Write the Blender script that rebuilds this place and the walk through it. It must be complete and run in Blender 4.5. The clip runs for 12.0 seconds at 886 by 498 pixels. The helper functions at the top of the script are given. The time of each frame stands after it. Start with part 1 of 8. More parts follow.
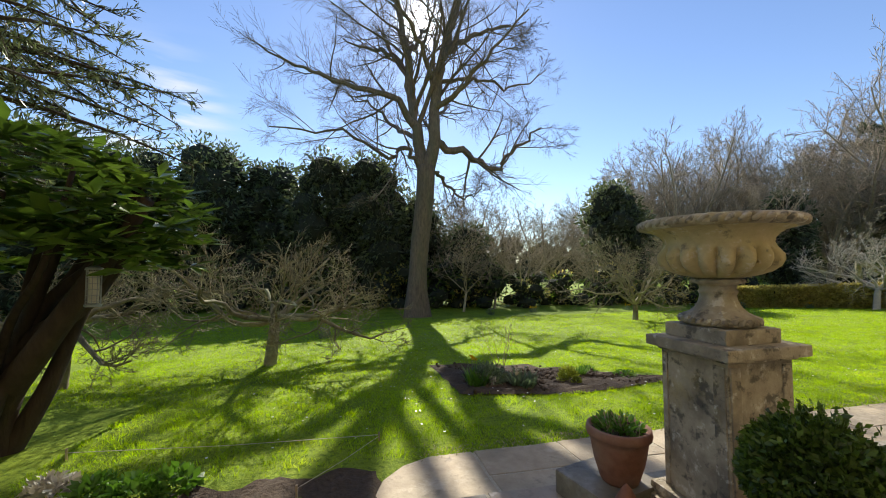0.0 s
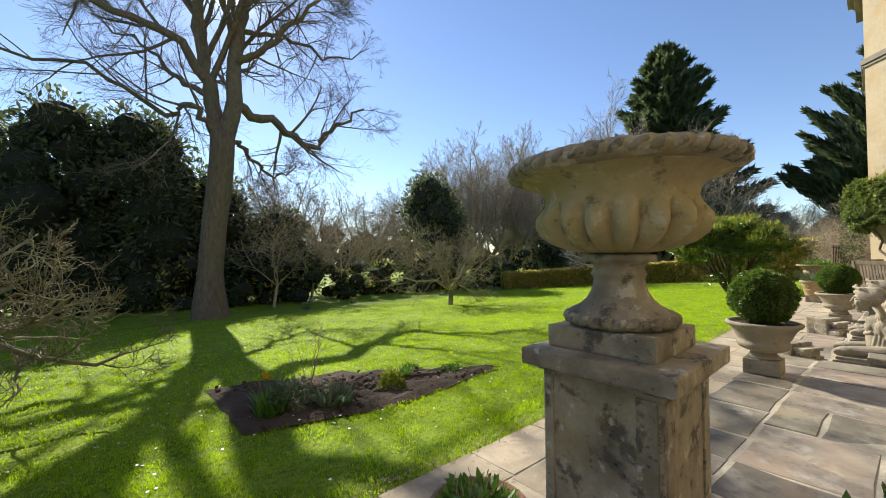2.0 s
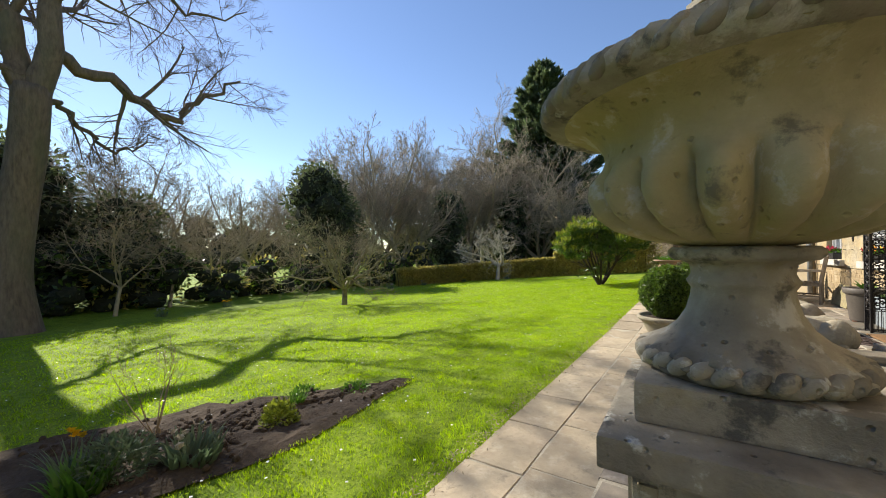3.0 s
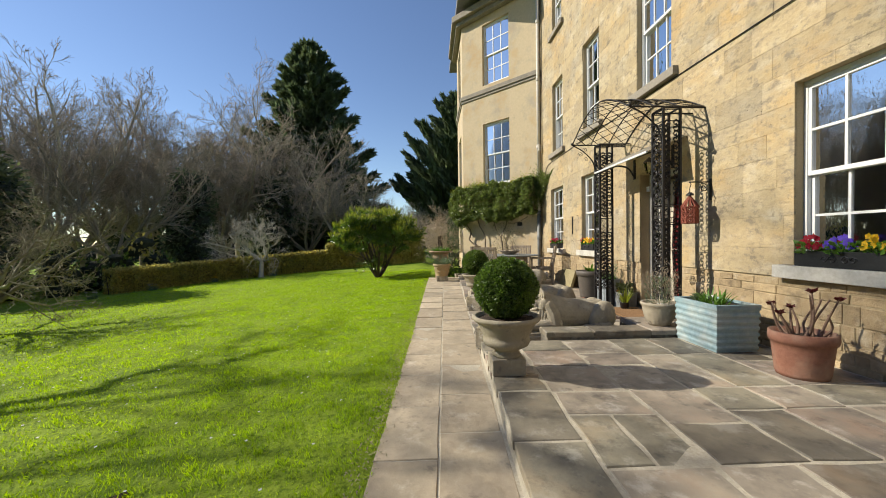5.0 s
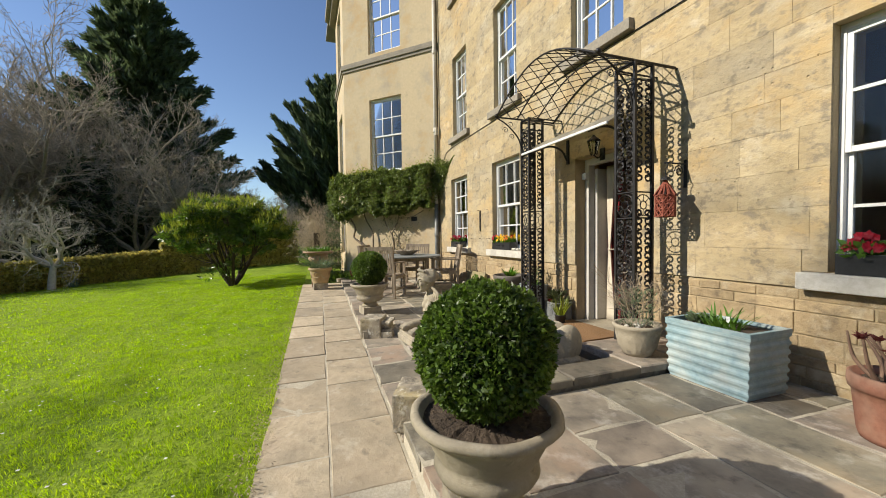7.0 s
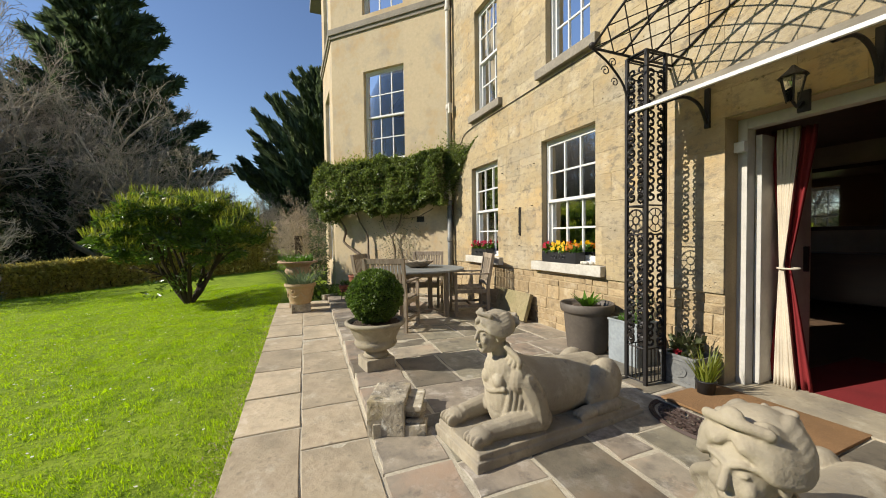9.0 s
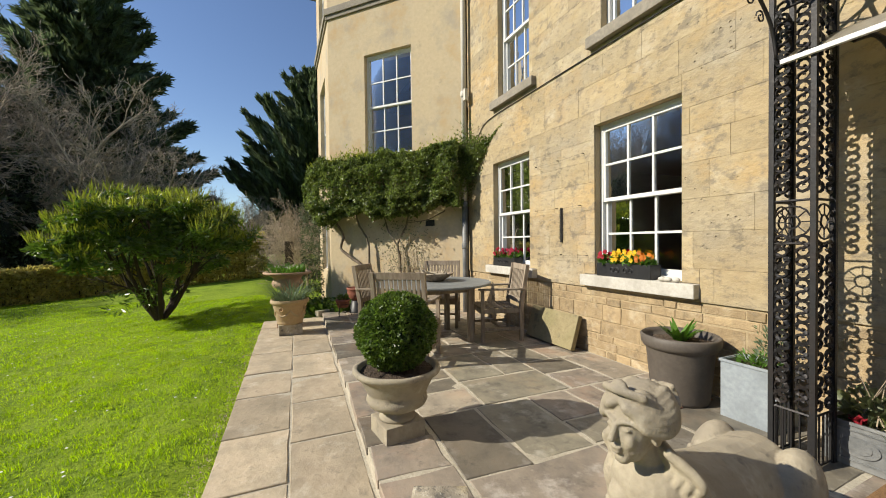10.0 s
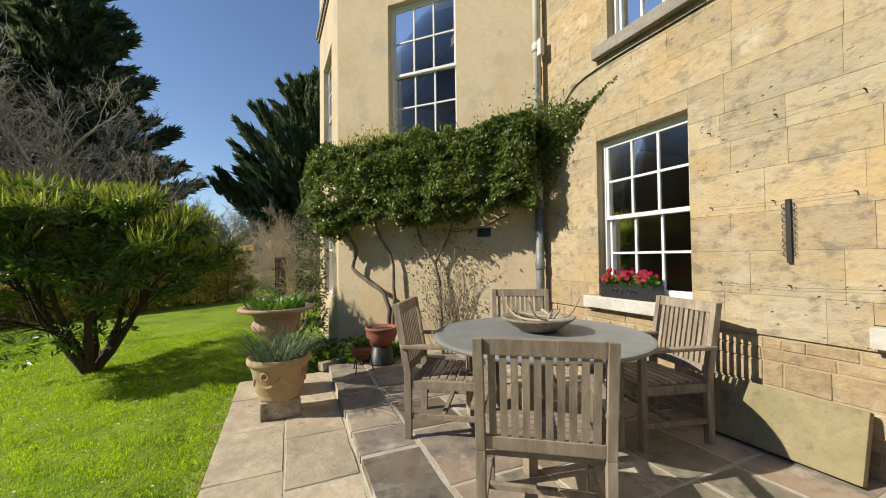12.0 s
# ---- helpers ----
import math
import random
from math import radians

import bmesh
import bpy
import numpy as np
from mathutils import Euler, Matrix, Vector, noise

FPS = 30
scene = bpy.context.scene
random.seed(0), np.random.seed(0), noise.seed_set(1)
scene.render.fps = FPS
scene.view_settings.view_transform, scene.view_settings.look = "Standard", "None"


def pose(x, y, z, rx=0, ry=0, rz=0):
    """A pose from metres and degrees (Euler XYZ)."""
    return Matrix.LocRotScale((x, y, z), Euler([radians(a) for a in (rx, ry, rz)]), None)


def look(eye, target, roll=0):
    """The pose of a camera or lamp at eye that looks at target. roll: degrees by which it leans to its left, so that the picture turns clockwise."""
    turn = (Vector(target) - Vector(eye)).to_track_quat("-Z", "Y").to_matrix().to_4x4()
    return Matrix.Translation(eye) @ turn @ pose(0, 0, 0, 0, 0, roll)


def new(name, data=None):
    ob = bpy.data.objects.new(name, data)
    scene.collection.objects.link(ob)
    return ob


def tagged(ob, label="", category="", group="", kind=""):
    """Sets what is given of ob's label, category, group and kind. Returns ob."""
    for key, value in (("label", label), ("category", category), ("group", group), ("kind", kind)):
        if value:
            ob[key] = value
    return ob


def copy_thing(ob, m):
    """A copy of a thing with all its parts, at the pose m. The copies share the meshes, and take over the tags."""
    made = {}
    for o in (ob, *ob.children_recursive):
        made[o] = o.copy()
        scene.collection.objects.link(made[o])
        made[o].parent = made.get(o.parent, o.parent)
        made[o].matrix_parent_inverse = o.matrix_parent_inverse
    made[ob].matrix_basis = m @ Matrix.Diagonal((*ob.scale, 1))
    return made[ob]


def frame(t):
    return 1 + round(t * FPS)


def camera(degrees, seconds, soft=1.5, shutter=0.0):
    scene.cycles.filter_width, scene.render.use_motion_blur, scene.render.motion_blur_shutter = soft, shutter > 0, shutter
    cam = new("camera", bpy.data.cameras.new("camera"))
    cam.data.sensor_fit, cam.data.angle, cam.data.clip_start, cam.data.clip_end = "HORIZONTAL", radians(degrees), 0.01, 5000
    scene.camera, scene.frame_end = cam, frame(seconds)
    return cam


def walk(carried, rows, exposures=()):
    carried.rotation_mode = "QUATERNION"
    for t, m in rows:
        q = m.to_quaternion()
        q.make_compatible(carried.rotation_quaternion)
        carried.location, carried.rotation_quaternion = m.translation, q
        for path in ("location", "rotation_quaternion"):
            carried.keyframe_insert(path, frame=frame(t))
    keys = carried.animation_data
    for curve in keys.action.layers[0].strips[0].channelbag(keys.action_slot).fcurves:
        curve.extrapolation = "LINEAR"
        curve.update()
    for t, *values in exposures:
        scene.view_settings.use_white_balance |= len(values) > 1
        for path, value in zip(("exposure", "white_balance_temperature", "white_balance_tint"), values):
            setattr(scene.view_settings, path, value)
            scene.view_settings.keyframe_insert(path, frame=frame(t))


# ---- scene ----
cam = camera(98.9, 12.0, soft=1.0)
METRES, EYE, TILT, LEAN, TURN = 10.584, 1.26, 0.0, 0.0, -14.6
ROWS = [
    (0.0, 0.0, 0.0, 0.0, 0.01, 2.77, 0.17),
    (0.5, 0.0044, 0.0233, -0.0018, -2.68, 2.45, 0.19),
    (1.0, 0.0118, 0.042, -0.0031, -6.93, 2.77, 0.27),
    (1.5, 0.0192, 0.0636, -0.0031, -15.12, 2.12, 0.54),
    (2.0, 0.0264, 0.0905, -0.005, -26.4, 1.04, 0.71),
    (2.5, 0.0346, 0.1228, -0.0056, -35.31, 0.84, 0.52),
    (3.0, 0.0429, 0.1524, -0.0054, -42.74, 0.29, 0.58),
    (3.5, 0.0571, 0.1807, -0.0076, -51.73, -0.3, 0.7),
    (5.5, 0.1606, 0.2615, -0.0068, -83.96, -1.53, 0.83),
    (6.0, 0.2023, 0.2724, -0.007, -89.34, -1.92, 0.87),
    (6.5, 0.2492, 0.2828, -0.0059, -93.26, -2.05, 0.84),
    (8.5, 0.4462, 0.3233, -0.0012, -97.17, -1.84, 0.74),
    (9.0, 0.4992, 0.3303, 0.0021, -97.51, -1.72, 0.73),
    (9.5, 0.5508, 0.3411, 0.0039, -98.04, -1.46, 0.69),
    (10.0, 0.6054, 0.3529, 0.0051, -98.62, -0.97, 0.65),
    (10.5, 0.659, 0.3668, 0.0076, -98.8, -0.39, 0.66),
    (11.0, 0.7136, 0.3782, 0.0101, -99.03, -0.13, 0.69),
    (11.5, 0.7672, 0.392, 0.0126, -99.24, 0.6, 0.69),
    (12.0, 0.8211, 0.4042, 0.0093, -99.68, 1.3, 0.61),
]
walk(cam, [(t, pose(0, 0, EYE, TILT, LEAN, TURN) @ pose(METRES * x, METRES * y, METRES * z, 90 + pitch, roll, yaw)) for t, x, y, z, yaw, pitch, roll in ROWS],
     exposures=[(0.0, 0.80), (2.5, 0.80), (3.6, 0.70), (5.4, 0.44), (12.0, 0.42)])

# ---- daylight ----
SUN_AZ, SUN_EL = radians(11.3), radians(33.5)      # from +y towards +x; above the horizon
SUN_DIR = Vector((math.sin(SUN_AZ) * math.cos(SUN_EL), math.cos(SUN_AZ) * math.cos(SUN_EL), math.sin(SUN_EL)))
sun_data = bpy.data.lights.new("sun", "SUN")
sun_data.energy, sun_data.angle, sun_data.color = 4.9, radians(0.53), (1.0, 0.93, 0.80)
sun = new("sun", sun_data)
sun.matrix_world = look(SUN_DIR * 60, (0, 0, 0))

world = bpy.data.worlds.new("sky")
scene.world = world
world.use_nodes = True
wt = world.node_tree
wt.nodes.clear()
w_out = wt.nodes.new("ShaderNodeOutputWorld")
w_bg = wt.nodes.new("ShaderNodeBackground")
w_sky = wt.nodes.new("ShaderNodeTexSky")
w_sky.sky_type, w_sky.sun_disc = "NISHITA", False
w_sky.sun_elevation, w_sky.sun_rotation = SUN_EL, SUN_AZ
w_sky.air_density, w_sky.dust_density, w_sky.ozone_density = 1.0, 0.06, 2.6
w_bg.inputs["Strength"].default_value = 0.104
# aureole round the sun and a thin streak of cloud low over the trees
w_geo = wt.nodes.new("ShaderNodeTexCoord")
w_dot = wt.nodes.new("ShaderNodeVectorMath")
w_dot.operation = "DOT_PRODUCT"
w_dot.inputs[1].default_value = SUN_DIR
wt.links.new(w_geo.outputs["Generated"], w_dot.inputs[0])


def w_math(op, a, b):
    n = wt.nodes.new("ShaderNodeMath")
    n.operation = op
    for i, v in enumerate((a, b)):
        if isinstance(v, (int, float)):
            n.inputs[i].default_value = v
        else:
            wt.links.new(v, n.inputs[i])
    return n.outputs[0]


w_c = w_math("MAXIMUM", w_dot.outputs["Value"], 0.0)
w_glow = w_math("ADD", w_math("MULTIPLY", w_math("POWER", w_c, 1600.0), 40.0), w_math("MULTIPLY", w_math("POWER", w_c, 160.0), 0.9))
w_add = wt.nodes.new("ShaderNodeMixRGB")
w_add.blend_type, w_add.inputs[0].default_value = "ADD", 1.0
w_gcol = wt.nodes.new("ShaderNodeCombineColor")
for i in range(3):
    wt.links.new(w_glow, w_gcol.inputs[i])
w_hs = wt.nodes.new("ShaderNodeHueSaturation")
w_hs.inputs["Saturation"].default_value, w_hs.inputs["Hue"].default_value = 1.03, 0.506
wt.links.new(w_sky.outputs[0], w_hs.inputs["Color"])
wt.links.new(w_hs.outputs[0], w_add.inputs[1])
wt.links.new(w_gcol.outputs[0], w_add.inputs[2])
# a streak of thin white cloud to the north-west
w_map = wt.nodes.new("ShaderNodeMapping")
w_map.inputs["Rotation"].default_value = (0.0, radians(-24), radians(17))
w_map.inputs["Scale"].default_value = (2.2, 2.2, 13.0)
w_nz = wt.nodes.new("ShaderNodeTexNoise")
w_nz.inputs["Scale"].default_value, w_nz.inputs["Detail"].default_value = 1.6, 6
wt.links.new(w_geo.outputs["Generated"], w_map.inputs["Vector"])
wt.links.new(w_map.outputs[0], w_nz.inputs["Vector"])
w_cd = wt.nodes.new("ShaderNodeVectorMath")
w_cd.operation = "DOT_PRODUCT"
w_cd.inputs[1].default_value = Vector((math.sin(radians(-23)) * 0.95, math.cos(radians(-23)) * 0.95, 0.30)).normalized()
wt.links.new(w_geo.outputs["Generated"], w_cd.inputs[0])
w_near = w_math("POWER", w_math("MAXIMUM", w_cd.outputs["Value"], 0.0), 220.0)
w_band = w_math("MAXIMUM", w_math("SUBTRACT", w_nz.outputs["Fac"], 0.47), 0.0)
w_cloud = w_math("MINIMUM", w_math("MULTIPLY", w_math("MULTIPLY", w_band, 9.0), w_near), 1.0)
w_mix = wt.nodes.new("ShaderNodeMixRGB")
w_mix.inputs[2].default_value = (5.5, 5.6, 5.8, 1)
wt.links.new(w_cloud, w_mix.inputs[0])
wt.links.new(w_add.outputs[0], w_mix.inputs[1])
wt.links.new(w_mix.outputs[0], w_bg.inputs["Color"])
wt.links.new(w_bg.outputs[0], w_out.inputs["Surface"])

# ---- materials ----
def mat(name, a, b=None, rough=0.8, grain=30.0, stain=2.0, bump=0.2, metal=0.0, vary=0.0, spec=0.4, stretch=(1, 1, 1), stain_col=None, stain_amt=0.5, translucent=0.0, dist=0.01, pits=0.0, fixed=False, blotches=(), hue=0.0):
    """A worn surface: two colours mixed by fine grain, a third laid on in larger stains, relief from both."""
    m = bpy.data.materials.new(name)
    m.use_nodes = True
    nt = m.node_tree
    N, L = nt.nodes, nt.links
    bs = N["Principled BSDF"]
    out = N["Material Output"]
    b = b or tuple(c * 0.7 for c in a)
    tc = N.new("ShaderNodeTexCoord")
    mp = N.new("ShaderNodeMapping")
    mp.inputs["Scale"].default_value = stretch
    L.new(tc.outputs["Object"], mp.inputs["Vector"])
    oi = N.new("ShaderNodeObjectInfo")
    off = N.new("ShaderNodeVectorMath")
    off.operation = "MULTIPLY_ADD"
    off.inputs[1].default_value = (0, 0, 0) if fixed else (17.0, 11.0, 7.0)
    cmb = N.new("ShaderNodeCombineXYZ")
    for i in range(3):
        L.new(oi.outputs["Random"], cmb.inputs[i])
    L.new(cmb.outputs[0], off.inputs[0])
    L.new(mp.outputs[0], off.inputs[2])
    n1 = N.new("ShaderNodeTexNoise")
    n1.inputs["Scale"].default_value, n1.inputs["Detail"].default_value, n1.inputs["Roughness"].default_value = grain, 6, 0.65
    n2 = N.new("ShaderNodeTexNoise")
    n2.inputs["Scale"].default_value, n2.inputs["Detail"].default_value = stain, 5
    for n in (n1, n2):
        L.new(off.outputs[0], n.inputs["Vector"])
    r1 = N.new("ShaderNodeValToRGB")
    r1.color_ramp.elements[0].position, r1.color_ramp.elements[1].position = 0.3, 0.7
    r1.color_ramp.elements[0].color, r1.color_ramp.elements[1].color = (*b, 1), (*a, 1)
    L.new(n1.outputs["Fac"], r1.inputs[0])
    r2 = N.new("ShaderNodeValToRGB")
    r2.color_ramp.elements[0].position, r2.color_ramp.elements[1].position = 0.46, 0.68
    r2.color_ramp.elements[0].color, r2.color_ramp.elements[1].color = (0, 0, 0, 1), (stain_amt, stain_amt, stain_amt, 1)
    L.new(n2.outputs["Fac"], r2.inputs[0])
    mx = N.new("ShaderNodeMixRGB")
    sc = stain_col or tuple(c * 0.55 for c in a)
    mx.inputs[2].default_value = (*sc, 1)
    L.new(r2.outputs[0], mx.inputs[0])
    L.new(r1.outputs[0], mx.inputs[1])
    last = mx.outputs[0]
    for col, scale, lo, hi, amt in blotches:
        nb, rb, mb = N.new("ShaderNodeTexNoise"), N.new("ShaderNodeMapRange"), N.new("ShaderNodeMixRGB")
        nb.inputs["Scale"].default_value, nb.inputs["Detail"].default_value, nb.inputs["Roughness"].default_value = scale, 8, 0.68
        L.new(off.outputs[0], nb.inputs["Vector"])
        rb.inputs["From Min"].default_value, rb.inputs["From Max"].default_value, rb.inputs["To Max"].default_value = lo, hi, amt
        L.new(nb.outputs["Fac"], rb.inputs["Value"])
        L.new(rb.outputs[0], mb.inputs[0])
        L.new(last, mb.inputs[1])
        mb.inputs[2].default_value = (*col, 1)
        last = mb.outputs[0]
    if vary:
        hs = N.new("ShaderNodeHueSaturation")
        mr = N.new("ShaderNodeMapRange")
        mr.inputs["To Min"].default_value, mr.inputs["To Max"].default_value = 1 - vary, 1 + vary
        add = N.new("ShaderNodeMath")
        add.operation = "ADD"
        isl = N.new("ShaderNodeNewGeometry")
        L.new(oi.outputs["Random"], add.inputs[0])
        L.new(isl.outputs["Random Per Island"], add.inputs[1])
        fr = N.new("ShaderNodeMath")
        fr.operation = "FRACT"
        L.new(add.outputs[0], fr.inputs[0])
        L.new(fr.outputs[0], mr.inputs["Value"])
        L.new(mr.outputs[0], hs.inputs["Value"])
        mr2 = N.new("ShaderNodeMapRange")
        mr2.inputs["To Min"].default_value, mr2.inputs["To Max"].default_value = 0.5 - (hue or vary * 0.05), 0.5 + (hue or vary * 0.05)
        L.new(oi.outputs["Random"] if hue else n2.outputs["Fac"], mr2.inputs["Value"])
        L.new(mr2.outputs[0], hs.inputs["Hue"])
        L.new(last, hs.inputs["Color"])
        last = hs.outputs[0]
    L.new(last, bs.inputs["Base Color"])
    bs.inputs["Roughness"].default_value, bs.inputs["Metallic"].default_value = rough, metal
    bs.inputs["Specular IOR Level"].default_value = spec
    if bump:
        ad = N.new("ShaderNodeMath")
        ad.operation = "MULTIPLY_ADD"
        ad.inputs[1].default_value = 0.6
        L.new(n2.outputs["Fac"], ad.inputs[0])
        L.new(n1.outputs["Fac"], ad.inputs[2])
        if pits:
            vo, vr, sb = N.new("ShaderNodeTexVoronoi"), N.new("ShaderNodeMapRange"), N.new("ShaderNodeMath")
            vo.inputs["Scale"].default_value = pits
            L.new(tc.outputs["Object"], vo.inputs["Vector"])
            vr.inputs["From Min"].default_value, vr.inputs["From Max"].default_value = 0.05, 0.17
            vr.inputs["To Min"].default_value, vr.inputs["To Max"].default_value = 1.0, 0.0
            L.new(vo.outputs["Distance"], vr.inputs["Value"])
            gate = N.new("ShaderNodeMath")
            gate.operation = "MULTIPLY"
            L.new(vr.outputs[0], gate.inputs[0])
            L.new(r2.outputs[0], gate.inputs[1])
            sb.operation = "MULTIPLY_ADD"
            sb.inputs[1].default_value = -2.2
            L.new(gate.outputs[0], sb.inputs[0])
            L.new(ad.outputs[0], sb.inputs[2])
            ad = sb
        bp = N.new("ShaderNodeBump")
        bp.inputs["Strength"].default_value, bp.inputs["Distance"].default_value = bump, dist
        L.new(ad.outputs[0], bp.inputs["Height"])
        L.new(bp.outputs[0], bs.inputs["Normal"])
    if translucent:
        tr = N.new("ShaderNodeBsdfTranslucent")
        br = N.new("ShaderNodeHueSaturation")
        br.inputs["Value"].default_value, br.inputs["Saturation"].default_value = 1.7, 1.1
        L.new(last, br.inputs["Color"])
        L.new(br.outputs[0], tr.inputs["Color"])
        ms = N.new("ShaderNodeMixShader")
        ms.inputs[0].default_value = translucent
        L.new(bs.outputs[0], ms.inputs[1])
        L.new(tr.outputs[0], ms.inputs[2])
        L.new(ms.outputs[0], out.inputs["Surface"])
    return m


def glass_mat(name, tint=(0.92, 0.95, 0.95)):
    m = bpy.data.materials.new(name)
    m.use_nodes = True
    nt = m.node_tree
    N, L = nt.nodes, nt.links
    N.remove(N["Principled BSDF"])
    tr, gl, fr, ms = N.new("ShaderNodeBsdfTransparent"), N.new("ShaderNodeBsdfGlossy"), N.new("ShaderNodeFresnel"), N.new("ShaderNodeMixShader")
    tr.inputs[0].default_value = (*tint, 1)
    gl.inputs["Roughness"].default_value = 0.02
    fr.inputs["IOR"].default_value = 1.52
    nz, bp = N.new("ShaderNodeTexNoise"), N.new("ShaderNodeBump")
    nz.inputs["Scale"].default_value = 3.0
    bp.inputs["Strength"].default_value, bp.inputs["Distance"].default_value = 0.05, 0.02
    L.new(nz.outputs["Fac"], bp.inputs["Height"])
    L.new(bp.outputs[0], gl.inputs["Normal"])
    L.new(fr.outputs[0], ms.inputs[0])
    L.new(tr.outputs[0], ms.inputs[1])
    L.new(gl.outputs[0], ms.inputs[2])
    L.new(ms.outputs[0], N["Material Output"].inputs["Surface"])
    return m


M_ashlar = mat("bath_stone", (0.440, 0.348, 0.200), (0.350, 0.270, 0.152), 0.92, 9, 0.9, 0.95, vary=0.13, stretch=(0.9, 1, 1.25), stain_col=(0.374, 0.335, 0.261), stain_amt=0.5, dist=0.018, pits=16, fixed=True,
               blotches=(((0.452, 0.287, 0.104), 0.7, 0.50, 0.62, 0.6), ((0.331, 0.296, 0.235), 1.1, 0.50, 0.64, 0.42), ((0.505, 0.444, 0.331), 2.1, 0.54, 0.66, 0.6), ((0.191, 0.161, 0.117), 5.5, 0.54, 0.62, 0.75), ((0.244, 0.200, 0.135), 14.0, 0.53, 0.62, 0.65)))
M_render = mat("smooth_bath_stone", (0.539, 0.435, 0.278), (0.461, 0.370, 0.235), 0.9, 14, 0.9, 0.35, vary=0.04, stain_col=(0.383, 0.339, 0.261), stain_amt=0.6, fixed=True,
               blotches=(((0.505, 0.296, 0.087), 0.9, 0.50, 0.66, 0.6), ((0.313, 0.278, 0.226), 1.6, 0.52, 0.68, 0.6), ((0.209, 0.174, 0.139), 5.0, 0.60, 0.74, 0.45)))
M_rubble = mat("rubble_stone", (0.435, 0.331, 0.187), (0.287, 0.209, 0.117), 0.95, 12, 3.0, 0.9, vary=0.18, stain_col=(0.287, 0.191, 0.104), dist=0.02, fixed=True, blotches=(((0.174, 0.135, 0.087), 7.0, 0.52, 0.66, 0.7), ((0.539, 0.461, 0.322), 4.0, 0.52, 0.66, 0.6)))
M_joint = mat("lime_mortar", (0.435, 0.339, 0.200), (0.348, 0.270, 0.157), 0.95, 60, 3, 0.5)
M_sill = mat("painted_stone_sill", (0.574, 0.548, 0.487), (0.452, 0.418, 0.348), 0.85, 30, 4, 0.3, stain_col=(0.296, 0.270, 0.226))
M_sillgrey = mat("weathered_grey_stone_sill", (0.313, 0.278, 0.217), (0.209, 0.183, 0.148), 0.9, 30, 4, 0.4)
M_flag = mat("york_flagstone", (0.270, 0.235, 0.174), (0.144, 0.126, 0.100), 0.6, 7, 2.6, 0.6, vary=0.42, blotches=(((0.409, 0.374, 0.313), 4.5, 0.54, 0.66, 0.75), ((0.065, 0.059, 0.052), 6.0, 0.55, 0.68, 0.7), ((0.270, 0.174, 0.104), 1.3, 0.52, 0.68, 0.55)), stain_col=(0.348, 0.296, 0.217), stain_amt=0.7, spec=0.45, dist=0.012, hue=0.016)
M_pave = mat("riven_sandstone_paving", (0.505, 0.418, 0.291), (0.348, 0.283, 0.196), 0.8, 9, 3.0, 0.9, vary=0.17, blotches=(((0.165, 0.139, 0.104), 9.0, 0.56, 0.68, 0.65), ((0.574, 0.505, 0.392), 5.0, 0.55, 0.68, 0.6)), stain_col=(0.235, 0.200, 0.148), stain_amt=0.55, dist=0.012)
M_pjoint = mat("sandy_pointing", (0.522, 0.470, 0.365), (0.365, 0.322, 0.244), 0.95, 60, 5, 0.5)
M_white = mat("white_gloss_paint", (0.688, 0.688, 0.670), (0.614, 0.614, 0.595), 0.4, 40, 4, 0.08, stain_col=(0.558, 0.530, 0.465), stain_amt=0.3)
M_glass = glass_mat("old_window_glass")
# The finest dark blotches put the shade between blades into the turf colour.
M_turf = mat("turf", (0.285, 0.385, 0.034), (0.19, 0.27, 0.024), 0.8, 60, 0.7, 0.7, blotches=(((0.11, 0.18, 0.014), 1.6, 0.48, 0.66, 0.85), ((0.36, 0.38, 0.06), 4.0, 0.60, 0.75, 0.6), ((0.07, 0.12, 0.010), 26.0, 0.48, 0.62, 0.75)), stain_col=(0.24, 0.32, 0.03), stain_amt=0.5, spec=0.1, dist=0.03)
M_blade = mat("grass_blade", (0.31, 0.43, 0.036), (0.20, 0.30, 0.024), 0.42, 8, 0.8, 0.0, vary=0.18, blotches=(((0.15, 0.23, 0.016), 1.3, 0.48, 0.68, 0.75), ((0.40, 0.42, 0.07), 3.0, 0.55, 0.70, 0.5)), stain_col=(0.29, 0.38, 0.035), stain_amt=0.5, translucent=0.62, spec=0.5)
M_soil = mat("dark_garden_soil", (0.105, 0.075, 0.050), (0.050, 0.035, 0.024), 1.0, 30, 6, 1.0, dist=0.03)
M_bark = mat("grey_brown_bark", (0.22, 0.172, 0.122), (0.105, 0.08, 0.058), 0.95, 14, 2, 0.9, stretch=(1, 1, 0.25), dist=0.03, stain_col=(0.11, 0.12, 0.07))
M_bark_dark = mat("dark_bark", (0.075, 0.052, 0.038), (0.035, 0.025, 0.02), 0.95, 16, 2, 0.8, stretch=(1, 1, 0.25), dist=0.02)
M_twig = mat("brown_twig", (0.42, 0.335, 0.235), (0.28, 0.22, 0.15), 0.9, 8, 1, 0.0, vary=0.2)
M_twig_pale = mat("lichen_grey_twig", (0.40, 0.33, 0.22), (0.24, 0.19, 0.125), 0.9, 10, 2, 0.0, vary=0.2, stain_col=(0.28, 0.27, 0.14))
M_conifer = mat("dark_conifer_needles", (0.105, 0.135, 0.062), (0.052, 0.072, 0.036), 0.5, 6, 0.8, 0.0, vary=0.45, spec=0.55, translucent=0.36)
M_yew = mat("dark_evergreen_leaf", (0.110, 0.130, 0.055), (0.055, 0.070, 0.032), 0.42, 6, 0.8, 0.0, vary=0.45, spec=0.6, translucent=0.36)
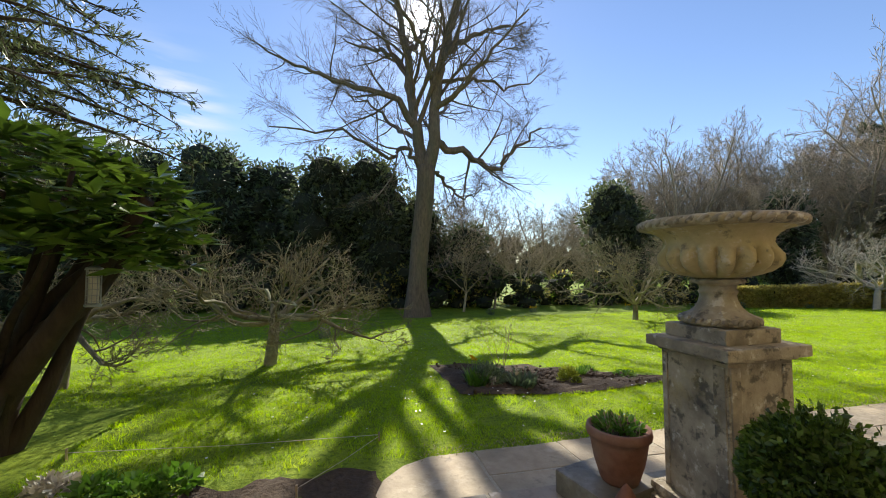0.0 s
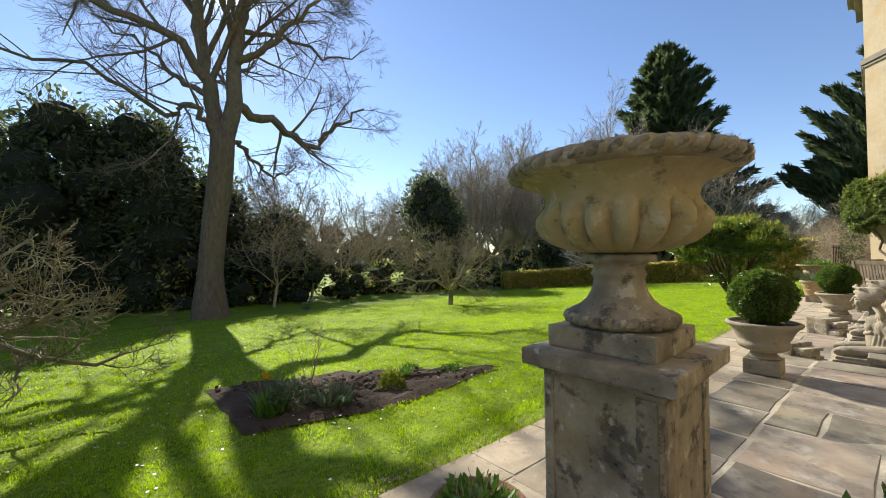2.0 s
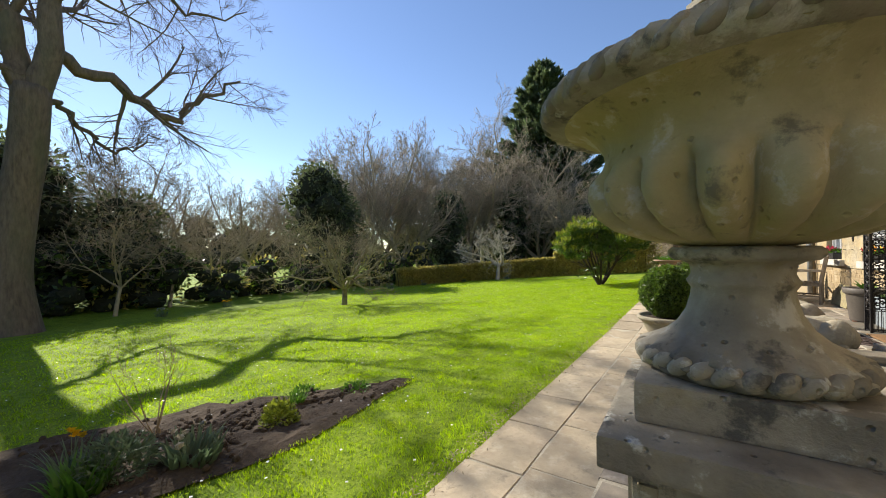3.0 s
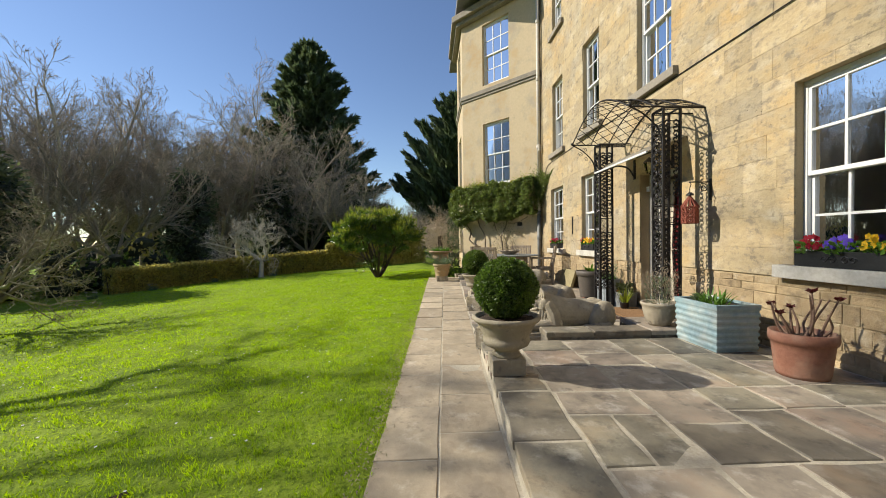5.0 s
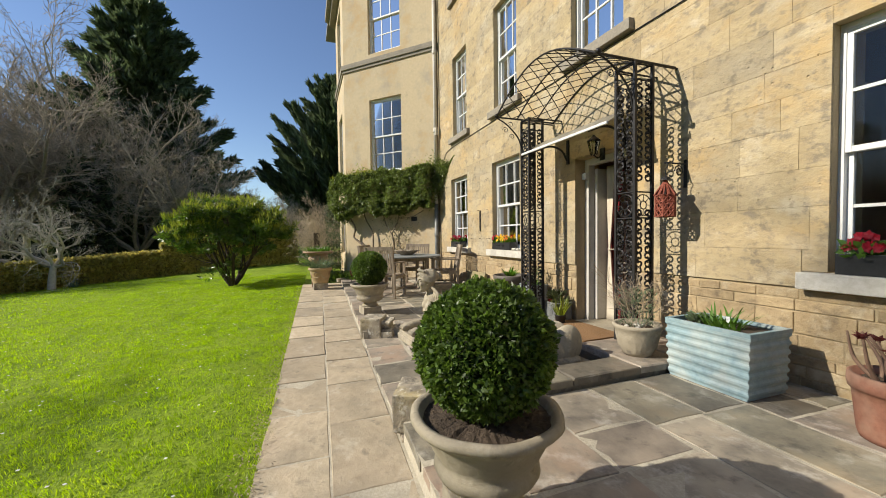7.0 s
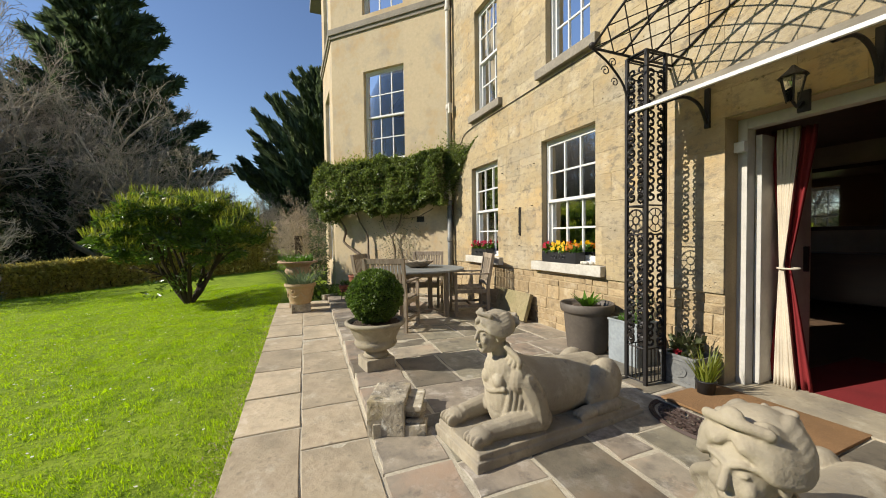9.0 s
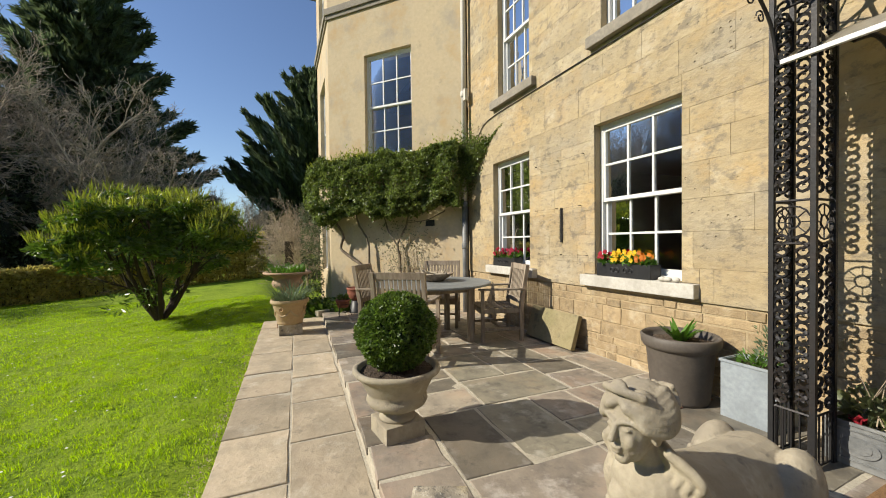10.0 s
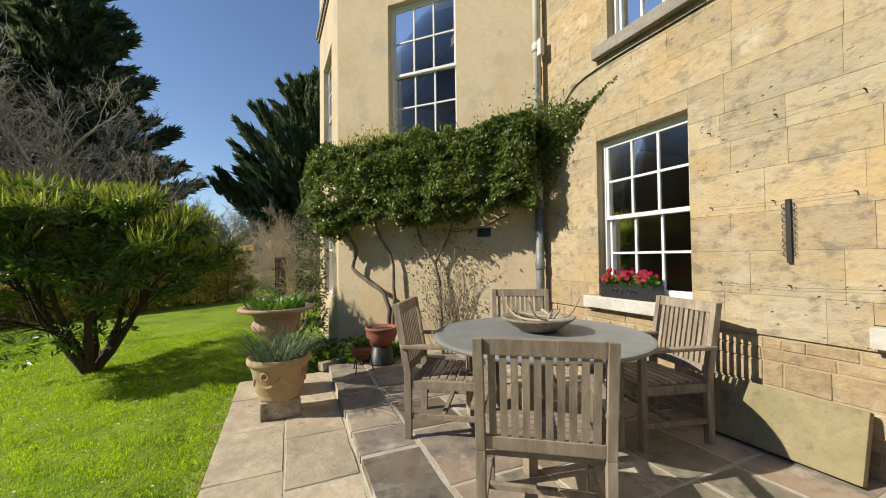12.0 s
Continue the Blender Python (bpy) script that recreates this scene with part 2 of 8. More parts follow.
M_box = mat("box_leaf", (0.125, 0.185, 0.034), (0.062, 0.105, 0.020), 0.4, 6, 3, 0.0, vary=0.5, spec=0.5, translucent=0.42)
M_climber = mat("climber_leaf", (0.17, 0.215, 0.055), (0.085, 0.115, 0.03), 0.4, 6, 3, 0.0, vary=0.5, spec=0.5, translucent=0.4)
M_privet = mat("hedge_leaf", (0.48, 0.42, 0.13), (0.31, 0.27, 0.085), 0.55, 6, 1, 0.0, vary=0.35, translucent=0.45)
M_bright = mat("yellow_green_leaf", (0.27, 0.30, 0.05), (0.16, 0.20, 0.03), 0.5, 6, 2, 0.0, vary=0.35, translucent=0.4)
M_laurel = mat("glossy_evergreen_leaf", (0.095, 0.150, 0.024), (0.050, 0.090, 0.016), 0.3, 6, 2, 0.0, vary=0.35, spec=0.6, translucent=0.42)
M_urnstone = mat("weathered_carved_stone", (0.50, 0.44, 0.33), (0.32, 0.275, 0.205), 0.95, 14, 5.0, 0.8, stain_col=(0.12, 0.105, 0.085), stain_amt=0.75, dist=0.016, pits=38, blotches=(((0.085, 0.080, 0.070), 11.0, 0.54, 0.62, 0.8), ((0.66, 0.63, 0.55), 14.0, 0.57, 0.65, 0.8), ((0.36, 0.27, 0.06), 3.0, 0.54, 0.70, 0.5)))
M_lichenstone = mat("lichened_carved_stone", (0.58, 0.49, 0.29), (0.42, 0.35, 0.20), 0.95, 14, 4.0, 0.7, stain_col=(0.40, 0.33, 0.10), stain_amt=0.6, dist=0.012, pits=38, blotches=(((0.13, 0.12, 0.095), 12.0, 0.58, 0.66, 0.7), ((0.66, 0.62, 0.52), 14.0, 0.57, 0.65, 0.7)))
M_statue = mat("pale_weathered_statue_stone", (0.400, 0.348, 0.252), (0.287, 0.244, 0.174), 0.95, 16, 4, 0.6, stain_col=(0.174, 0.152, 0.122), stain_amt=0.65, blotches=(((0.122, 0.104, 0.087), 11.0, 0.57, 0.70, 0.6), ((0.505, 0.461, 0.365), 7.0, 0.56, 0.70, 0.5)))
M_rhodo = mat("rhododendron_leaf", (0.105, 0.165, 0.028), (0.055, 0.095, 0.018), 0.3, 6, 2, 0.0, vary=0.45, spec=0.6, translucent=0.34)
M_teak = mat("silvered_teak", (0.37, 0.305, 0.225), (0.17, 0.128, 0.088), 0.85, 20, 3, 0.4, stretch=(1, 1, 0.2), vary=0.15)
M_iron = mat("black_wrought_iron", (0.016, 0.016, 0.017), (0.024, 0.022, 0.021), 0.5, 60, 8, 0.3, metal=0.2, stain_col=(0.035, 0.024, 0.018))
M_terra = mat("terracotta", (0.261, 0.117, 0.074), (0.191, 0.083, 0.052), 0.85, 30, 4, 0.25, stain_col=(0.365, 0.270, 0.191), stain_amt=0.5)
M_terra_pale = mat("pale_terracotta", (0.452, 0.313, 0.165), (0.365, 0.244, 0.122), 0.85, 30, 4, 0.25, stain_col=(0.400, 0.348, 0.244))
M_dark = mat("dim_interior_plaster", (0.50, 0.44, 0.36), (0.42, 0.37, 0.30), 0.9, 5, 1, 0.0)

# ---- tools for building ----
def mesh_ob(name, verts, faces, material, parent=None, label="", smooth=False, m=None):
    me = bpy.data.meshes.new(name)
    me.from_pydata(verts, [], faces)
    if material:
        me.materials.append(material)
    if smooth:
        me.polygons.foreach_set("use_smooth", [True] * len(me.polygons))
    ob = new(name, me)
    if parent:
        ob.parent = parent
    if m is not None:
        ob.matrix_basis = m
    if label:
        tagged(ob, label)
    return ob


def part(name, bm, material, parent=None, label="", smooth=False, m=None):
    """Links a bmesh as one mesh object under a thing or a part."""
    me = bpy.data.meshes.new(name)
    bmesh.ops.recalc_face_normals(bm, faces=bm.faces)
    bm.to_mesh(me)
    bm.free()
    if material:
        me.materials.append(material)
    if smooth:
        me.polygons.foreach_set("use_smooth", [True] * len(me.polygons))
    ob = new(name, me)
    if parent:
        ob.parent = parent
    if m is not None:
        ob.matrix_basis = m
    if label:
        tagged(ob, label)
    return ob


def thing(name, at=(0, 0, 0), rz=0.0, label="", category="", group="", kind=""):
    """An empty at a thing's base, to hold its parts."""
    ob = new(name)
    ob.empty_display_size = 0.1
    ob.matrix_basis = pose(*at, 0, 0, rz)
    return tagged(ob, label, category, group, kind)


def box(bm, x0, x1, y0, y1, z0, z1, bevel=0.0, m=None):
    r = bmesh.ops.create_cube(bm, size=1.0)
    vs = r["verts"]
    for v in vs:
        v.co = Vector((x0 + (v.co.x + 0.5) * (x1 - x0), y0 + (v.co.y + 0.5) * (y1 - y0), z0 + (v.co.z + 0.5) * (z1 - z0)))
    if bevel:
        es = list({e for v in vs for e in v.link_edges})
        r = bmesh.ops.bevel(bm, geom=es, offset=bevel, segments=2, affect="EDGES", profile=0.7)
        vs = list({v for f in r["faces"] for v in f.verts} | {v for v in vs if v.is_valid})
    if m is not None:
        bmesh.ops.transform(bm, matrix=m, verts=vs)
    return vs


def boxed(x0, x1, y0, y1, z0, z1, bevel=0.0, m=None):
    bm = bmesh.new()
    box(bm, x0, x1, y0, y1, z0, z1, bevel, m)
    return bm


def lathe(profile, seg=48, ripple=None, square=None):
    """A turned shape from (radius, height) pairs; ripple(angle, height, r) may alter the radius."""
    bm = bmesh.new()
    rings = []
    for r, z in profile:
        ring = []
        for i in range(seg):
            a = 2 * math.pi * i / seg
            rr = ripple(a, z, r) if ripple else r
            ring.append(bm.verts.new((rr * math.cos(a), rr * math.sin(a), z)))
        rings.append(ring)
    for lo, hi in zip(rings, rings[1:]):
        for i in range(seg):
            bm.faces.new((lo[i], lo[(i + 1) % seg], hi[(i + 1) % seg], hi[i]))
    bm.faces.new(rings[0][::-1])
    bm.faces.new(rings[-1])
    return bm


def tube_data(path, radii, sides, V, F):
    """Adds a tapering tube along a path to the lists V and F."""
    base = len(V)
    n = len(path)
    for i, p in enumerate(path):
        d = (path[min(i + 1, n - 1)] - path[max(i - 1, 0)])
        d = d.normalized() if d.length > 1e-9 else Vector((0, 0, 1))
        u = d.cross(Vector((0.31, 0.23, 0.92)))
        if u.length < 1e-3:
            u = d.cross(Vector((1, 0, 0)))
        u.normalize()
        w = d.cross(u)
        for k in range(sides):
            a = 2 * math.pi * k / sides
            V.append(p + (u * math.cos(a) + w * math.sin(a)) * radii[i])
    for i in range(n - 1):
        for k in range(sides):
            a, b = base + i * sides + k, base + i * sides + (k + 1) % sides
            F.append((a, b, b + sides, a + sides))
    if sides > 2:
        F.append(tuple(base + (n - 1) * sides + k for k in range(sides)))


def tube(name, pts, r, material, parent=None, sides=6, label="", m=None):
    V, F = [], []
    rr = r if isinstance(r, (list, tuple)) else [r] * len(pts)
    tube_data([Vector(p) for p in pts], rr, sides, V, F)
    return mesh_ob(name, V, F, material, parent, label, True, m)


def quads_mesh(name, centers, ups, sides_v, material, parent=None, label="", kind="", fold=0.0):
    """Many small pointed leaves at once: arrays of centre, half-length vector and half-width vector."""
    n = len(centers)
    c, u, s = (np.asarray(a, dtype=np.float64) for a in (centers, ups, sides_v))
    nrm = np.cross(u, s)
    nrm /= np.maximum(np.linalg.norm(nrm, axis=1, keepdims=True), 1e-9)
    ln = np.linalg.norm(s, axis=1, keepdims=True)
    verts = np.stack([c - u, c + s + nrm * ln * fold, c + u, c - s + nrm * ln * fold], axis=1).reshape(-1, 3)
    me = bpy.data.meshes.new(name)
    me.vertices.add(4 * n)
    me.vertices.foreach_set("co", verts.ravel())
    me.loops.add(6 * n)
    idx = np.arange(n)[:, None] * 4 + np.array([0, 1, 2, 0, 2, 3])[None, :]
    me.loops.foreach_set("vertex_index", idx.ravel().astype(np.int32))
    me.polygons.add(2 * n)
    me.polygons.foreach_set("loop_start", (np.arange(2 * n) * 3).astype(np.int32))
    me.materials.append(material)
    me.update(calc_edges=True)
    ob = new(name, me)
    if parent:
        ob.parent = parent
    if label or kind:
        tagged(ob, label, kind=kind)
    return ob


def rand_dirs(rng, n):
    v = rng.normal(size=(n, 3))
    return v / np.linalg.norm(v, axis=1, keepdims=True)


def leaves_on(rng, pts, outward, size, slim, spread=0.7):
    """Leaf axes that point outwards with some scatter."""
    n = len(pts)
    d = outward + rand_dirs(rng, n) * spread
    d /= np.maximum(np.linalg.norm(d, axis=1, keepdims=True), 1e-9)
    s = np.cross(d, rand_dirs(rng, n))
    s /= np.maximum(np.linalg.norm(s, axis=1, keepdims=True), 1e-9)
    k = size * rng.uniform(0.6, 1.25, size=(n, 1))
    return d * k, s * k * slim


def lawn_z(x, y):
    """The lawn falls gently away from the terrace."""
    return -0.05 - 0.06 * min(max(y - 2.5, 0.0), 14.0)

# ---- the ground ----
def lawn_edge(x):
    return 2.66 - 0.026 * x


def path_joint(x):
    return 2.33 - 0.037 * x


def terrace_edge(x):
    return 1.95 - 0.043 * x


PATH_Z, TERRACE_Z, LANDING_Z, EAST_Z, STEP_Z = -0.05, 0.085, -0.025, 0.07, 0.17


def landing_z(y):
    """The landing rises towards the door."""
    return LANDING_Z + 0.03 * (1.6 - y)


def path_z(x):
    """The path rises a little towards the bay."""
    return PATH_Z + 0.05 * min(max((x - 7.0) / 5.0, 0.0), 1.0)



def build_ground():
    xs = np.concatenate([np.linspace(-1500, -40, 8), np.linspace(-30, 45, 151), np.linspace(60, 1500, 8)])
    ys = np.concatenate([np.linspace(-1500, -20, 6), np.linspace(-12, 30, 127), np.linspace(45, 1500, 8)])
    V, F = [], []
    for y in ys:
        for x in xs:
            z = lawn_z(x, y)
            d = max(abs(x - 8) - 30, abs(y - 8) - 22, 0)
            if y > 2.9:
                z += 0.025 * noise.noise((x * 0.5, y * 0.5, 0)) + 0.012 * noise.noise((x * 1.7, y * 1.7, 3))
            elif y < 2.55 and x > 0.4:
                z -= 0.12
            V.append((x, y, z - min(d, 40) * 0.01))
    w = len(xs)
    for j in range(len(ys) - 1):
        for i in range(w - 1):
            a = j * w + i
            F.append((a, a + 1, a + w + 1, a + w))
    ob = mesh_ob("ground", V, F, M_turf, smooth=True)
    tagged(ob, "sunlit mown green lawn falling gently away", "lawn", kind="structure")


build_ground()


# ---- the house ----
WALL_Y = -1.16
MAIN = pose(-6, WALL_Y, 0)
BAY_U = math.degrees(math.atan2(2.10, 2.26))
BAY_LEN = math.hypot(2.10, 2.26)
BAY_A = pose(13.32, -1.10, 0, 0, 0, BAY_U)
BAY_B = pose(15.58, 1.00, 0)
BAY_C = pose(18.0, 1.00, 0, 0, 0, -BAY_U)

MAIN_OPEN = [(10.38, 11.36, 0.92, 2.60), (12.95, 13.95, 0.02, 2.19), (15.32, 16.30, 0.95, 2.57), (17.47, 18.43, 0.95, 2.56),
             (13.15, 14.03, 3.52, 5.40), (15.40, 16.20, 3.52, 5.38), (17.46, 18.26, 3.52, 5.36), (17.50, 18.24, 6.70, 8.20)]
BAY_OPEN = [(1.08, 2.16, 3.05, 5.13), (1.08, 2.16, 6.42, 8.45)]
BAYB_OPEN = [(0.65, 1.75, 0.70, 2.35), (0.65, 1.75, 3.05, 5.13), (0.65, 1.75, 6.42, 8.45)]


def wall_panel(name, m, length, z0, z1, openings, label, thick=0.40, front=-0.02, material=None):
    """A wall along its own x with its outside towards +y, and openings right through it."""
    us = sorted({0.0, length, *(v for o in openings for v in o[:2])})
    zs = sorted({z0, z1, *(v for o in openings for v in o[2:])})
    bm = bmesh.new()
    for a, b in zip(us, us[1:]):
        run = None
        for c, d in zip(zs, zs[1:]):
            hole = any(o[0] < (a + b) / 2 < o[1] and o[2] < (c + d) / 2 < o[3] for o in openings)
            if hole:
                if run:
                    box(bm, a, b, -thick, front, *run)
                run = None
            else:
                run = (run[0], d) if run else (c, d)
        if run:
            box(bm, a, b, -thick, front, *run)
    return tagged(part(name, bm, material or M_joint, m=m), label, "wall", kind="structure")


wall_main = wall_panel("wall_garden_front", MAIN, 19.32, -0.3, 9.2, MAIN_OPEN, "honey-coloured ashlar stone garden front of the house")
wall_bay = wall_panel("wall_bay", BAY_A, BAY_LEN, -0.3, 9.2, BAY_OPEN, "smooth honey stone wall of the canted bay", front=0.0, material=M_render)
wall_bay_b = wall_panel("wall_bay_front", BAY_B, 2.42, -0.3, 9.2, BAYB_OPEN, "smooth honey stone front of the canted bay", front=0.0, material=M_render)
wall_bay_c = wall_panel("wall_bay_side", BAY_C, BAY_LEN, -0.3, 9.2, [], "smooth honey stone side of the canted bay", front=0.0, material=M_render)

# the rest of the shell, which closes the rooms
shell = boxed(-6, 20.3, -7.0, -6.7, -0.3, 9.2)
box(shell, -6.3, -6, -7.0, WALL_Y - 0.42, -0.3, 9.2)
box(shell, 20.3, 20.6, -7.0, -1.2, -0.3, 9.2)
tagged(part("wall_back", shell, M_dark), "plain plastered back walls of the rooms", "wall", kind="structure")
inner = boxed(-5.9, 20.2, -6.69, -1.58, -0.02, 0.05)
box(inner, -5.9, 20.2, -6.69, -1.58, 2.78, 3.0)
box(inner, -5.9, 20.2, -6.69, -1.58, 5.9, 6.1)
tagged(part("floor_inside", inner, mat("brown_floorboards", (0.16, 0.10, 0.06), (0.10, 0.06, 0.04), 0.5, 12, 2, 0.1)), "dim brown floors inside the rooms", "floor", kind="structure")
for i, px in enumerate((2.2, 6.1, 13.0)):
    tagged(part("wall_partition_%d" % (i + 1), boxed(px, px + 0.12, -6.69, -1.57, 0.055, 2.77), M_dark), "plain plastered partition between rooms", "wall", kind="structure")
rf = boxed(-6.4, 20.7, -7.1, -0.98, 9.2, 9.42)
box(rf, 13.4, 20.2, -1.0, 1.2, 9.2, 9.42)
tagged(part("roof", rf, mat("grey_lead_roof", (0.2, 0.2, 0.21), rough=0.6)), "flat grey leaded roof behind the cornice", "roof", kind="structure")


def sash_window(name, m, o, label, cols=3, rows=4, sill=True, grey=False, reveal=0.09):
    """A white sliding sash set back in its opening: two sashes, glazing bars, single panes and a stone sill."""
    u0, u1, z0, z1 = o
    w = thing(name, label=label, category="window", kind="structure")
    w.matrix_basis = m
    bm = bmesh.new()
    f = 0.032
    y0, y1 = -reveal - 0.09, -reveal
    box(bm, u0, u0 + f, y0, y1, z0, z1, 0.004)
    box(bm, u1 - f, u1, y0, y1, z0, z1, 0.004)
    box(bm, u0 + f, u1 - f, y0, y1, z1 - f * 1.2, z1, 0.004)
    box(bm, u0 + f, u1 - f, y0, y1, z0, z0 + f, 0.004)
    part("window_frame", bm, M_white, w)
    a, b, lo, hi = u0 + f, u1 - f, z0 + f, z1 - f * 1.2
    mid = (lo + hi) / 2
    half = rows // 2
    for k, (c, d, yb) in enumerate(((lo, mid + 0.02, -reveal - 0.075), (mid - 0.02, hi, -reveal - 0.040))):
        st = 0.032
        bm = bmesh.new()
        box(bm, a, a + st, yb, yb + 0.032, c, d, 0.003)
        box(bm, b - st, b, yb, yb + 0.032, c, d, 0.003)
        box(bm, a + st, b - st, yb, yb + 0.032, c, c + (0.06 if k == 0 else 0.04), 0.003)
        box(bm, a + st, b - st, yb, yb + 0.032, d - 0.04, d, 0.003)
        sash = part("sash", bm, M_white, w)
        ia, ib, ic, idd = a + st, b - st, c + (0.06 if k == 0 else 0.04), d - 0.04
        for i in range(1, cols):
            x = ia + (ib - ia) * i / cols
            part("glazing_bar", boxed(x - 0.011, x + 0.011, yb + 0.003, yb + 0.029, ic, idd), M_white, sash)
        for j in range(1, half):
            z = ic + (idd - ic) * j / half
            part("glazing_bar", boxed(ia, ib, yb + 0.005, yb + 0.027, z - 0.011, z + 0.011), M_white, sash)
        for i in range(cols):
            for j in range(half):
                xa, xb = ia + (ib - ia) * i / cols, ia + (ib - ia) * (i + 1) / cols
                za, zb = ic + (idd - ic) * j / half, ic + (idd - ic) * (j + 1) / half
                t = random.uniform(-0.004, 0.004)
                V = [(xa, yb + 0.014 + t, za), (xb, yb + 0.014 - t, za), (xb, yb + 0.014 - t, zb), (xa, yb + 0.014 + t, zb)]
                p = mesh_ob("pane", V, [(0, 1, 2, 3)], M_glass, sash)
                p.visible_shadow = False
    if sill:
        s = boxed(u0 - 0.15, u1 + 0.15, -reveal - 0.05, 0.075, z0 - 0.125, z0 - 0.004, 0.012)
        part("window_sill", s, M_sillgrey if grey else M_sill, w, "weathered grey stone sill" if grey else "white-painted stone sill")
    return w


for i, o in enumerate(MAIN_OPEN):
    if i == 1:
        continue
    sash_window("window_%d" % (len([k for k in range(i + 1) if k != 1])), MAIN, o,
                "white-painted sash window with small panes in stone wall", grey=i > 3)
for i, o in enumerate(BAY_OPEN):
    sash_window("window_%d" % (8 + i), BAY_A, o, "tall white sash window in the canted bay", sill=False)
for i, o in enumerate(BAYB_OPEN):
    sash_window("window_%d" % (10 + i), BAY_B, o, "white sash window in the front of the bay", sill=False)

# string course and cornice of the bay
for m, ln, nm in ((BAY_A, BAY_LEN, "a"), (BAY_B, 2.42, "b"), (BAY_C, BAY_LEN, "c")):
    bm = boxed(-0.03, ln + 0.05, 0.0, 0.07, 6.14, 6.28, 0.015)
    box(bm, -0.03, ln + 0.04, 0.0, 0.035, 6.06, 6.14, 0.008)
    tagged(part("trim_string_course", bm, M_sillgrey, m=m), "grey weathered stone string course round the bay", "moulding", kind="structure")
    bm = boxed(-0.05, ln + 0.16, 0.0, 0.34, 8.86, 9.06, 0.02)
    box(bm, -0.04, ln + 0.10, 0.0, 0.20, 8.72, 8.86, 0.02)
    tagged(part("trim_cornice", bm, M_sillgrey, m=m), "dark weathered projecting stone cornice", "cornice", kind="structure")

# ---- trees ----
TWIG = [0.0042]                                    # the thinnest twig drawn, in metres


def branch(rng, V, F, start, d, length, r, level, spec):
    """One limb with its side branches. spec: per level (count, length ratio, angle, wobble, lift, sides, segments)."""
    count, ratio, ang, wob, lift, sides, seg = spec[min(level, len(spec) - 1)]
    pts, d = [start], d.normalized()
    for i in range(seg):
        d = (d + Vector(rng.normal(0, wob, 3)) + Vector((0, 0, lift))).normalized()
        pts.append(pts[-1] + d * (length / seg))
    radii = [max(r * (1 - 0.72 * i / seg), TWIG[0]) for i in range(seg + 1)]
    tube_data(pts, radii, sides, V, F)
    if level < len(spec) - 1:
        sub_branches(rng, V, F, pts, radii, length, level, spec)


def sub_branches(rng, V, F, pts, radii, length, level, spec, lo=0.22):
    count, ratio, ang, wob, lift, sides, seg = spec[level]
    n = len(pts) - 1
    for c in range(count):
        t = lo + (1.0 - lo) * (c + rng.uniform(0.1, 0.9)) / count
        i = min(int(t * n), n - 1)
        p = pts[i].lerp(pts[i + 1], t * n - i)
        ax = (pts[i + 1] - pts[i]).normalized()
        side = ax.cross(Vector(rng.normal(0, 1, 3)))
        if side.length < 1e-3:
            continue
        side.normalize()
        a = ang * rng.uniform(0.7, 1.25)
        d = ax * math.cos(a) + side * math.sin(a)
        branch(rng, V, F, p, d, length * ratio * rng.uniform(0.65, 1.2) * (1.15 - 0.5 * t), radii[i] * 0.46, level + 1, spec)


def spline(pts, n):
    """Catmull-Rom through guide points."""
    P = [Vector(p) for p in pts]
    P = [P[0] * 2 - P[1]] + P + [P[-1] * 2 - P[-2]]
    out = []
    for k in range(1, len(P) - 2):
        for i in range(n):
            t = i / n
            a, b, c, d = P[k - 1:k + 3]
            out.append(0.5 * ((2 * b) + (c - a) * t + (2 * a - 5 * b + 4 * c - d) * t * t + (3 * b - a - 3 * c + d) * t ** 3))
    out.append(P[-2])
    return out


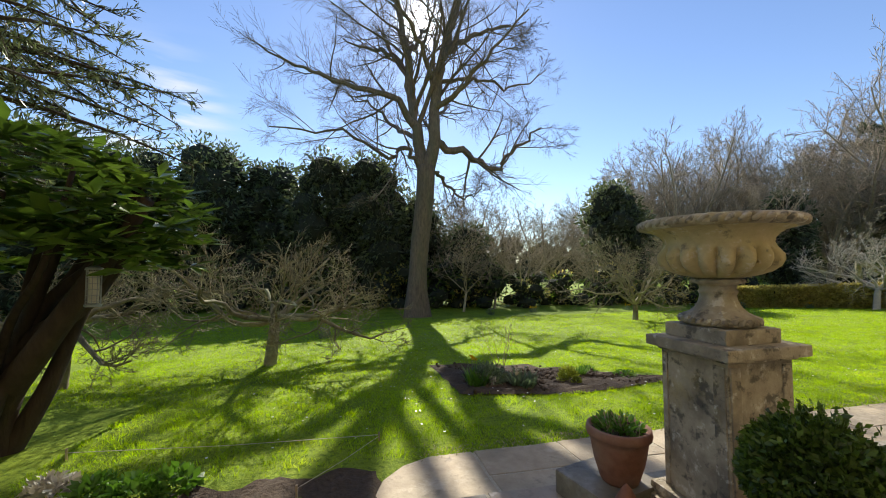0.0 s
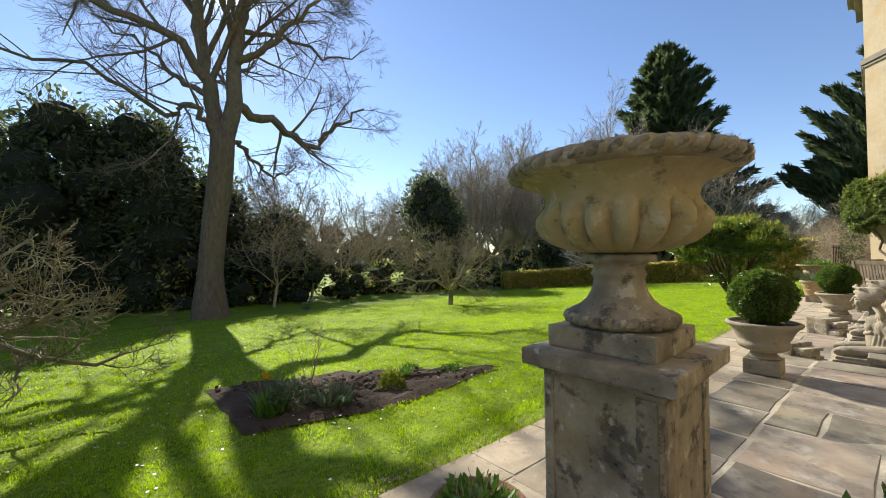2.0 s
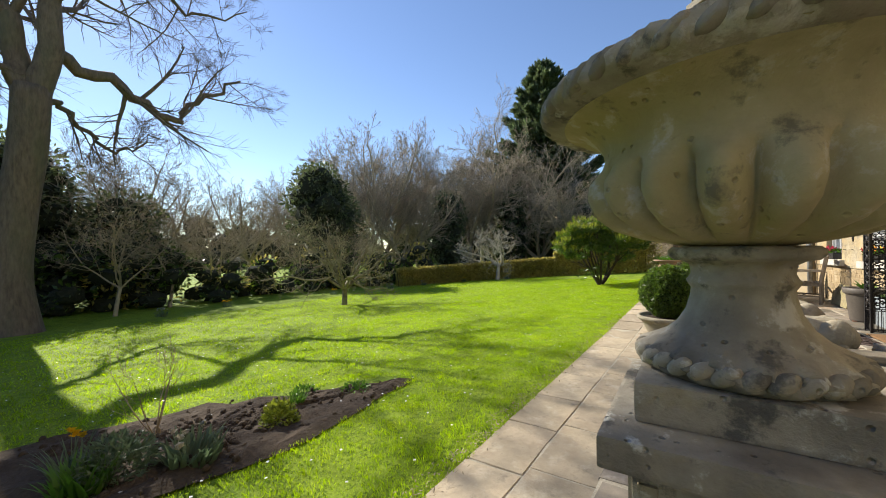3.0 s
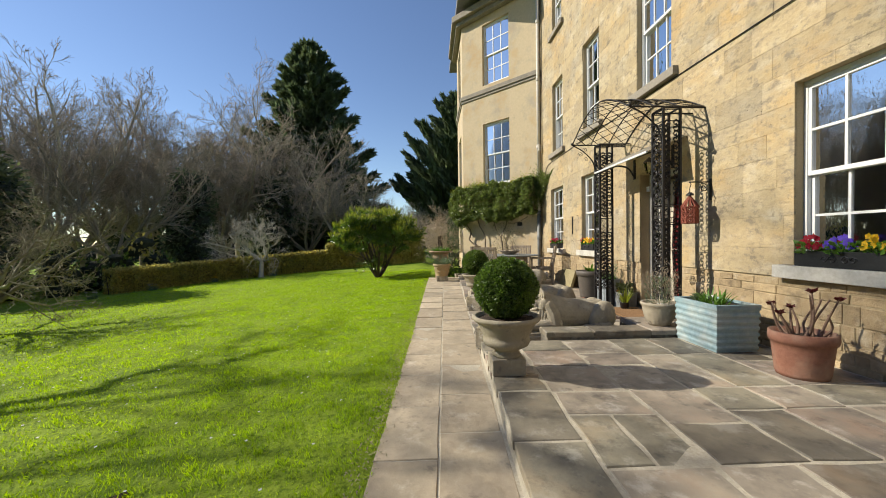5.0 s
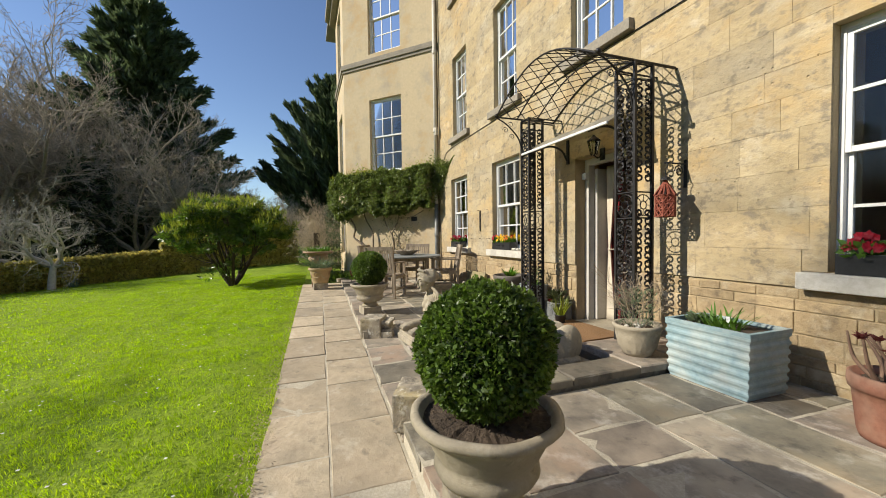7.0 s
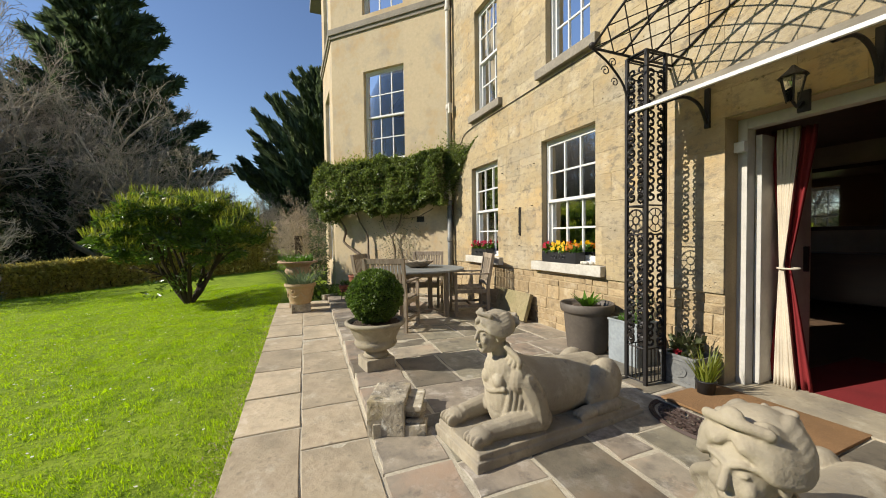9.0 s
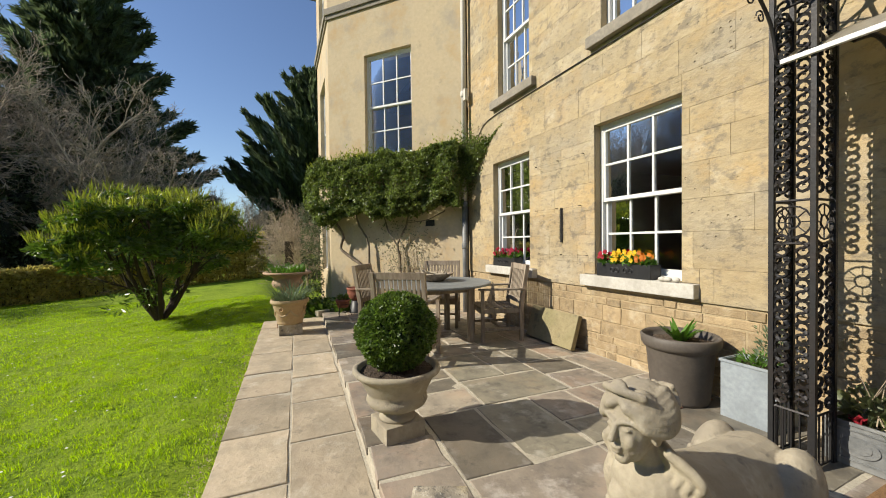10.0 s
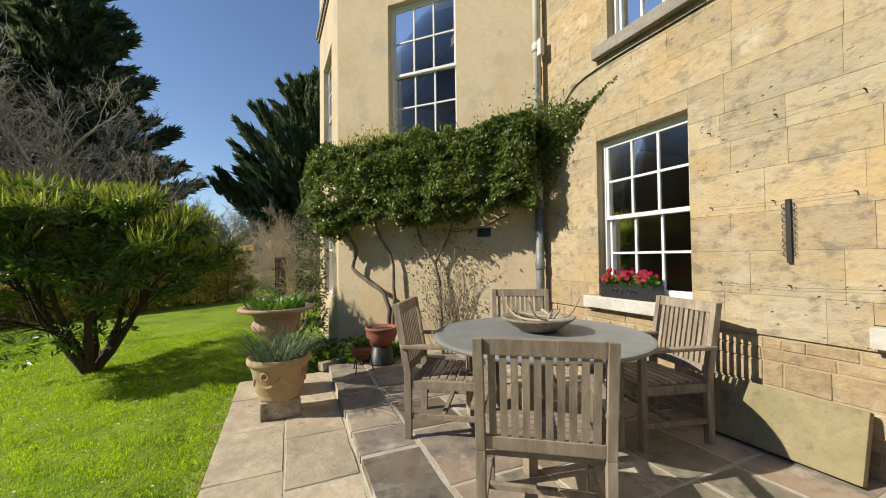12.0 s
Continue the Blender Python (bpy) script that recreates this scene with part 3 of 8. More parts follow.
def build_great_tree():
    tree = thing("great_bare_tree", (3.1, 16.3, lawn_z(3.1, 16.3)), -14.6, "tall bare deciduous tree with forked grey-brown trunk on lawn", "tree")
    rng = np.random.default_rng(7)
    V, F = [], []
    trunk = spline([(0, 0, -0.2), (-0.02, 0, 1.2), (0.1, 0.05, 3.2), (0.3, 0, 5.0), (0.38, 0, 6.6)], 6)
    rad = [0.78 if i == 0 else max(0.40, 0.66 - 0.035 * i) for i in range(len(trunk))]
    tube_data(trunk, rad, 16, V, F)
    part_ob = mesh_ob("trunk", V, F, M_bark, tree, smooth=True)
    limbs = [
        (0.30, [(0.30, 0, 6.2), (0.0, 0.1, 8.0), (-0.3, 0.3, 10.0), (-0.5, 0.2, 12.1), (-1.1, 0.4, 15.5), (-1.2, 0.3, 18)]),
        (0.32, [(0.42, 0, 6.3), (0.75, -0.2, 7.8), (0.85, -0.5, 10.0), (1.4, -0.6, 11.9), (2.1, -0.5, 15.2), (2.6, -0.2, 17.6)]),
        (0.17, [(-0.05, 0, 8.4), (-1.1, -0.6, 9.5), (-2.8, -1.2, 9.7), (-4.2, -1.5, 10.1), (-6.2, -1.9, 10.9)]),
        (0.17, [(-0.35, 0.3, 10.3), (-1.1, 1.0, 12.1), (-2.4, 1.9, 13.0), (-4.0, 2.6, 13.9)]),
        (0.19, [(0.75, -0.1, 7.7), (2.3, 0.5, 7.3), (3.5, 0.9, 6.7), (4.6, 1.2, 7.8), (5.9, 1.5, 8.9)]),
        (0.15, [(0.82, -0.3, 9.1), (1.7, -1.0, 9.4), (2.8, -1.7, 10.5), (4.4, -2.4, 12.0)]),
        (0.13, [(0.30, 0, 6.4), (-0.5, -0.5, 7.3), (-1.2, -0.9, 6.8), (-3.0, -1.5, 7.5), (-5.6, -2.0, 7.6)]),
        (0.10, [(0.42, 0, 6.2), (1.0, 0.4, 6.3), (1.6, 0.8, 5.6), (2.4, 1.0, 5.5), (3.2, 1.2, 6.2)]),
        (0.16, [(1.2, -0.5, 11.4), (2.2, 0.4, 12.6), (3.6, 1.2, 13.6), (5.2, 1.6, 14.2)]),
        (0.14, [(-0.45, 0.2, 11.6), (-0.2, 1.4, 13.0), (0.3, 2.6, 14.8), (0.4, 3.0, 16.8)]),
        (0.12, [(0.80, -0.4, 9.8), (0.2, -1.8, 11.0), (-0.6, -3.0, 12.2), (-1.6, -4.0, 13.6)]),
        (0.10, [(0.95, -0.4, 10.2), (2.4, 0.2, 10.7), (4.2, 0.6, 10.4), (6.0, 0.9, 11.3)]),
        (0.12, [(0.1, 0.1, 7.8), (-1.2, 1.6, 9.0), (-2.6, 3.0, 10.6), (-4.2, 3.8, 11.8)]),
    ]
    spec = [(12, 0.46, 0.85, 0.10, 0.02, 6, 8), (9, 0.52, 0.75, 0.13, 0.03, 4, 5), (9, 0.54, 0.65, 0.15, 0.03, 3, 3), (0, 0, 0, 0.15, 0.04, 3, 3)]
    for r0, guide in limbs:
        V, F = [], []
        pts = spline(guide, 5)
        pts = [pts[0]] + [p + Vector(rng.normal(0, 0.07, 3)) for p in pts[1:]]
        n = len(pts)
        radii = [r0 * (1 - 0.80 * i / (n - 1)) for i in range(n)]
        tube_data(pts, radii, 9, V, F)
        ln = sum((b - a).length for a, b in zip(pts, pts[1:]))
        sub_branches(rng, V, F, pts, radii, ln * 0.85, 0, spec, lo=0.18)
        mesh_ob("limb", V, F, M_bark, tree, smooth=True)


build_great_tree()


def bare_tree(name, at, height, spread, seed, label, bark, twig_spec, trunk_r, trunk_h, limbs=5, lean=(0, 0), rise=0.55, stout=0.46):
    tree = thing(name, at, label=label, category="tree")
    rng = np.random.default_rng(seed)
    V, F = [], []
    fork = Vector((lean[0], lean[1], trunk_h))
    pts = spline([(0, 0, -0.12), (lean[0] * 0.3 + 0.03, lean[1] * 0.3, trunk_h * 0.5), fork], 5)
    radii = [trunk_r * (1.35 if i == 0 else 1 - 0.03 * i) for i in range(len(pts))]
    tube_data(pts, radii, 10, V, F)
    mesh_ob("trunk", V, F, bark, tree, smooth=True)
    V, F = [], []
    for i in range(limbs):
        a = 2 * math.pi * (i + rng.uniform(-0.3, 0.3)) / limbs
        up = rng.uniform(rise * 0.6, rise * 1.5)
        d = Vector((math.cos(a), math.sin(a), up)).normalized()
        ln = math.hypot(spread * (1 - 0.5 * min(up / 2, 1)), (height - trunk_h) * min(1, up)) * rng.uniform(0.8, 1.1)
        branch(rng, V, F, fork - Vector((0, 0, 0.08)), d, ln, trunk_r * stout, 0, twig_spec)
    mesh_ob("crown", V, F, bark, tree, smooth=True)
    return tree


TWIG[0] = 0.0034
M_pale_bark = mat("pale_fruit_tree_bark", (0.58, 0.53, 0.44), (0.40, 0.36, 0.29), 0.9, 9, 2, 0.0, vary=0.2)
M_lichen = mat("lichened_bark", (0.30, 0.27, 0.165), (0.12, 0.095, 0.065), 0.95, 9, 2, 0.0, vary=0.25, stain_col=(0.36, 0.37, 0.20), stain_amt=0.6)
# Near-black tone: the shade deep inside the crowns is put into this colour.
M_inner = mat("inner_shade_tone", (0.040, 0.046, 0.024), (0.022, 0.026, 0.015), 1.0, 12, 2, 1.0, dist=0.1)
APPLE = [(8, 0.55, 0.9, 0.20, 0.02, 6, 6), (7, 0.5, 0.8, 0.22, 0.04, 4, 5), (6, 0.45, 0.7, 0.2, 0.08, 3, 3), (0, 0, 0, 0.2, 0.1, 3, 2)]
TALL = [(13, 0.42, 0.75, 0.10, 0.05, 6, 9), (8, 0.48, 0.7, 0.16, 0.05, 4, 6), (5, 0.5, 0.65, 0.18, 0.04, 3, 4), (0, 0, 0, 0.16, 0.03, 3, 3)]
GNARL = [(8, 0.52, 0.9, 0.30, 0.03, 6, 8), (7, 0.52, 0.85, 0.30, 0.05, 4, 6), (7, 0.45, 0.8, 0.28, 0.10, 3, 4), (0, 0, 0, 0.25, 0.12, 3, 3)]
DENSE = [(11, 0.5, 0.8, 0.16, 0.06, 5, 6), (9, 0.45, 0.7, 0.18, 0.12, 4, 4), (8, 0.42, 0.6, 0.15, 0.18, 3, 3), (0, 0, 0, 0.15, 0.2, 3, 2)]


def at_lawn(x, y):
    return (x, y, lawn_z(x, y))


bare_tree("apple_tree", at_lawn(-1.15, 6.66), 1.85, 2.1, 3, "low spreading bare apple tree in shade on lawn", M_lichen, GNARL, 0.105, 0.80, 9, (0.08, 0), 0.34)
bare_tree("apple_tree", at_lawn(-3.42, 5.8), 2.1, 1.5, 5, "low bare fruit tree with pale twigs on lawn", M_lichen, GNARL, 0.10, 0.85, 8, (0, 0.1), 0.36)
bare_tree("fruit_tree", at_lawn(9.74, 11.1), 2.7, 2.1, 8, "rounded bare fruit tree with dense pale twigs on lawn", M_lichen, GNARL, 0.10, 0.6, 10, (0, 0), 0.85)
bare_tree("fruit_tree", at_lawn(21.8, 11.0), 3.2, 3.2, 9, "spreading bare fruit tree with pale limbs before hedge", M_pale_bark, GNARL, 0.13, 0.9, 7, (0.2, 0), 0.45)


def clump_tree(name, at, label, category, clumps, leaf, slim, material, per, rng, trunk=None, bark=None, spread=0.8, fold=0.15, crown_label="", kind="", core=0.0):
    """Foliage as thousands of single leaves round the clumps (x, y, z, rx, ry, rz), with a trunk where it shows."""
    tree = thing(name, at, label=label, category=category, kind=kind)
    C, U, W = [], [], []
    for (cx, cy, cz, rx, ry, rz) in clumps:
        n = int(per * (rx * ry + ry * rz + rx * rz) / 3)
        d = rand_dirs(rng, n)
        rad = rng.uniform(0.55, 1.08, size=(n, 1)) ** 0.6
        p = np.array([cx, cy, cz]) + d * rad * np.array([rx, ry, rz])
        u, w = leaves_on(rng, p, d, leaf, slim, spread)
        C.append(p), U.append(u), W.append(w)
    # Solid dark lumps inside the leaves stand in for the crown's inner shade.
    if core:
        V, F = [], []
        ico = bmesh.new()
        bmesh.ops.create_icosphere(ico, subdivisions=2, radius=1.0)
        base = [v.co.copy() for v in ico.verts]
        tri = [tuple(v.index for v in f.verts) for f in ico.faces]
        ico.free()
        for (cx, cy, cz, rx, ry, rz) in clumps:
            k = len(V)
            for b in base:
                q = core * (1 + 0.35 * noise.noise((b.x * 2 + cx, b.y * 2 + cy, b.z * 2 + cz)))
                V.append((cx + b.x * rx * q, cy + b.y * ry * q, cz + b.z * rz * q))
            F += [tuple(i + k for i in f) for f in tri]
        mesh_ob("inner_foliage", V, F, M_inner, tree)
    quads_mesh("crown", np.concatenate(C), np.concatenate(U), np.concatenate(W), material, tree, crown_label, fold=fold)
    if trunk:
        tube("trunk", trunk[0], trunk[1], bark or M_bark_dark, tree, 8)
    return tree


def conifer(name, at, h, w, seed, label, material=None, droop=-0.12, up=0.25, base=0.06, density=1.0, blade=0.30):
    """A tall conifer: whorls of boughs, each clothed with needle sprays, and gaps between."""
    rng = np.random.default_rng(seed)
    tree = thing(name, at, label=label, category="tree")
    tube("trunk", [(0, 0, -0.2), (0, 0, h * 0.5), (0, 0, h * 0.98)], [h * 0.022, h * 0.013, 0.03], M_bark_dark, tree, 8)
    C, U, W = [], [], []
    nb = int(95 * density)
    V, F = [], []
    for i in range(nb):
        t = base + (1 - base) * (i + rng.uniform(0, 1)) / nb
        a = i * 2.399 + rng.normal(0, 0.3)
        ln = w * (1 - t) ** 0.75 * rng.uniform(0.55, 1.15) + 0.25
        z = h * t
        dirv = Vector((math.cos(a), math.sin(a), droop + up * t + rng.normal(0, 0.05)))
        tip = Vector((0, 0, z)) + dirv * ln
        tube_data([Vector((0, 0, z)), Vector((0, 0, z)) + dirv * ln * 0.6, tip + Vector((0, 0, 0.1 * ln))], [0.04, 0.025, 0.008], 3, V, F)
        n = int(70 * density * (0.4 + ln))
        s = rng.uniform(0.15, 1.05, size=(n, 1))
        p = np.array([0, 0, z]) + np.array(dirv) * ln * s + rng.normal(0, 1, size=(n, 3)) * np.array([0.17, 0.17, 0.10]) * (0.35 + ln * (1.1 - s) * 0.55)
        p[:, 2] += 0.10 * ln * s[:, 0] ** 2
        out = np.tile(np.array(dirv), (n, 1)) + np.array([0, 0, 0.25])
        u, q = leaves_on(rng, p, out, blade, 0.22, 0.75)
        C.append(p), U.append(u), W.append(q)
    mesh_ob("boughs", V, F, M_bark_dark, tree)
    quads_mesh("foliage", np.concatenate(C), np.concatenate(U), np.concatenate(W), material or M_conifer, tree, fold=0.2)
    return tree

# ---- woods and evergreens round the lawn ----
conifer("tall_conifer", (44.0, 15.2, -0.9), 23.2, 8.4, 3, "tall dark pointed conifer rising over bare trees", density=2.3, blade=0.75, droop=0.12, up=0.30)
conifer("cedar", (49.0, -2.0, -0.6), 19.4, 8.8, 4, "dark upswept conifer behind the house corner", density=2.4, blade=0.55, droop=0.62, up=0.45)


M_wood = mat("grey_woodland_bark", (0.47, 0.39, 0.285), (0.25, 0.205, 0.15), 0.95, 6, 1, 0.0, vary=0.3)


def woods():
    masters = []
    for k, (h, s, tr, th, nl) in enumerate(((10.6, 3.8, 0.24, 2.4, 8), (9.4, 3.6, 0.19, 1.4, 9), (11.4, 3.4, 0.22, 3.2, 7))):
        masters.append((bare_tree("woodland_tree", (34 + 3 * k, 26 - 5 * k, -1.0), h, s, 30 + k, "tall bare woodland tree with fine grey-brown twigs", M_wood, TALL, tr, th, nl, rise=1.15, stout=0.58), h))
    rng = np.random.default_rng(12)
    spots = [(25.0, 24.0, 1.1), (29, 26, 1.15), (33, 24, 1.0), (35, 20, 1.15), (37, 13.5, 1.0), (34, 10, 0.8), (40, 19, 1.2), (42, 21, 1.3),
             (21, 27, 0.75), (16, 28, 0.65), (12, 25.5, 0.6), (9, 24, 0.62), (6.5, 23, 0.6), (38, 8.5, 0.72), (42, 6.5, 0.6), (39, 4.5, 0.5), (36, 23.5, 1.1), (44, 17, 1.15),
             (28, 29, 1.1), (43, 11, 0.8), (45, 24, 1.3), (-4, 28, 0.6), (-14, 26, 0.7), (46, 3.2, 0.5), (18.5, 23.5, 0.6), (27, 22, 1.0), (39, 16.5, 1.25), (33, 28, 1.25), (23, 29, 0.9), (38, 25, 1.3)]
    for i, (x, y, s) in enumerate(spots):
        src, h = masters[i % 3]
        c = copy_thing(src, pose(x + rng.uniform(-0.7, 0.7), y, -1.0, 0, 0, rng.uniform(0, 360)))
        c.scale = (s * rng.uniform(0.9, 1.1), s * rng.uniform(0.9, 1.1), s * rng.uniform(0.92, 1.08))


TWIG[0] = 0.0095
woods()
TWIG[0] = 0.0032


def distant_woods():
    """A belt of far trees that closes the view above the hedges."""
    rng = np.random.default_rng(15)
    for k in range(46):
        a = radians(-75 + 190 * k / 45)
        d = rng.uniform(58, 75)
        x, y = 8 + d * math.sin(a), 2 + d * math.cos(a)
        h, w = rng.uniform(5.5, 9.5), rng.uniform(4.0, 6.0)
        cl = [(rng.normal(0, w * 0.4), rng.normal(0, 1.5), h * t, w * 0.55, w * 0.55, h * 0.24) for t in (0.12, 0.2, 0.35, 0.5, 0.62, 0.75)]
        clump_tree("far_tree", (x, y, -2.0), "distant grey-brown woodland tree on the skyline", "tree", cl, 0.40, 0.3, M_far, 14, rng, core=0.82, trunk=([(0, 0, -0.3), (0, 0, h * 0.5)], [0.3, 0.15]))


M_far = mat("distant_woodland", (0.13, 0.12, 0.075), (0.075, 0.072, 0.045), 0.95, 3, 0.4, 0.0, vary=0.3)
distant_woods()


def evergreen(at, h, w, seed, label, name="evergreen_tree", material=None, leaf=0.15, slim=0.34, per=230, lumps=30):
    rng = np.random.default_rng(seed)
    cl = []
    for i in range(lumps):
        t = (i + 0.5) / lumps
        z = h * (0.05 + 0.9 * t)
        r = w * (0.45 + 0.55 * math.sin(math.pi * min(1, 0.25 + 0.75 * (1 - t)))) * (1 - 0.55 * t * t)
        a = i * 2.4 + rng.uniform(-0.4, 0.4)
        k = rng.uniform(0.35, 0.62) * w
        cl.append((r * 0.62 * math.cos(a), r * 0.62 * math.sin(a), z, k, k, k * rng.uniform(0.7, 1.1)))
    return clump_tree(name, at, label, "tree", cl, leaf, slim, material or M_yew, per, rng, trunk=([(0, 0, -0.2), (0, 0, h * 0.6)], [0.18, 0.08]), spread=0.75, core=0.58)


for i, (x, y, h, w, mt) in enumerate((
        (-10.2, 22.0, 8.0, 2.7, 0), (-7.0, 23.0, 8.6, 2.7, 0), (-4.2, 23.5, 8.2, 2.5, 0), (-13.5, 21.0, 8.5, 3.0, 0), (-17.0, 19.5, 9.0, 3.2, 0),
        (-1.0, 22.0, 8.3, 2.5, 1), (1.4, 21.5, 8.2, 2.6, 1), (4.0, 22.5, 6.0, 2.4, 1), (16.6, 20.6, 7.4, 2.5, 1), (19.0, 21.6, 6.0, 1.9, 1),
        (29.0, 19.0, 7.2, 1.9, 0), (37.5, 9.5, 6.0, 1.9, 0), (6.8, 21.0, 4.2, 2.0, 1), (-21.0, 16.0, 8.5, 3.2, 0), (36.5, 16.2, 7.5, 2.0, 0))):
    evergreen((x, y, -0.95), h, w, 40 + i, "dense dark evergreen tree at the edge of the lawn", material=M_conifer if mt == 0 else M_yew)

# understorey along the far edge of the lawn
UNDER = [(-20, 18.0), (-15, 19.2), (-10, 20.0), (-5, 20.4), (0, 19.8), (5, 18.6), (8, 18.0), (11, 18.6), (14, 18.4), (17, 17.6), (20, 16.6), (23, 15.4)]


def understorey():
    rng = np.random.default_rng(77)
    k = 0
    for (x0, y0), (x1, y1) in zip(UNDER, UNDER[1:]):
        for j in range(3):
            t = (j + 0.5) / 3
            x, y = x0 + (x1 - x0) * t, y0 + (y1 - y0) * t
            h = rng.uniform(1.3, 2.6)
            cl = [(rng.uniform(-0.9, 0.9), rng.uniform(-0.5, 0.7), h * q, 0.75, 0.65, 0.5) for q in (0.15, 0.3, 0.5, 0.7, 0.85)]
            light = k % 3 == 1 and x > 2
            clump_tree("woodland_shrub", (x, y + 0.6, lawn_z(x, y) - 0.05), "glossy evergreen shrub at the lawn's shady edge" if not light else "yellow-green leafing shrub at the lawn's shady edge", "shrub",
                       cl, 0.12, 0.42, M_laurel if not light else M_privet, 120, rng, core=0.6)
            k += 1
    for k, (x, y, h) in enumerate(((5.6, 17.6, 3.6), (7.6, 18.6, 4.2), (9.4, 19.2, 4.6), (12.0, 19.4, 4.2), (14.2, 19.4, 3.8), (18.4, 18.4, 3.2))):
        bare_tree("thicket_sapling", (x, y, lawn_z(x, y)), h, 1.7, 60 + k, "thin leafless sapling among the shrubs", M_twig_pale, APPLE, 0.07, 1.0, 5, (0.2, 0.1), 1.1)


understorey()

# clipped hedge that closes the garden
HEDGE = [(17.8, 15.4), (20.4, 13.9), (22.6, 11.2), (23.8, 8.2), (24.6, 5.6), (25.2, 2.6)]


def hedge(name, pts, heights, thick, label, material, per, seed):
    rng = np.random.default_rng(seed)
    hd = thing(name, (0, 0, 0), label=label, category="hedge", kind="stuff")
    C, U, W = [], [], []
    for k, ((x0, y0), (x1, y1)) in enumerate(zip(pts, pts[1:])):
        ln = math.hypot(x1 - x0, y1 - y0)
        n = int(per * ln)
        t = rng.uniform(0, 1, n)
        h = heights[k] + (heights[k + 1] - heights[k]) * t
        side = rng.uniform(-1, 1, n)
        up = rng.uniform(0, 1, n)
        face = rng.uniform(0, 1, n) < 0.7
        s = np.where(face, np.sign(side) * (0.93 + 0.1 * rng.normal(size=n)), side) * thick
        z = np.where(face, up * h, h + 0.05 * rng.normal(size=n))
        nx, ny = -(y1 - y0) / ln, (x1 - x0) / ln
        x, y = x0 + (x1 - x0) * t + nx * s, y0 + (y1 - y0) * t + ny * s
        zb = np.array([lawn_z(a, b) for a, b in zip(x, y)])
        p = np.stack([x, y, zb + z], axis=1)
        out = np.stack([nx * np.where(face, np.sign(s), 0), ny * np.where(face, np.sign(s), 0), np.where(face, 0.2, 1.0)], axis=1)
        u, w = leaves_on(rng, p, out, 0.085, 0.45, 0.9)
        C.append(p), U.append(u), W.append(w)
        V, F = [], []
        for j in range(int(ln / 0.16)):
            q = (j + rng.uniform(0, 1)) * 0.16 / ln
            bx, by = x0 + (x1 - x0) * q, y0 + (y1 - y0) * q
            bz = lawn_z(bx, by) - 0.05
            tube_data([Vector((bx, by, bz)), Vector((bx + rng.normal(0, .06), by + rng.normal(0, .06), bz + heights[k] * 0.9))], [0.02, 0.008], 3, V, F)
        mesh_ob("stems", V, F, M_bark_dark, hd)
    quads_mesh("leaves", np.concatenate(C), np.concatenate(U), np.concatenate(W), material, hd, fold=0.15)


hedge("clipped_hedge", HEDGE[:4], [0.95, 0.95, 1.0, 1.05], 0.38, "low clipped hedge, brownish green, closing the lawn", M_privet, 2600, 5)
hedge("tall_hedge", HEDGE[3:], [1.35, 1.75, 1.8], 0.5, "taller clipped green hedge behind the bush", M_privet, 3600, 6)

# brush and trellis beyond, beside the bay
for k, (x, y, h) in enumerate(((22.0, 1.6, 2.0), (24.0, 0.6, 2.6), (27.0, 1.8, 3.2), (27.5, 4.6, 3.0), (20.2, 1.2, 2.2))):
    bare_tree("leafless_shrub", (x, y, -0.1), h, 1.3, 80 + k, "tangled leafless brown shrub beyond the hedge", M_twig, APPLE, 0.05, 0.3, 8, (0, 0), 1.3)


def trellis():
    t = thing("trellis", (19.6, 1.75, -0.1), -12, "dark wooden trellis panel beside the climbing shrub", "trellis")
    for i in range(9):
        part("slat", boxed(-0.6 + 0.15 * i, -0.58 + 0.15 * i, -0.01, 0.01, 0, 1.5), M_bark_dark, t)
    for j in range(8):
        part("slat", boxed(-0.62, 0.64, 0.011, 0.028, 0.15 + 0.18 * j, 0.17 + 0.18 * j), M_bark_dark, t)


trellis()

rngL = np.random.default_rng(21)
clump_tree("wall_shrub", (16.1, 1.35, -0.24), "grey-green twiggy shrub growing up beside the bay", "shrub",
           [(0, 0, 0.4 + 0.32 * i, 0.36 - 0.015 * i, 0.26, 0.28) for i in range(7)], 0.035, 0.3, mat("grey_green_leaf", (0.12, 0.145, 0.07), (0.07, 0.085, 0.04), 0.7, 6, 2, 0, vary=0.3, translucent=0.25), 5200, rngL)


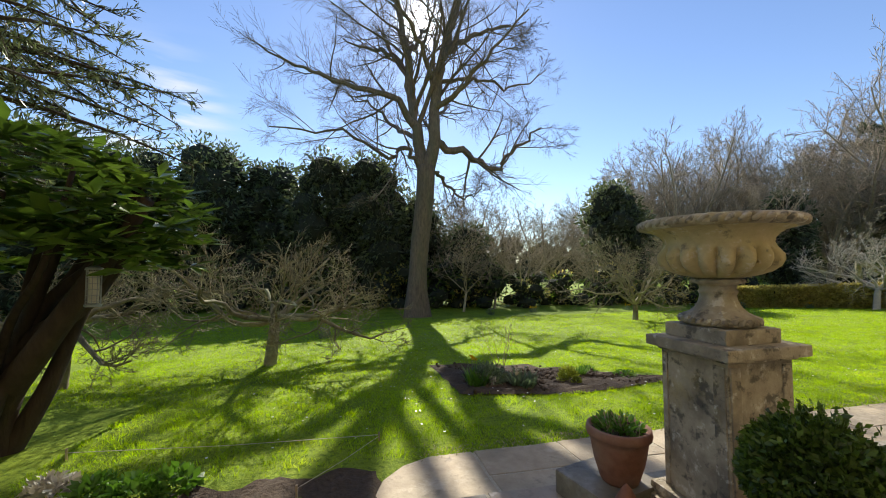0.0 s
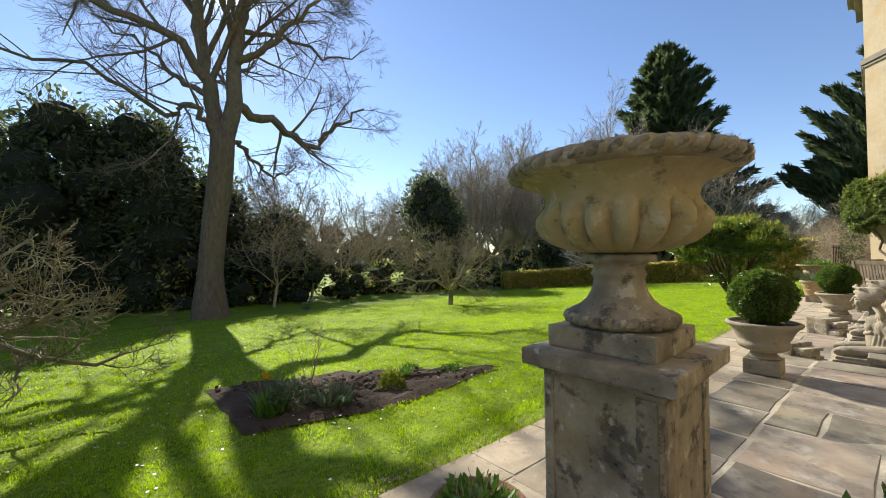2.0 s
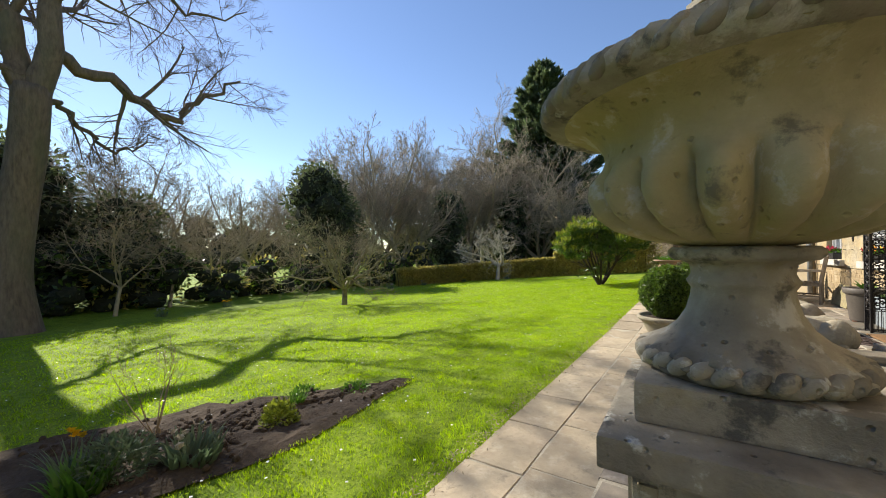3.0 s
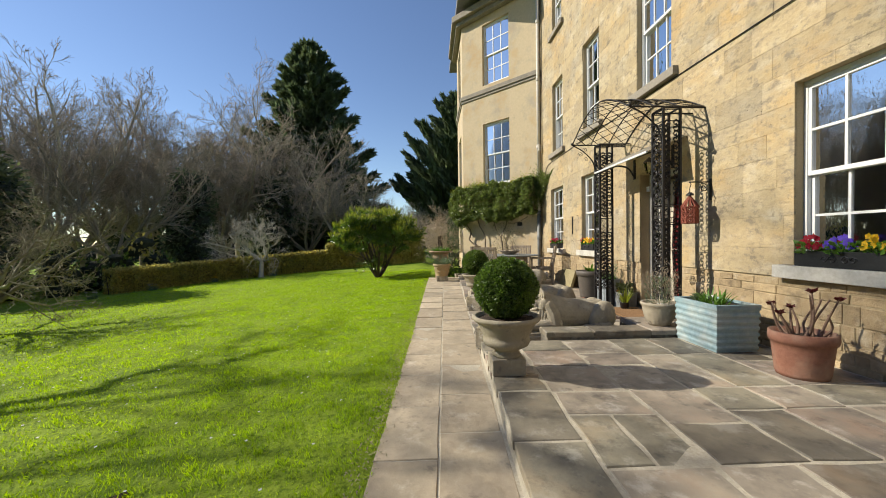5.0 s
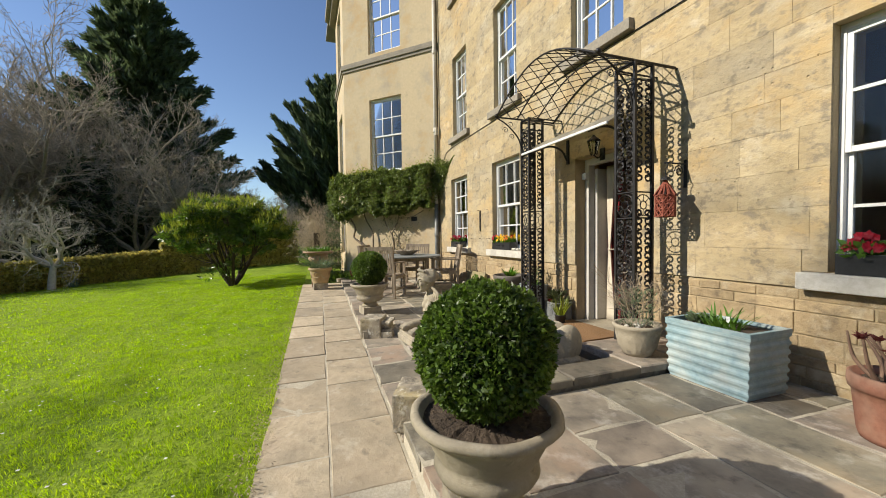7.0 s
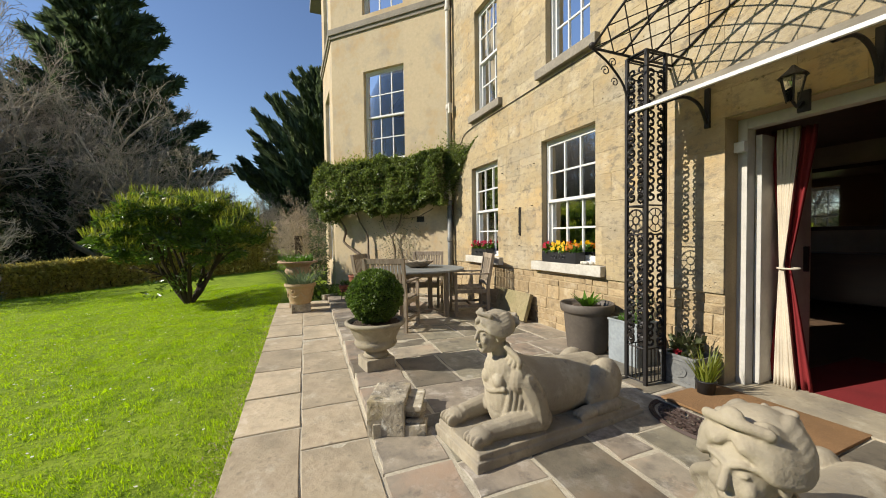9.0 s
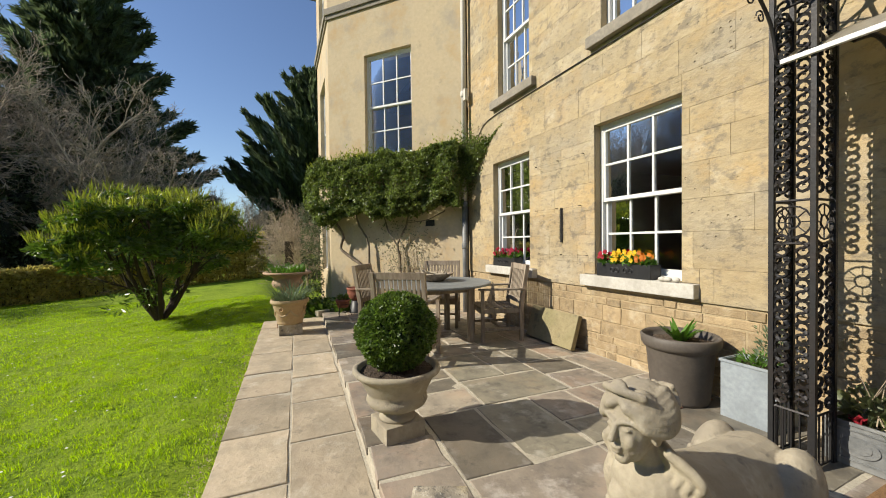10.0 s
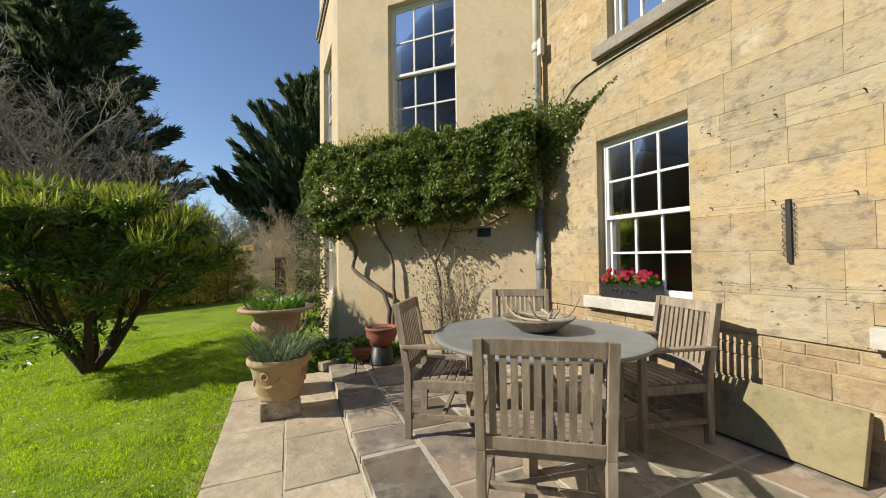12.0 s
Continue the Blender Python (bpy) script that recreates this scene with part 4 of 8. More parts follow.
# ---- evergreen bush on the lawn ----
def lawn_bush():
    rng = np.random.default_rng(33)
    x, y = 16.2, 4.2
    b = thing("evergreen_bush", (x, y, lawn_z(x, y)), label="round-topped evergreen bush with yellow-green new growth on lawn", category="shrub")
    V, F = [], []
    spec = [(6, 0.5, 0.7, 0.12, 0.10, 6, 6), (5, 0.5, 0.7, 0.14, 0.10, 4, 4), (0, 0, 0, 0.1, 0.1, 3, 3)]
    for i in range(9):
        a = 2 * math.pi * i / 9 + rng.uniform(-0.2, 0.2)
        branch(rng, V, F, Vector((0.04 * math.cos(a), 0.04 * math.sin(a), 0.0)), Vector((math.cos(a) * 0.75, math.sin(a) * 0.75, 1.0)), 2.1, 0.05, 0, spec)
    mesh_ob("branch", V, F, M_bark_dark, b, smooth=True)
    C, U, W, C2, U2, W2 = [], [], [], [], [], []
    for i in range(125):
        a, q = rng.uniform(0, 2 * math.pi), rng.uniform(0.05, 1.0) ** 0.5
        r = (1.42 + 0.20 * math.sin(a * 3 + 1) + 0.1 * math.sin(a * 7)) * q
        zt = 2.52 - 0.85 * q ** 2.2 + rng.normal(0, 0.16)
        zc = zt - rng.uniform(0.0, 0.55 if i % 5 else 1.1)
        c = np.array([r * math.cos(a), r * math.sin(a), zc])
        n = 150
        d = rand_dirs(rng, n)
        p = c + d * rng.uniform(0.3, 1.0, (n, 1)) * np.array([0.26, 0.26, 0.16])
        u, w = leaves_on(rng, p, d * np.array([0.9, 0.9, 0.25]), 0.07, 0.27, 0.6)
        C.append(p), U.append(u), W.append(w)
        if zt - zc < 0.42:
            n = 55
            d = rand_dirs(rng, n)
            p = c + d * np.array([0.24, 0.24, 0.06]) + np.array([0, 0, 0.17])
            u, w = leaves_on(rng, p, np.tile([0, 0, 1.5], (n, 1)) + d * 0.7, 0.105, 0.085, 0.5)
            C2.append(p), U2.append(u), W2.append(w)
    for i in range(7):
        c = np.array([rng.normal(0, 0.3), rng.normal(0, 0.3), rng.uniform(0.35, 0.8)])
        n = 60
        d = rand_dirs(rng, n)
        p = c + d * 0.2
        u, w = leaves_on(rng, p, d, 0.06, 0.3, 0.8)
        C.append(p), U.append(u), W.append(w)
    quads_mesh("foliage", np.concatenate(C), np.concatenate(U), np.concatenate(W), M_laurel, b, "dark glossy leaves", fold=0.2)
    quads_mesh("new_growth", np.concatenate(C2), np.concatenate(U2), np.concatenate(W2), M_bright, b, "yellow-green upright young leaves", fold=0.2)


lawn_bush()


# ---- dark rhododendron and conifer bough by the start ----
def rhododendron():
    rng = np.random.default_rng(51)
    x, y = -2.15, 3.35
    b = thing("rhododendron", (x, y, lawn_z(x, y)), label="large rhododendron with twisting dark trunks and glossy leaves", category="shrub")
    for g, r in (([(-0.35, 0.3, -0.1), (-0.30, 0.25, 0.35), (0.05, 0.05, 0.8), (0.45, -0.1, 1.35), (0.8, -0.25, 1.85)], 0.12),
                 ([(-0.4, 0.1, -0.1), (-0.42, 0.0, 0.5), (-0.3, -0.2, 1.0), (0.05, -0.4, 1.85)], 0.13),
                 ([(-0.3, 0.3, -0.05), (-0.1, 0.35, 0.4), (0.05, 0.4, 0.9), (0.35, 0.45, 1.75)], 0.08),
                 ([(-0.45, 0.2, 0.0), (-0.25, 0.2, 0.7), (0.25, 0.15, 1.1), (0.55, 0.3, 1.75)], 0.10),
                 ([(-0.5, 0.2, 0.0), (-0.7, 0.1, 0.8), (-0.9, -0.1, 1.95)], 0.10)):
        pts = spline(g, 5)
        n = len(pts)
        tube("stem", pts, [r * (1 - 0.6 * i / (n - 1)) for i in range(n)], M_bark_dark, b, 9)
    for i in range(11):
        a, q = rng.uniform(-1.2, 2.2), rng.uniform(0.5, 1.15)
        g = [(-0.36 + rng.normal(0, 0.06), 0.2 + rng.normal(0, 0.06), rng.uniform(0.1, 0.5)), (-0.33 + 0.35 * q * math.cos(a), 0.1 + 0.35 * q * math.sin(a), rng.uniform(0.8, 1.1)),
             (-0.30 + 0.8 * q * math.cos(a), -0.05 + 0.7 * q * math.sin(a), rng.uniform(1.3, 1.6)), (-0.30 + 1.15 * q * math.cos(a), -0.1 + 1.0 * q * math.sin(a), 2.0)]
        pts = spline(g, 5)
        r = rng.uniform(0.035, 0.065)
        tube("stem", pts, [r * (1 - 0.6 * k / (len(pts) - 1)) for k in range(len(pts))], M_bark_dark, b, 7)
    C, U, W = [], [], []
    for i in range(440):
        a, q = rng.uniform(0, 2 * math.pi), rng.uniform(0, 1) ** 0.5
        c = np.array([-0.30 + 1.35 * q * math.cos(a), -0.1 + 1.25 * q * math.sin(a), 2.28 - 0.42 * q * q + rng.uniform(-0.62, 0.08)])
        n = 11
        ang = np.linspace(0, 2 * math.pi, n, endpoint=False) + rng.uniform(0, 1)
        d = np.stack([np.cos(ang), np.sin(ang), rng.uniform(-0.35, 0.45, n)], axis=1)
        ln = rng.uniform(0.065, 0.112, (n, 1))
        p = c + d * ln
        side = np.stack([-np.sin(ang), np.cos(ang), rng.normal(0, 0.3, n)], axis=1)
        C.append(p), U.append(d * ln), W.append(side * 0.034)
    quads_mesh("foliage", np.concatenate(C), np.concatenate(U), np.concatenate(W), M_rhodo, b, fold=0.3)


rhododendron()


def conifer_bough():
    rng = np.random.default_rng(61)
    b = thing("yew_tree", (-5.2, 5.4, lawn_z(-5, 5.4)), label="dark yew reaching long feathery boughs over the lawn", category="tree")
    tube("trunk", [(0, 0, -0.2), (0.05, 0, 2.5), (0.0, 0.1, 7.5)], [0.3, 0.25, 0.10], M_bark_dark, b, 10)
    C, U, W = [], [], []
    V, F = [], []
    for i in range(46):
        z = rng.uniform(2.6, 7.2)
        a = rng.uniform(-1.5, 1.2)
        ln = rng.uniform(1.6, 3.4) * (1.1 - 0.04 * z)
        d = Vector((math.cos(a), math.sin(a), rng.uniform(-0.05, 0.25)))
        pts = [Vector((0, 0, z)) + d * ln * t + Vector((0, 0, -0.22 * ln * t * t)) for t in (0, 0.25, 0.5, 0.75, 1.0)]
        tube_data(pts, [0.05, 0.04, 0.03, 0.02, 0.008], 4, V, F)
        for j in range(int(ln * 9)):
            t = rng.uniform(0.2, 1.0)
            k = min(int(t * 4), 3)
            p0 = pts[k].lerp(pts[k + 1], t * 4 - k)
            sd = Vector((rng.normal(0, 1), rng.normal(0, 1), rng.normal(-0.25, 0.3))).normalized()
            tl = rng.uniform(0.25, 0.55)
            tube_data([p0, p0 + sd * tl], [0.008, 0.003], 3, V, F)
            n = 22
            s = rng.uniform(0, 1, (n, 1))
            p = np.array(p0) + np.array(sd) * tl * s
            u, w = leaves_on(rng, p, np.tile(np.array(sd), (n, 1)), 0.055, 0.16, 0.9)
            C.append(p + u), U.append(u), W.append(w)
    mesh_ob("boughs", V, F, M_bark_dark, b)
    quads_mesh("needles", np.concatenate(C), np.concatenate(U), np.concatenate(W), M_yew, b, fold=0.1)


conifer_bough()

def sphere_template(seg):
    bm = bmesh.new()
    bmesh.ops.create_uvsphere(bm, u_segments=seg, v_segments=seg // 2 + 2, radius=1.0)
    bm.verts.index_update()
    out = ([v.co.copy() for v in bm.verts], [tuple(v.index for v in f.verts) for f in bm.faces])
    bm.free()
    return out


# ---- carved stone urn on its pedestal ----
def urn_on_pedestal():
    cx, cy = 1.655, 1.37
    ped = thing("stone_pedestal", (cx, cy, TERRACE_Z), label="square weathered stone pedestal with moulded cap on the terrace", category="pedestal")
    bm = boxed(-0.235, 0.235, -0.235, 0.235, 0.0, 0.10, 0.012)
    box(bm, -0.21, 0.21, -0.21, 0.21, 0.10, 0.15, 0.02)
    part("base", bm, M_urnstone, ped)
    bm = boxed(-0.175, 0.175, -0.175, 0.15, 0.15, 0.79, 0.008)
    for s in (-1, 1):
        for lo, hi in ((-0.165, -0.115), (0.115, 0.165)):
            y = 0.15 if s > 0 else -0.175
            part("panel_strip", boxed(lo, hi, y - 0.006, y + 0.006, 0.17, 0.77, 0.003), M_urnstone, ped)
            part("panel_strip", boxed(s * 0.175 - 0.006, s * 0.175 + 0.006, max(lo, -0.165), min(hi, 0.142), 0.17, 0.77, 0.003), M_urnstone, ped)
    part("shaft", bm, M_urnstone, ped)
    bm = boxed(-0.228, 0.222, -0.222, 0.190, 0.802, 0.85, 0.007)
    box(bm, -0.19, 0.19, -0.19, 0.16, 0.786, 0.806, 0.006)
    part("cap", bm, M_urnstone, ped)

    u = thing("stone_urn", (cx, cy, TERRACE_Z + 0.85), label="broad carved stone garden urn with fluted bowl, standing on pedestal", category="urn")
    part("plinth", boxed(-0.152, 0.152, -0.155, 0.148, 0, 0.062, 0.008), M_urnstone, u)

    def rope(a, z, r):
        return r + (0.011 * math.sin(a * 17 + z * 160) if 0.07 < z < 0.105 else 0)
    prof = [(0.0, 0.06), (0.135, 0.062), (0.148, 0.072), (0.152, 0.086), (0.146, 0.10), (0.128, 0.112), (0.112, 0.120), (0.092, 0.138), (0.078, 0.162), (0.071, 0.188), (0.070, 0.200),
            (0.074, 0.206), (0.077, 0.213), (0.073, 0.219), (0.070, 0.226), (0.072, 0.240), (0.082, 0.246), (0.098, 0.249), (0.105, 0.256), (0.105, 0.264), (0.098, 0.270), (0.05, 0.272)]
    part("foot", lathe(prof, 96, rope), M_urnstone, u, smooth=True)

    def lobes(a, z, r):
        k = max(0.0, min(1.0, (z - 0.272) / 0.02)) * max(0.0, min(1.0, (0.408 - z) / 0.02))
        return r * (1 - 0.20 * k) + 0.25 * k * r * abs(math.sin(a * 9)) ** 0.72
    prof = [(0.05, 0.268), (0.09, 0.274), (0.14, 0.285), (0.186, 0.303), (0.216, 0.328), (0.229, 0.355), (0.228, 0.380), (0.220, 0.40), (0.214, 0.412), (0.207, 0.43),
            (0.210, 0.448), (0.222, 0.466), (0.245, 0.482), (0.272, 0.492), (0.300, 0.500)]
    part("bowl", lathe(prof, 216, lobes), M_lichenstone, u, smooth=True)

    def carve(a, z, r):
        return r + (0.011 * abs(math.sin(a * 15 + z * 60)) + 0.005 * math.sin(a * 45 - z * 80) - 0.006) * (1 if 0.498 < z < 0.543 else 0)
    prof = [(0.288, 0.494), (0.306, 0.500), (0.315, 0.509), (0.317, 0.522), (0.310, 0.535), (0.294, 0.542), (0.27, 0.541), (0.25, 0.52), (0.19, 0.47), (0.05, 0.45)]
    rim = part("rim", lathe(prof, 180, carve), M_urnstone, u, "carved leaf-pattern rim", smooth=True)
    pts, faces = sphere_template(10)
    for nm, cnt, rr, zz, size, tilt, par in (("leaf_carving", 44, 0.311, 0.519, (0.013, 0.027, 0.012), 0.55, rim), ("rope_moulding", 30, 0.147, 0.086, (0.014, 0.022, 0.013), 0.6, u)):
        V, F = [], []
        for k in range(cnt):
            a = 2 * math.pi * k / cnt
            m = Matrix.Rotation(a, 4, "Z") @ Matrix.Translation((rr, 0, zz)) @ Matrix.Rotation(tilt, 4, "X")
            b = len(V)
            V.extend(m @ Vector((q.x * size[0], q.y * size[1], q.z * size[2])) for q in pts)
            F.extend(tuple(i + b for i in f) for f in faces)
        mesh_ob(nm, V, F, M_urnstone, par, "", True)


urn_on_pedestal()


# ---- plant pieces ----
def blades(rng, n, base_r, length, width, lean, z0, cx=0.0, cy=0.0, droop=0.5):
    """Strap leaves as short bent ribbons; returns verts and faces."""
    V, F = [], []
    for i in range(n):
        a = rng.uniform(0, 2 * math.pi)
        q = base_r * rng.uniform(0, 1) ** 0.5
        p = Vector((cx + q * math.cos(a), cy + q * math.sin(a), z0))
        b = a + rng.normal(0, 0.8)
        d = Vector((math.cos(b) * lean * rng.uniform(0.2, 1.3), math.sin(b) * lean * rng.uniform(0.2, 1.3), 1.0)).normalized()
        ln = length * rng.uniform(0.6, 1.2)
        side = d.cross(Vector((0, 0, 1)))
        side = side.normalized() if side.length > 1e-3 else Vector((1, 0, 0))
        k0 = len(V)
        for j in range(5):
            t = j / 4
            w = width * (1 - t ** 2) * rng.uniform(0.9, 1.1) + 0.0006
            V += [p - side * w, p + side * w]
            d = (d + Vector((math.cos(b), math.sin(b), -1.0)) * droop * 0.3 * t).normalized()
            p = p + d * ln / 4
        for j in range(4):
            F.append((k0 + 2 * j, k0 + 2 * j + 1, k0 + 2 * j + 3, k0 + 2 * j + 2))
    return V, F


def ball_of_leaves(parent, z, r, rng, n, leaf=0.0155, name="clipped_ball", material=None, squash=1.0):
    d = rand_dirs(rng, n)
    lump = np.array([0.11 * noise.noise((a * 2.6, b * 2.6, c * 2.6)) + 0.06 * noise.noise((a * 9, b * 9, c * 9)) for a, b, c in d])[:, None]
    rad = r * (1 + lump) * rng.uniform(0.80, 1.03, (n, 1)) ** 0.7
    p = d * rad * np.array([1, 1, squash]) + np.array([0, 0, z])
    u, w = leaves_on(rng, p, d, leaf, 0.52, 1.0)
    return quads_mesh(name, p, u, w, material or M_box, parent, fold=0.25)


def soil_disc(parent, r, z):
    rng = np.random.default_rng(3)
    bm = bmesh.new()
    bmesh.ops.create_circle(bm, cap_ends=True, cap_tris=True, segments=28, radius=r, matrix=Matrix.Translation((0, 0, z)))
    bmesh.ops.subdivide_edges(bm, edges=list(bm.edges), cuts=3, use_grid_fill=True)
    for v in bm.verts:
        v.co.z += 0.012 * noise.noise((v.co.x * 40, v.co.y * 40, 0)) + 0.01 * (1 - (v.co.xy.length / r) ** 2)
    return part("soil", bm, M_soil, parent)


# ---- clipped box balls in stone urns ----
def box_ball(at, seed, label, tilt=0.0, dark=False):
    rng = np.random.default_rng(seed)
    t = thing("box_ball_urn", at, tilt, label, "potted shrub", "box balls in urns")
    part("plinth", boxed(-0.135, 0.135, -0.135, 0.135, 0, 0.135, 0.012), M_statue, t)
    prof = [(0.0, 0.133), (0.115, 0.135), (0.12, 0.15), (0.108, 0.168), (0.092, 0.185), (0.105, 0.20), (0.15, 0.215), (0.185, 0.235), (0.20, 0.262), (0.197, 0.285), (0.186, 0.30),
            (0.20, 0.325), (0.222, 0.37), (0.238, 0.405), (0.255, 0.425), (0.275, 0.436), (0.286, 0.45), (0.284, 0.468), (0.268, 0.476), (0.25, 0.470), (0.235, 0.44), (0.10, 0.42)]
    part("urn", lathe(prof, 64, lambda a, z, r: r * (1 + 0.006 * math.sin(a * 7) + 0.008 * noise.noise((math.cos(a) * 4, math.sin(a) * 4, z * 12)))), M_statue, t, smooth=True)
    soil_disc(t, 0.245, 0.445)
    tube("stem", [(0, 0, 0.43), (0.01, 0, 0.55), (0, 0.01, 0.66)], [0.02, 0.016, 0.01], M_bark_dark, t, 6)
    # Solid near-black ball: the shrub's dark inside is put into its colour.
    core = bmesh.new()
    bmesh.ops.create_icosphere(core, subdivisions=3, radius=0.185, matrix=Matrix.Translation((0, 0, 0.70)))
    part("twig_core", core, mat("near_black_green", (0.022, 0.03, 0.012), rough=1.0, bump=0.5), t)
    ball_of_leaves(t, 0.70, 0.256, rng, 21000, 0.0125, squash=0.97)


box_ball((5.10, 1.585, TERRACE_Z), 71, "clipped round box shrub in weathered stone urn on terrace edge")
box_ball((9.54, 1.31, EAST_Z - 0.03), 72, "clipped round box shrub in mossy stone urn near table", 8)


# ---- sphinx statues ----
def sphinx_mesh():
    """A reclining sphinx along y, looking towards +y, base at z = 0; overlapping solids that a remesh welds."""
    V, F = [], []
    templates = {k: sphere_template(k) for k in (8, 10, 12, 16, 20)}

    head = [False]

    def ball(c, s, seg=16, rx=0.0):
        pts, faces = templates[seg]
        m = Matrix.Rotation(rx, 3, "X")
        if head[0]:
            c = Vector((c[0] * 1.17, 0.36 + (c[1] - 0.36) * 1.17, 0.60 + (c[2] - 0.62) * 1.15))
            s = tuple(q * 1.17 for q in s)
        k = len(V)
        V.extend(Vector(c) + m @ Vector((p.x * s[0], p.y * s[1], p.z * s[2])) for p in pts)
        F.extend(tuple(i + k for i in f) for f in faces)

    def limb(pts, r0, r1, n=6, seg=10):
        n *= 3
        run = spline(pts, n) if len(pts) > 2 else [Vector(pts[0]).lerp(Vector(pts[1]), i / (2 * n)) for i in range(2 * n + 1)]
        for i, p in enumerate(run):
            r = r0 + (r1 - r0) * i / (len(run) - 1)
            ball(p, (r, r, r), seg)

    for dims, bev in (((-0.265, 0.265, -0.70, 0.69, 0.0, 0.075), 0.01), ((-0.25, 0.25, -0.68, 0.67, 0.06, 0.112), 0.012)):
        slab = boxed(*dims, bev)
        slab.verts.index_update()
        k = len(V)
        V.extend(v.co.copy() for v in slab.verts)
        F.extend(tuple(v.index + k for v in f.verts) for f in slab.faces)
        slab.free()
    # trunk of the lion, rising to the chest
    spine = ((-0.56, 0.11, 0.13, 0.23), (-0.44, 0.165, 0.18, 0.275), (-0.25, 0.175, 0.185, 0.275), (-0.05, 0.185, 0.195, 0.28), (0.12, 0.190, 0.21, 0.30), (0.24, 0.180, 0.21, 0.345), (0.31, 0.160, 0.17, 0.41), (0.335, 0.13, 0.10, 0.48))
    for (y0, w0, h0, z0), (y1, w1, h1, z1) in zip(spine, spine[1:]):
        for i in range(14):
            q = i / 14
            ball((0, y0 + (y1 - y0) * q, z0 + (z1 - z0) * q), (w0 + (w1 - w0) * q, 0.10, h0 + (h1 - h0) * q), 20)
    for s in (-1, 1):
        ball((s * 0.058, 0.400, 0.415), (0.050, 0.042, 0.052))
        ball((s * 0.135, 0.29, 0.43), (0.062, 0.085, 0.095))
        limb([(s * 0.150, 0.27, 0.42), (s * 0.175, 0.22, 0.31), (s * 0.180, 0.20, 0.20)], 0.070, 0.080)
        limb([(s * 0.180, 0.18, 0.185), (s * 0.165, 0.34, 0.178), (s * 0.145, 0.54, 0.165)], 0.078, 0.056, 8)
        ball((s * 0.150, 0.585, 0.158), (0.070, 0.080, 0.052))
        for k in (-1.5, -0.5, 0.5, 1.5):
            ball((s * 0.150 + k * 0.033, 0.640, 0.148), (0.0175, 0.045, 0.036), 10)
        # haunch, shin and hind paw
        ball((s * 0.150, -0.42, 0.280), (0.095, 0.150, 0.175), 20, 0.25)
        ball((s * 0.165, -0.33, 0.24), (0.060, 0.10, 0.12), 16, 0.4)
        limb([(s * 0.215, -0.46, 0.155), (s * 0.22, -0.28, 0.15)], 0.045, 0.040)
        ball((s * 0.21, -0.20, 0.145), (0.050, 0.085, 0.040))
        for k in (-1, 0, 1):
            ball((s * 0.21 + k * 0.03, -0.135, 0.138), (0.017, 0.035, 0.027), 8)
        # locks of hair over the shoulder
        for k in range(4):
            a, b = 0.055 + 0.013 * k, 0.075 + 0.030 * k
            limb([(s * a, 0.335 + 0.01 * k, 0.63), (s * (b + 0.012), 0.345 - 0.004 * k, 0.565), (s * (b - 0.004), 0.375 - 0.018 * k, 0.51),
                  (s * (b + 0.014), 0.395 - 0.028 * k, 0.46), (s * (b + 0.002), 0.405 - 0.032 * k, 0.41 + 0.012 * k)], 0.020, 0.010, 5, 8)
        # folds of the cloth hanging from the shoulder
        for k in range(4):
            limb([(s * (0.10 + 0.02 * k), 0.36 - 0.03 * k, 0.46 - 0.01 * k), (s * (0.12 + 0.016 * k), 0.365 - 0.03 * k, 0.33), (s * (0.10 + 0.02 * k), 0.385 - 0.03 * k, 0.19)], 0.016, 0.024, 6, 8)
    ball((0, 0.36, 0.30), (0.115, 0.075, 0.20), 20)
    limb([(-0.11, 0.40, 0.375), (0, 0.435, 0.345), (0.11, 0.40, 0.375)], 0.016, 0.016, 8, 8)
    # neck and head
    limb([(0, 0.315, 0.50), (0, 0.345, 0.58), (0, 0.375, 0.66)], 0.066, 0.054)
    head[0] = True
    ball((0, 0.395, 0.725), (0.068, 0.088, 0.092), 20)
    ball((0, 0.425, 0.690), (0.054, 0.064, 0.086), 20)
    ball((0, 0.455, 0.628), (0.026, 0.026, 0.024), 12)
    limb([(0, 0.487, 0.728), (0, 0.505, 0.690)], 0.0085, 0.0115, 5, 8)
    ball((0, 0.489, 0.664), (0.019, 0.009, 0.0065), 8)
    ball((0, 0.486, 0.650), (0.016, 0.010, 0.0075), 8)
    for s in (-1, 1):
        ball((s * 0.028, 0.466, 0.684), (0.020, 0.018, 0.024), 10)
        limb([(s * 0.008, 0.486, 0.735), (s * 0.030, 0.480, 0.742), (s * 0.050, 0.462, 0.734)], 0.0075, 0.006, 3, 8)
        ball((s * 0.027, 0.476, 0.718), (0.012, 0.007, 0.006), 8)
        ball((s * 0.069, 0.40, 0.695), (0.010, 0.020, 0.026), 10)
        # waves of hair swept back from the parting to the knot
        for k in range(7):
            t = k / 6
            z = 0.805 - 0.085 * t
            w = 0.050 + 0.034 * math.sin(0.5 * math.pi * min(1, t * 1.3))
            limb([(s * (0.006 + 0.040 * t), 0.474 - 0.014 * abs(1 - 2 * t), 0.795 - 0.030 * t), (s * w * 0.80, 0.450 - 0.02 * (1 - t), z + 0.010), (s * w * 1.06, 0.395, z - 0.006),
                  (s * w * 0.98, 0.335, z + 0.008), (s * 0.03, 0.285, 0.765 - 0.03 * t)], 0.0165, 0.0145, 6, 8)
    ball((0, 0.37, 0.775), (0.076, 0.090, 0.060), 20)
    ball((0, 0.265, 0.765), (0.042, 0.040, 0.040), 12)
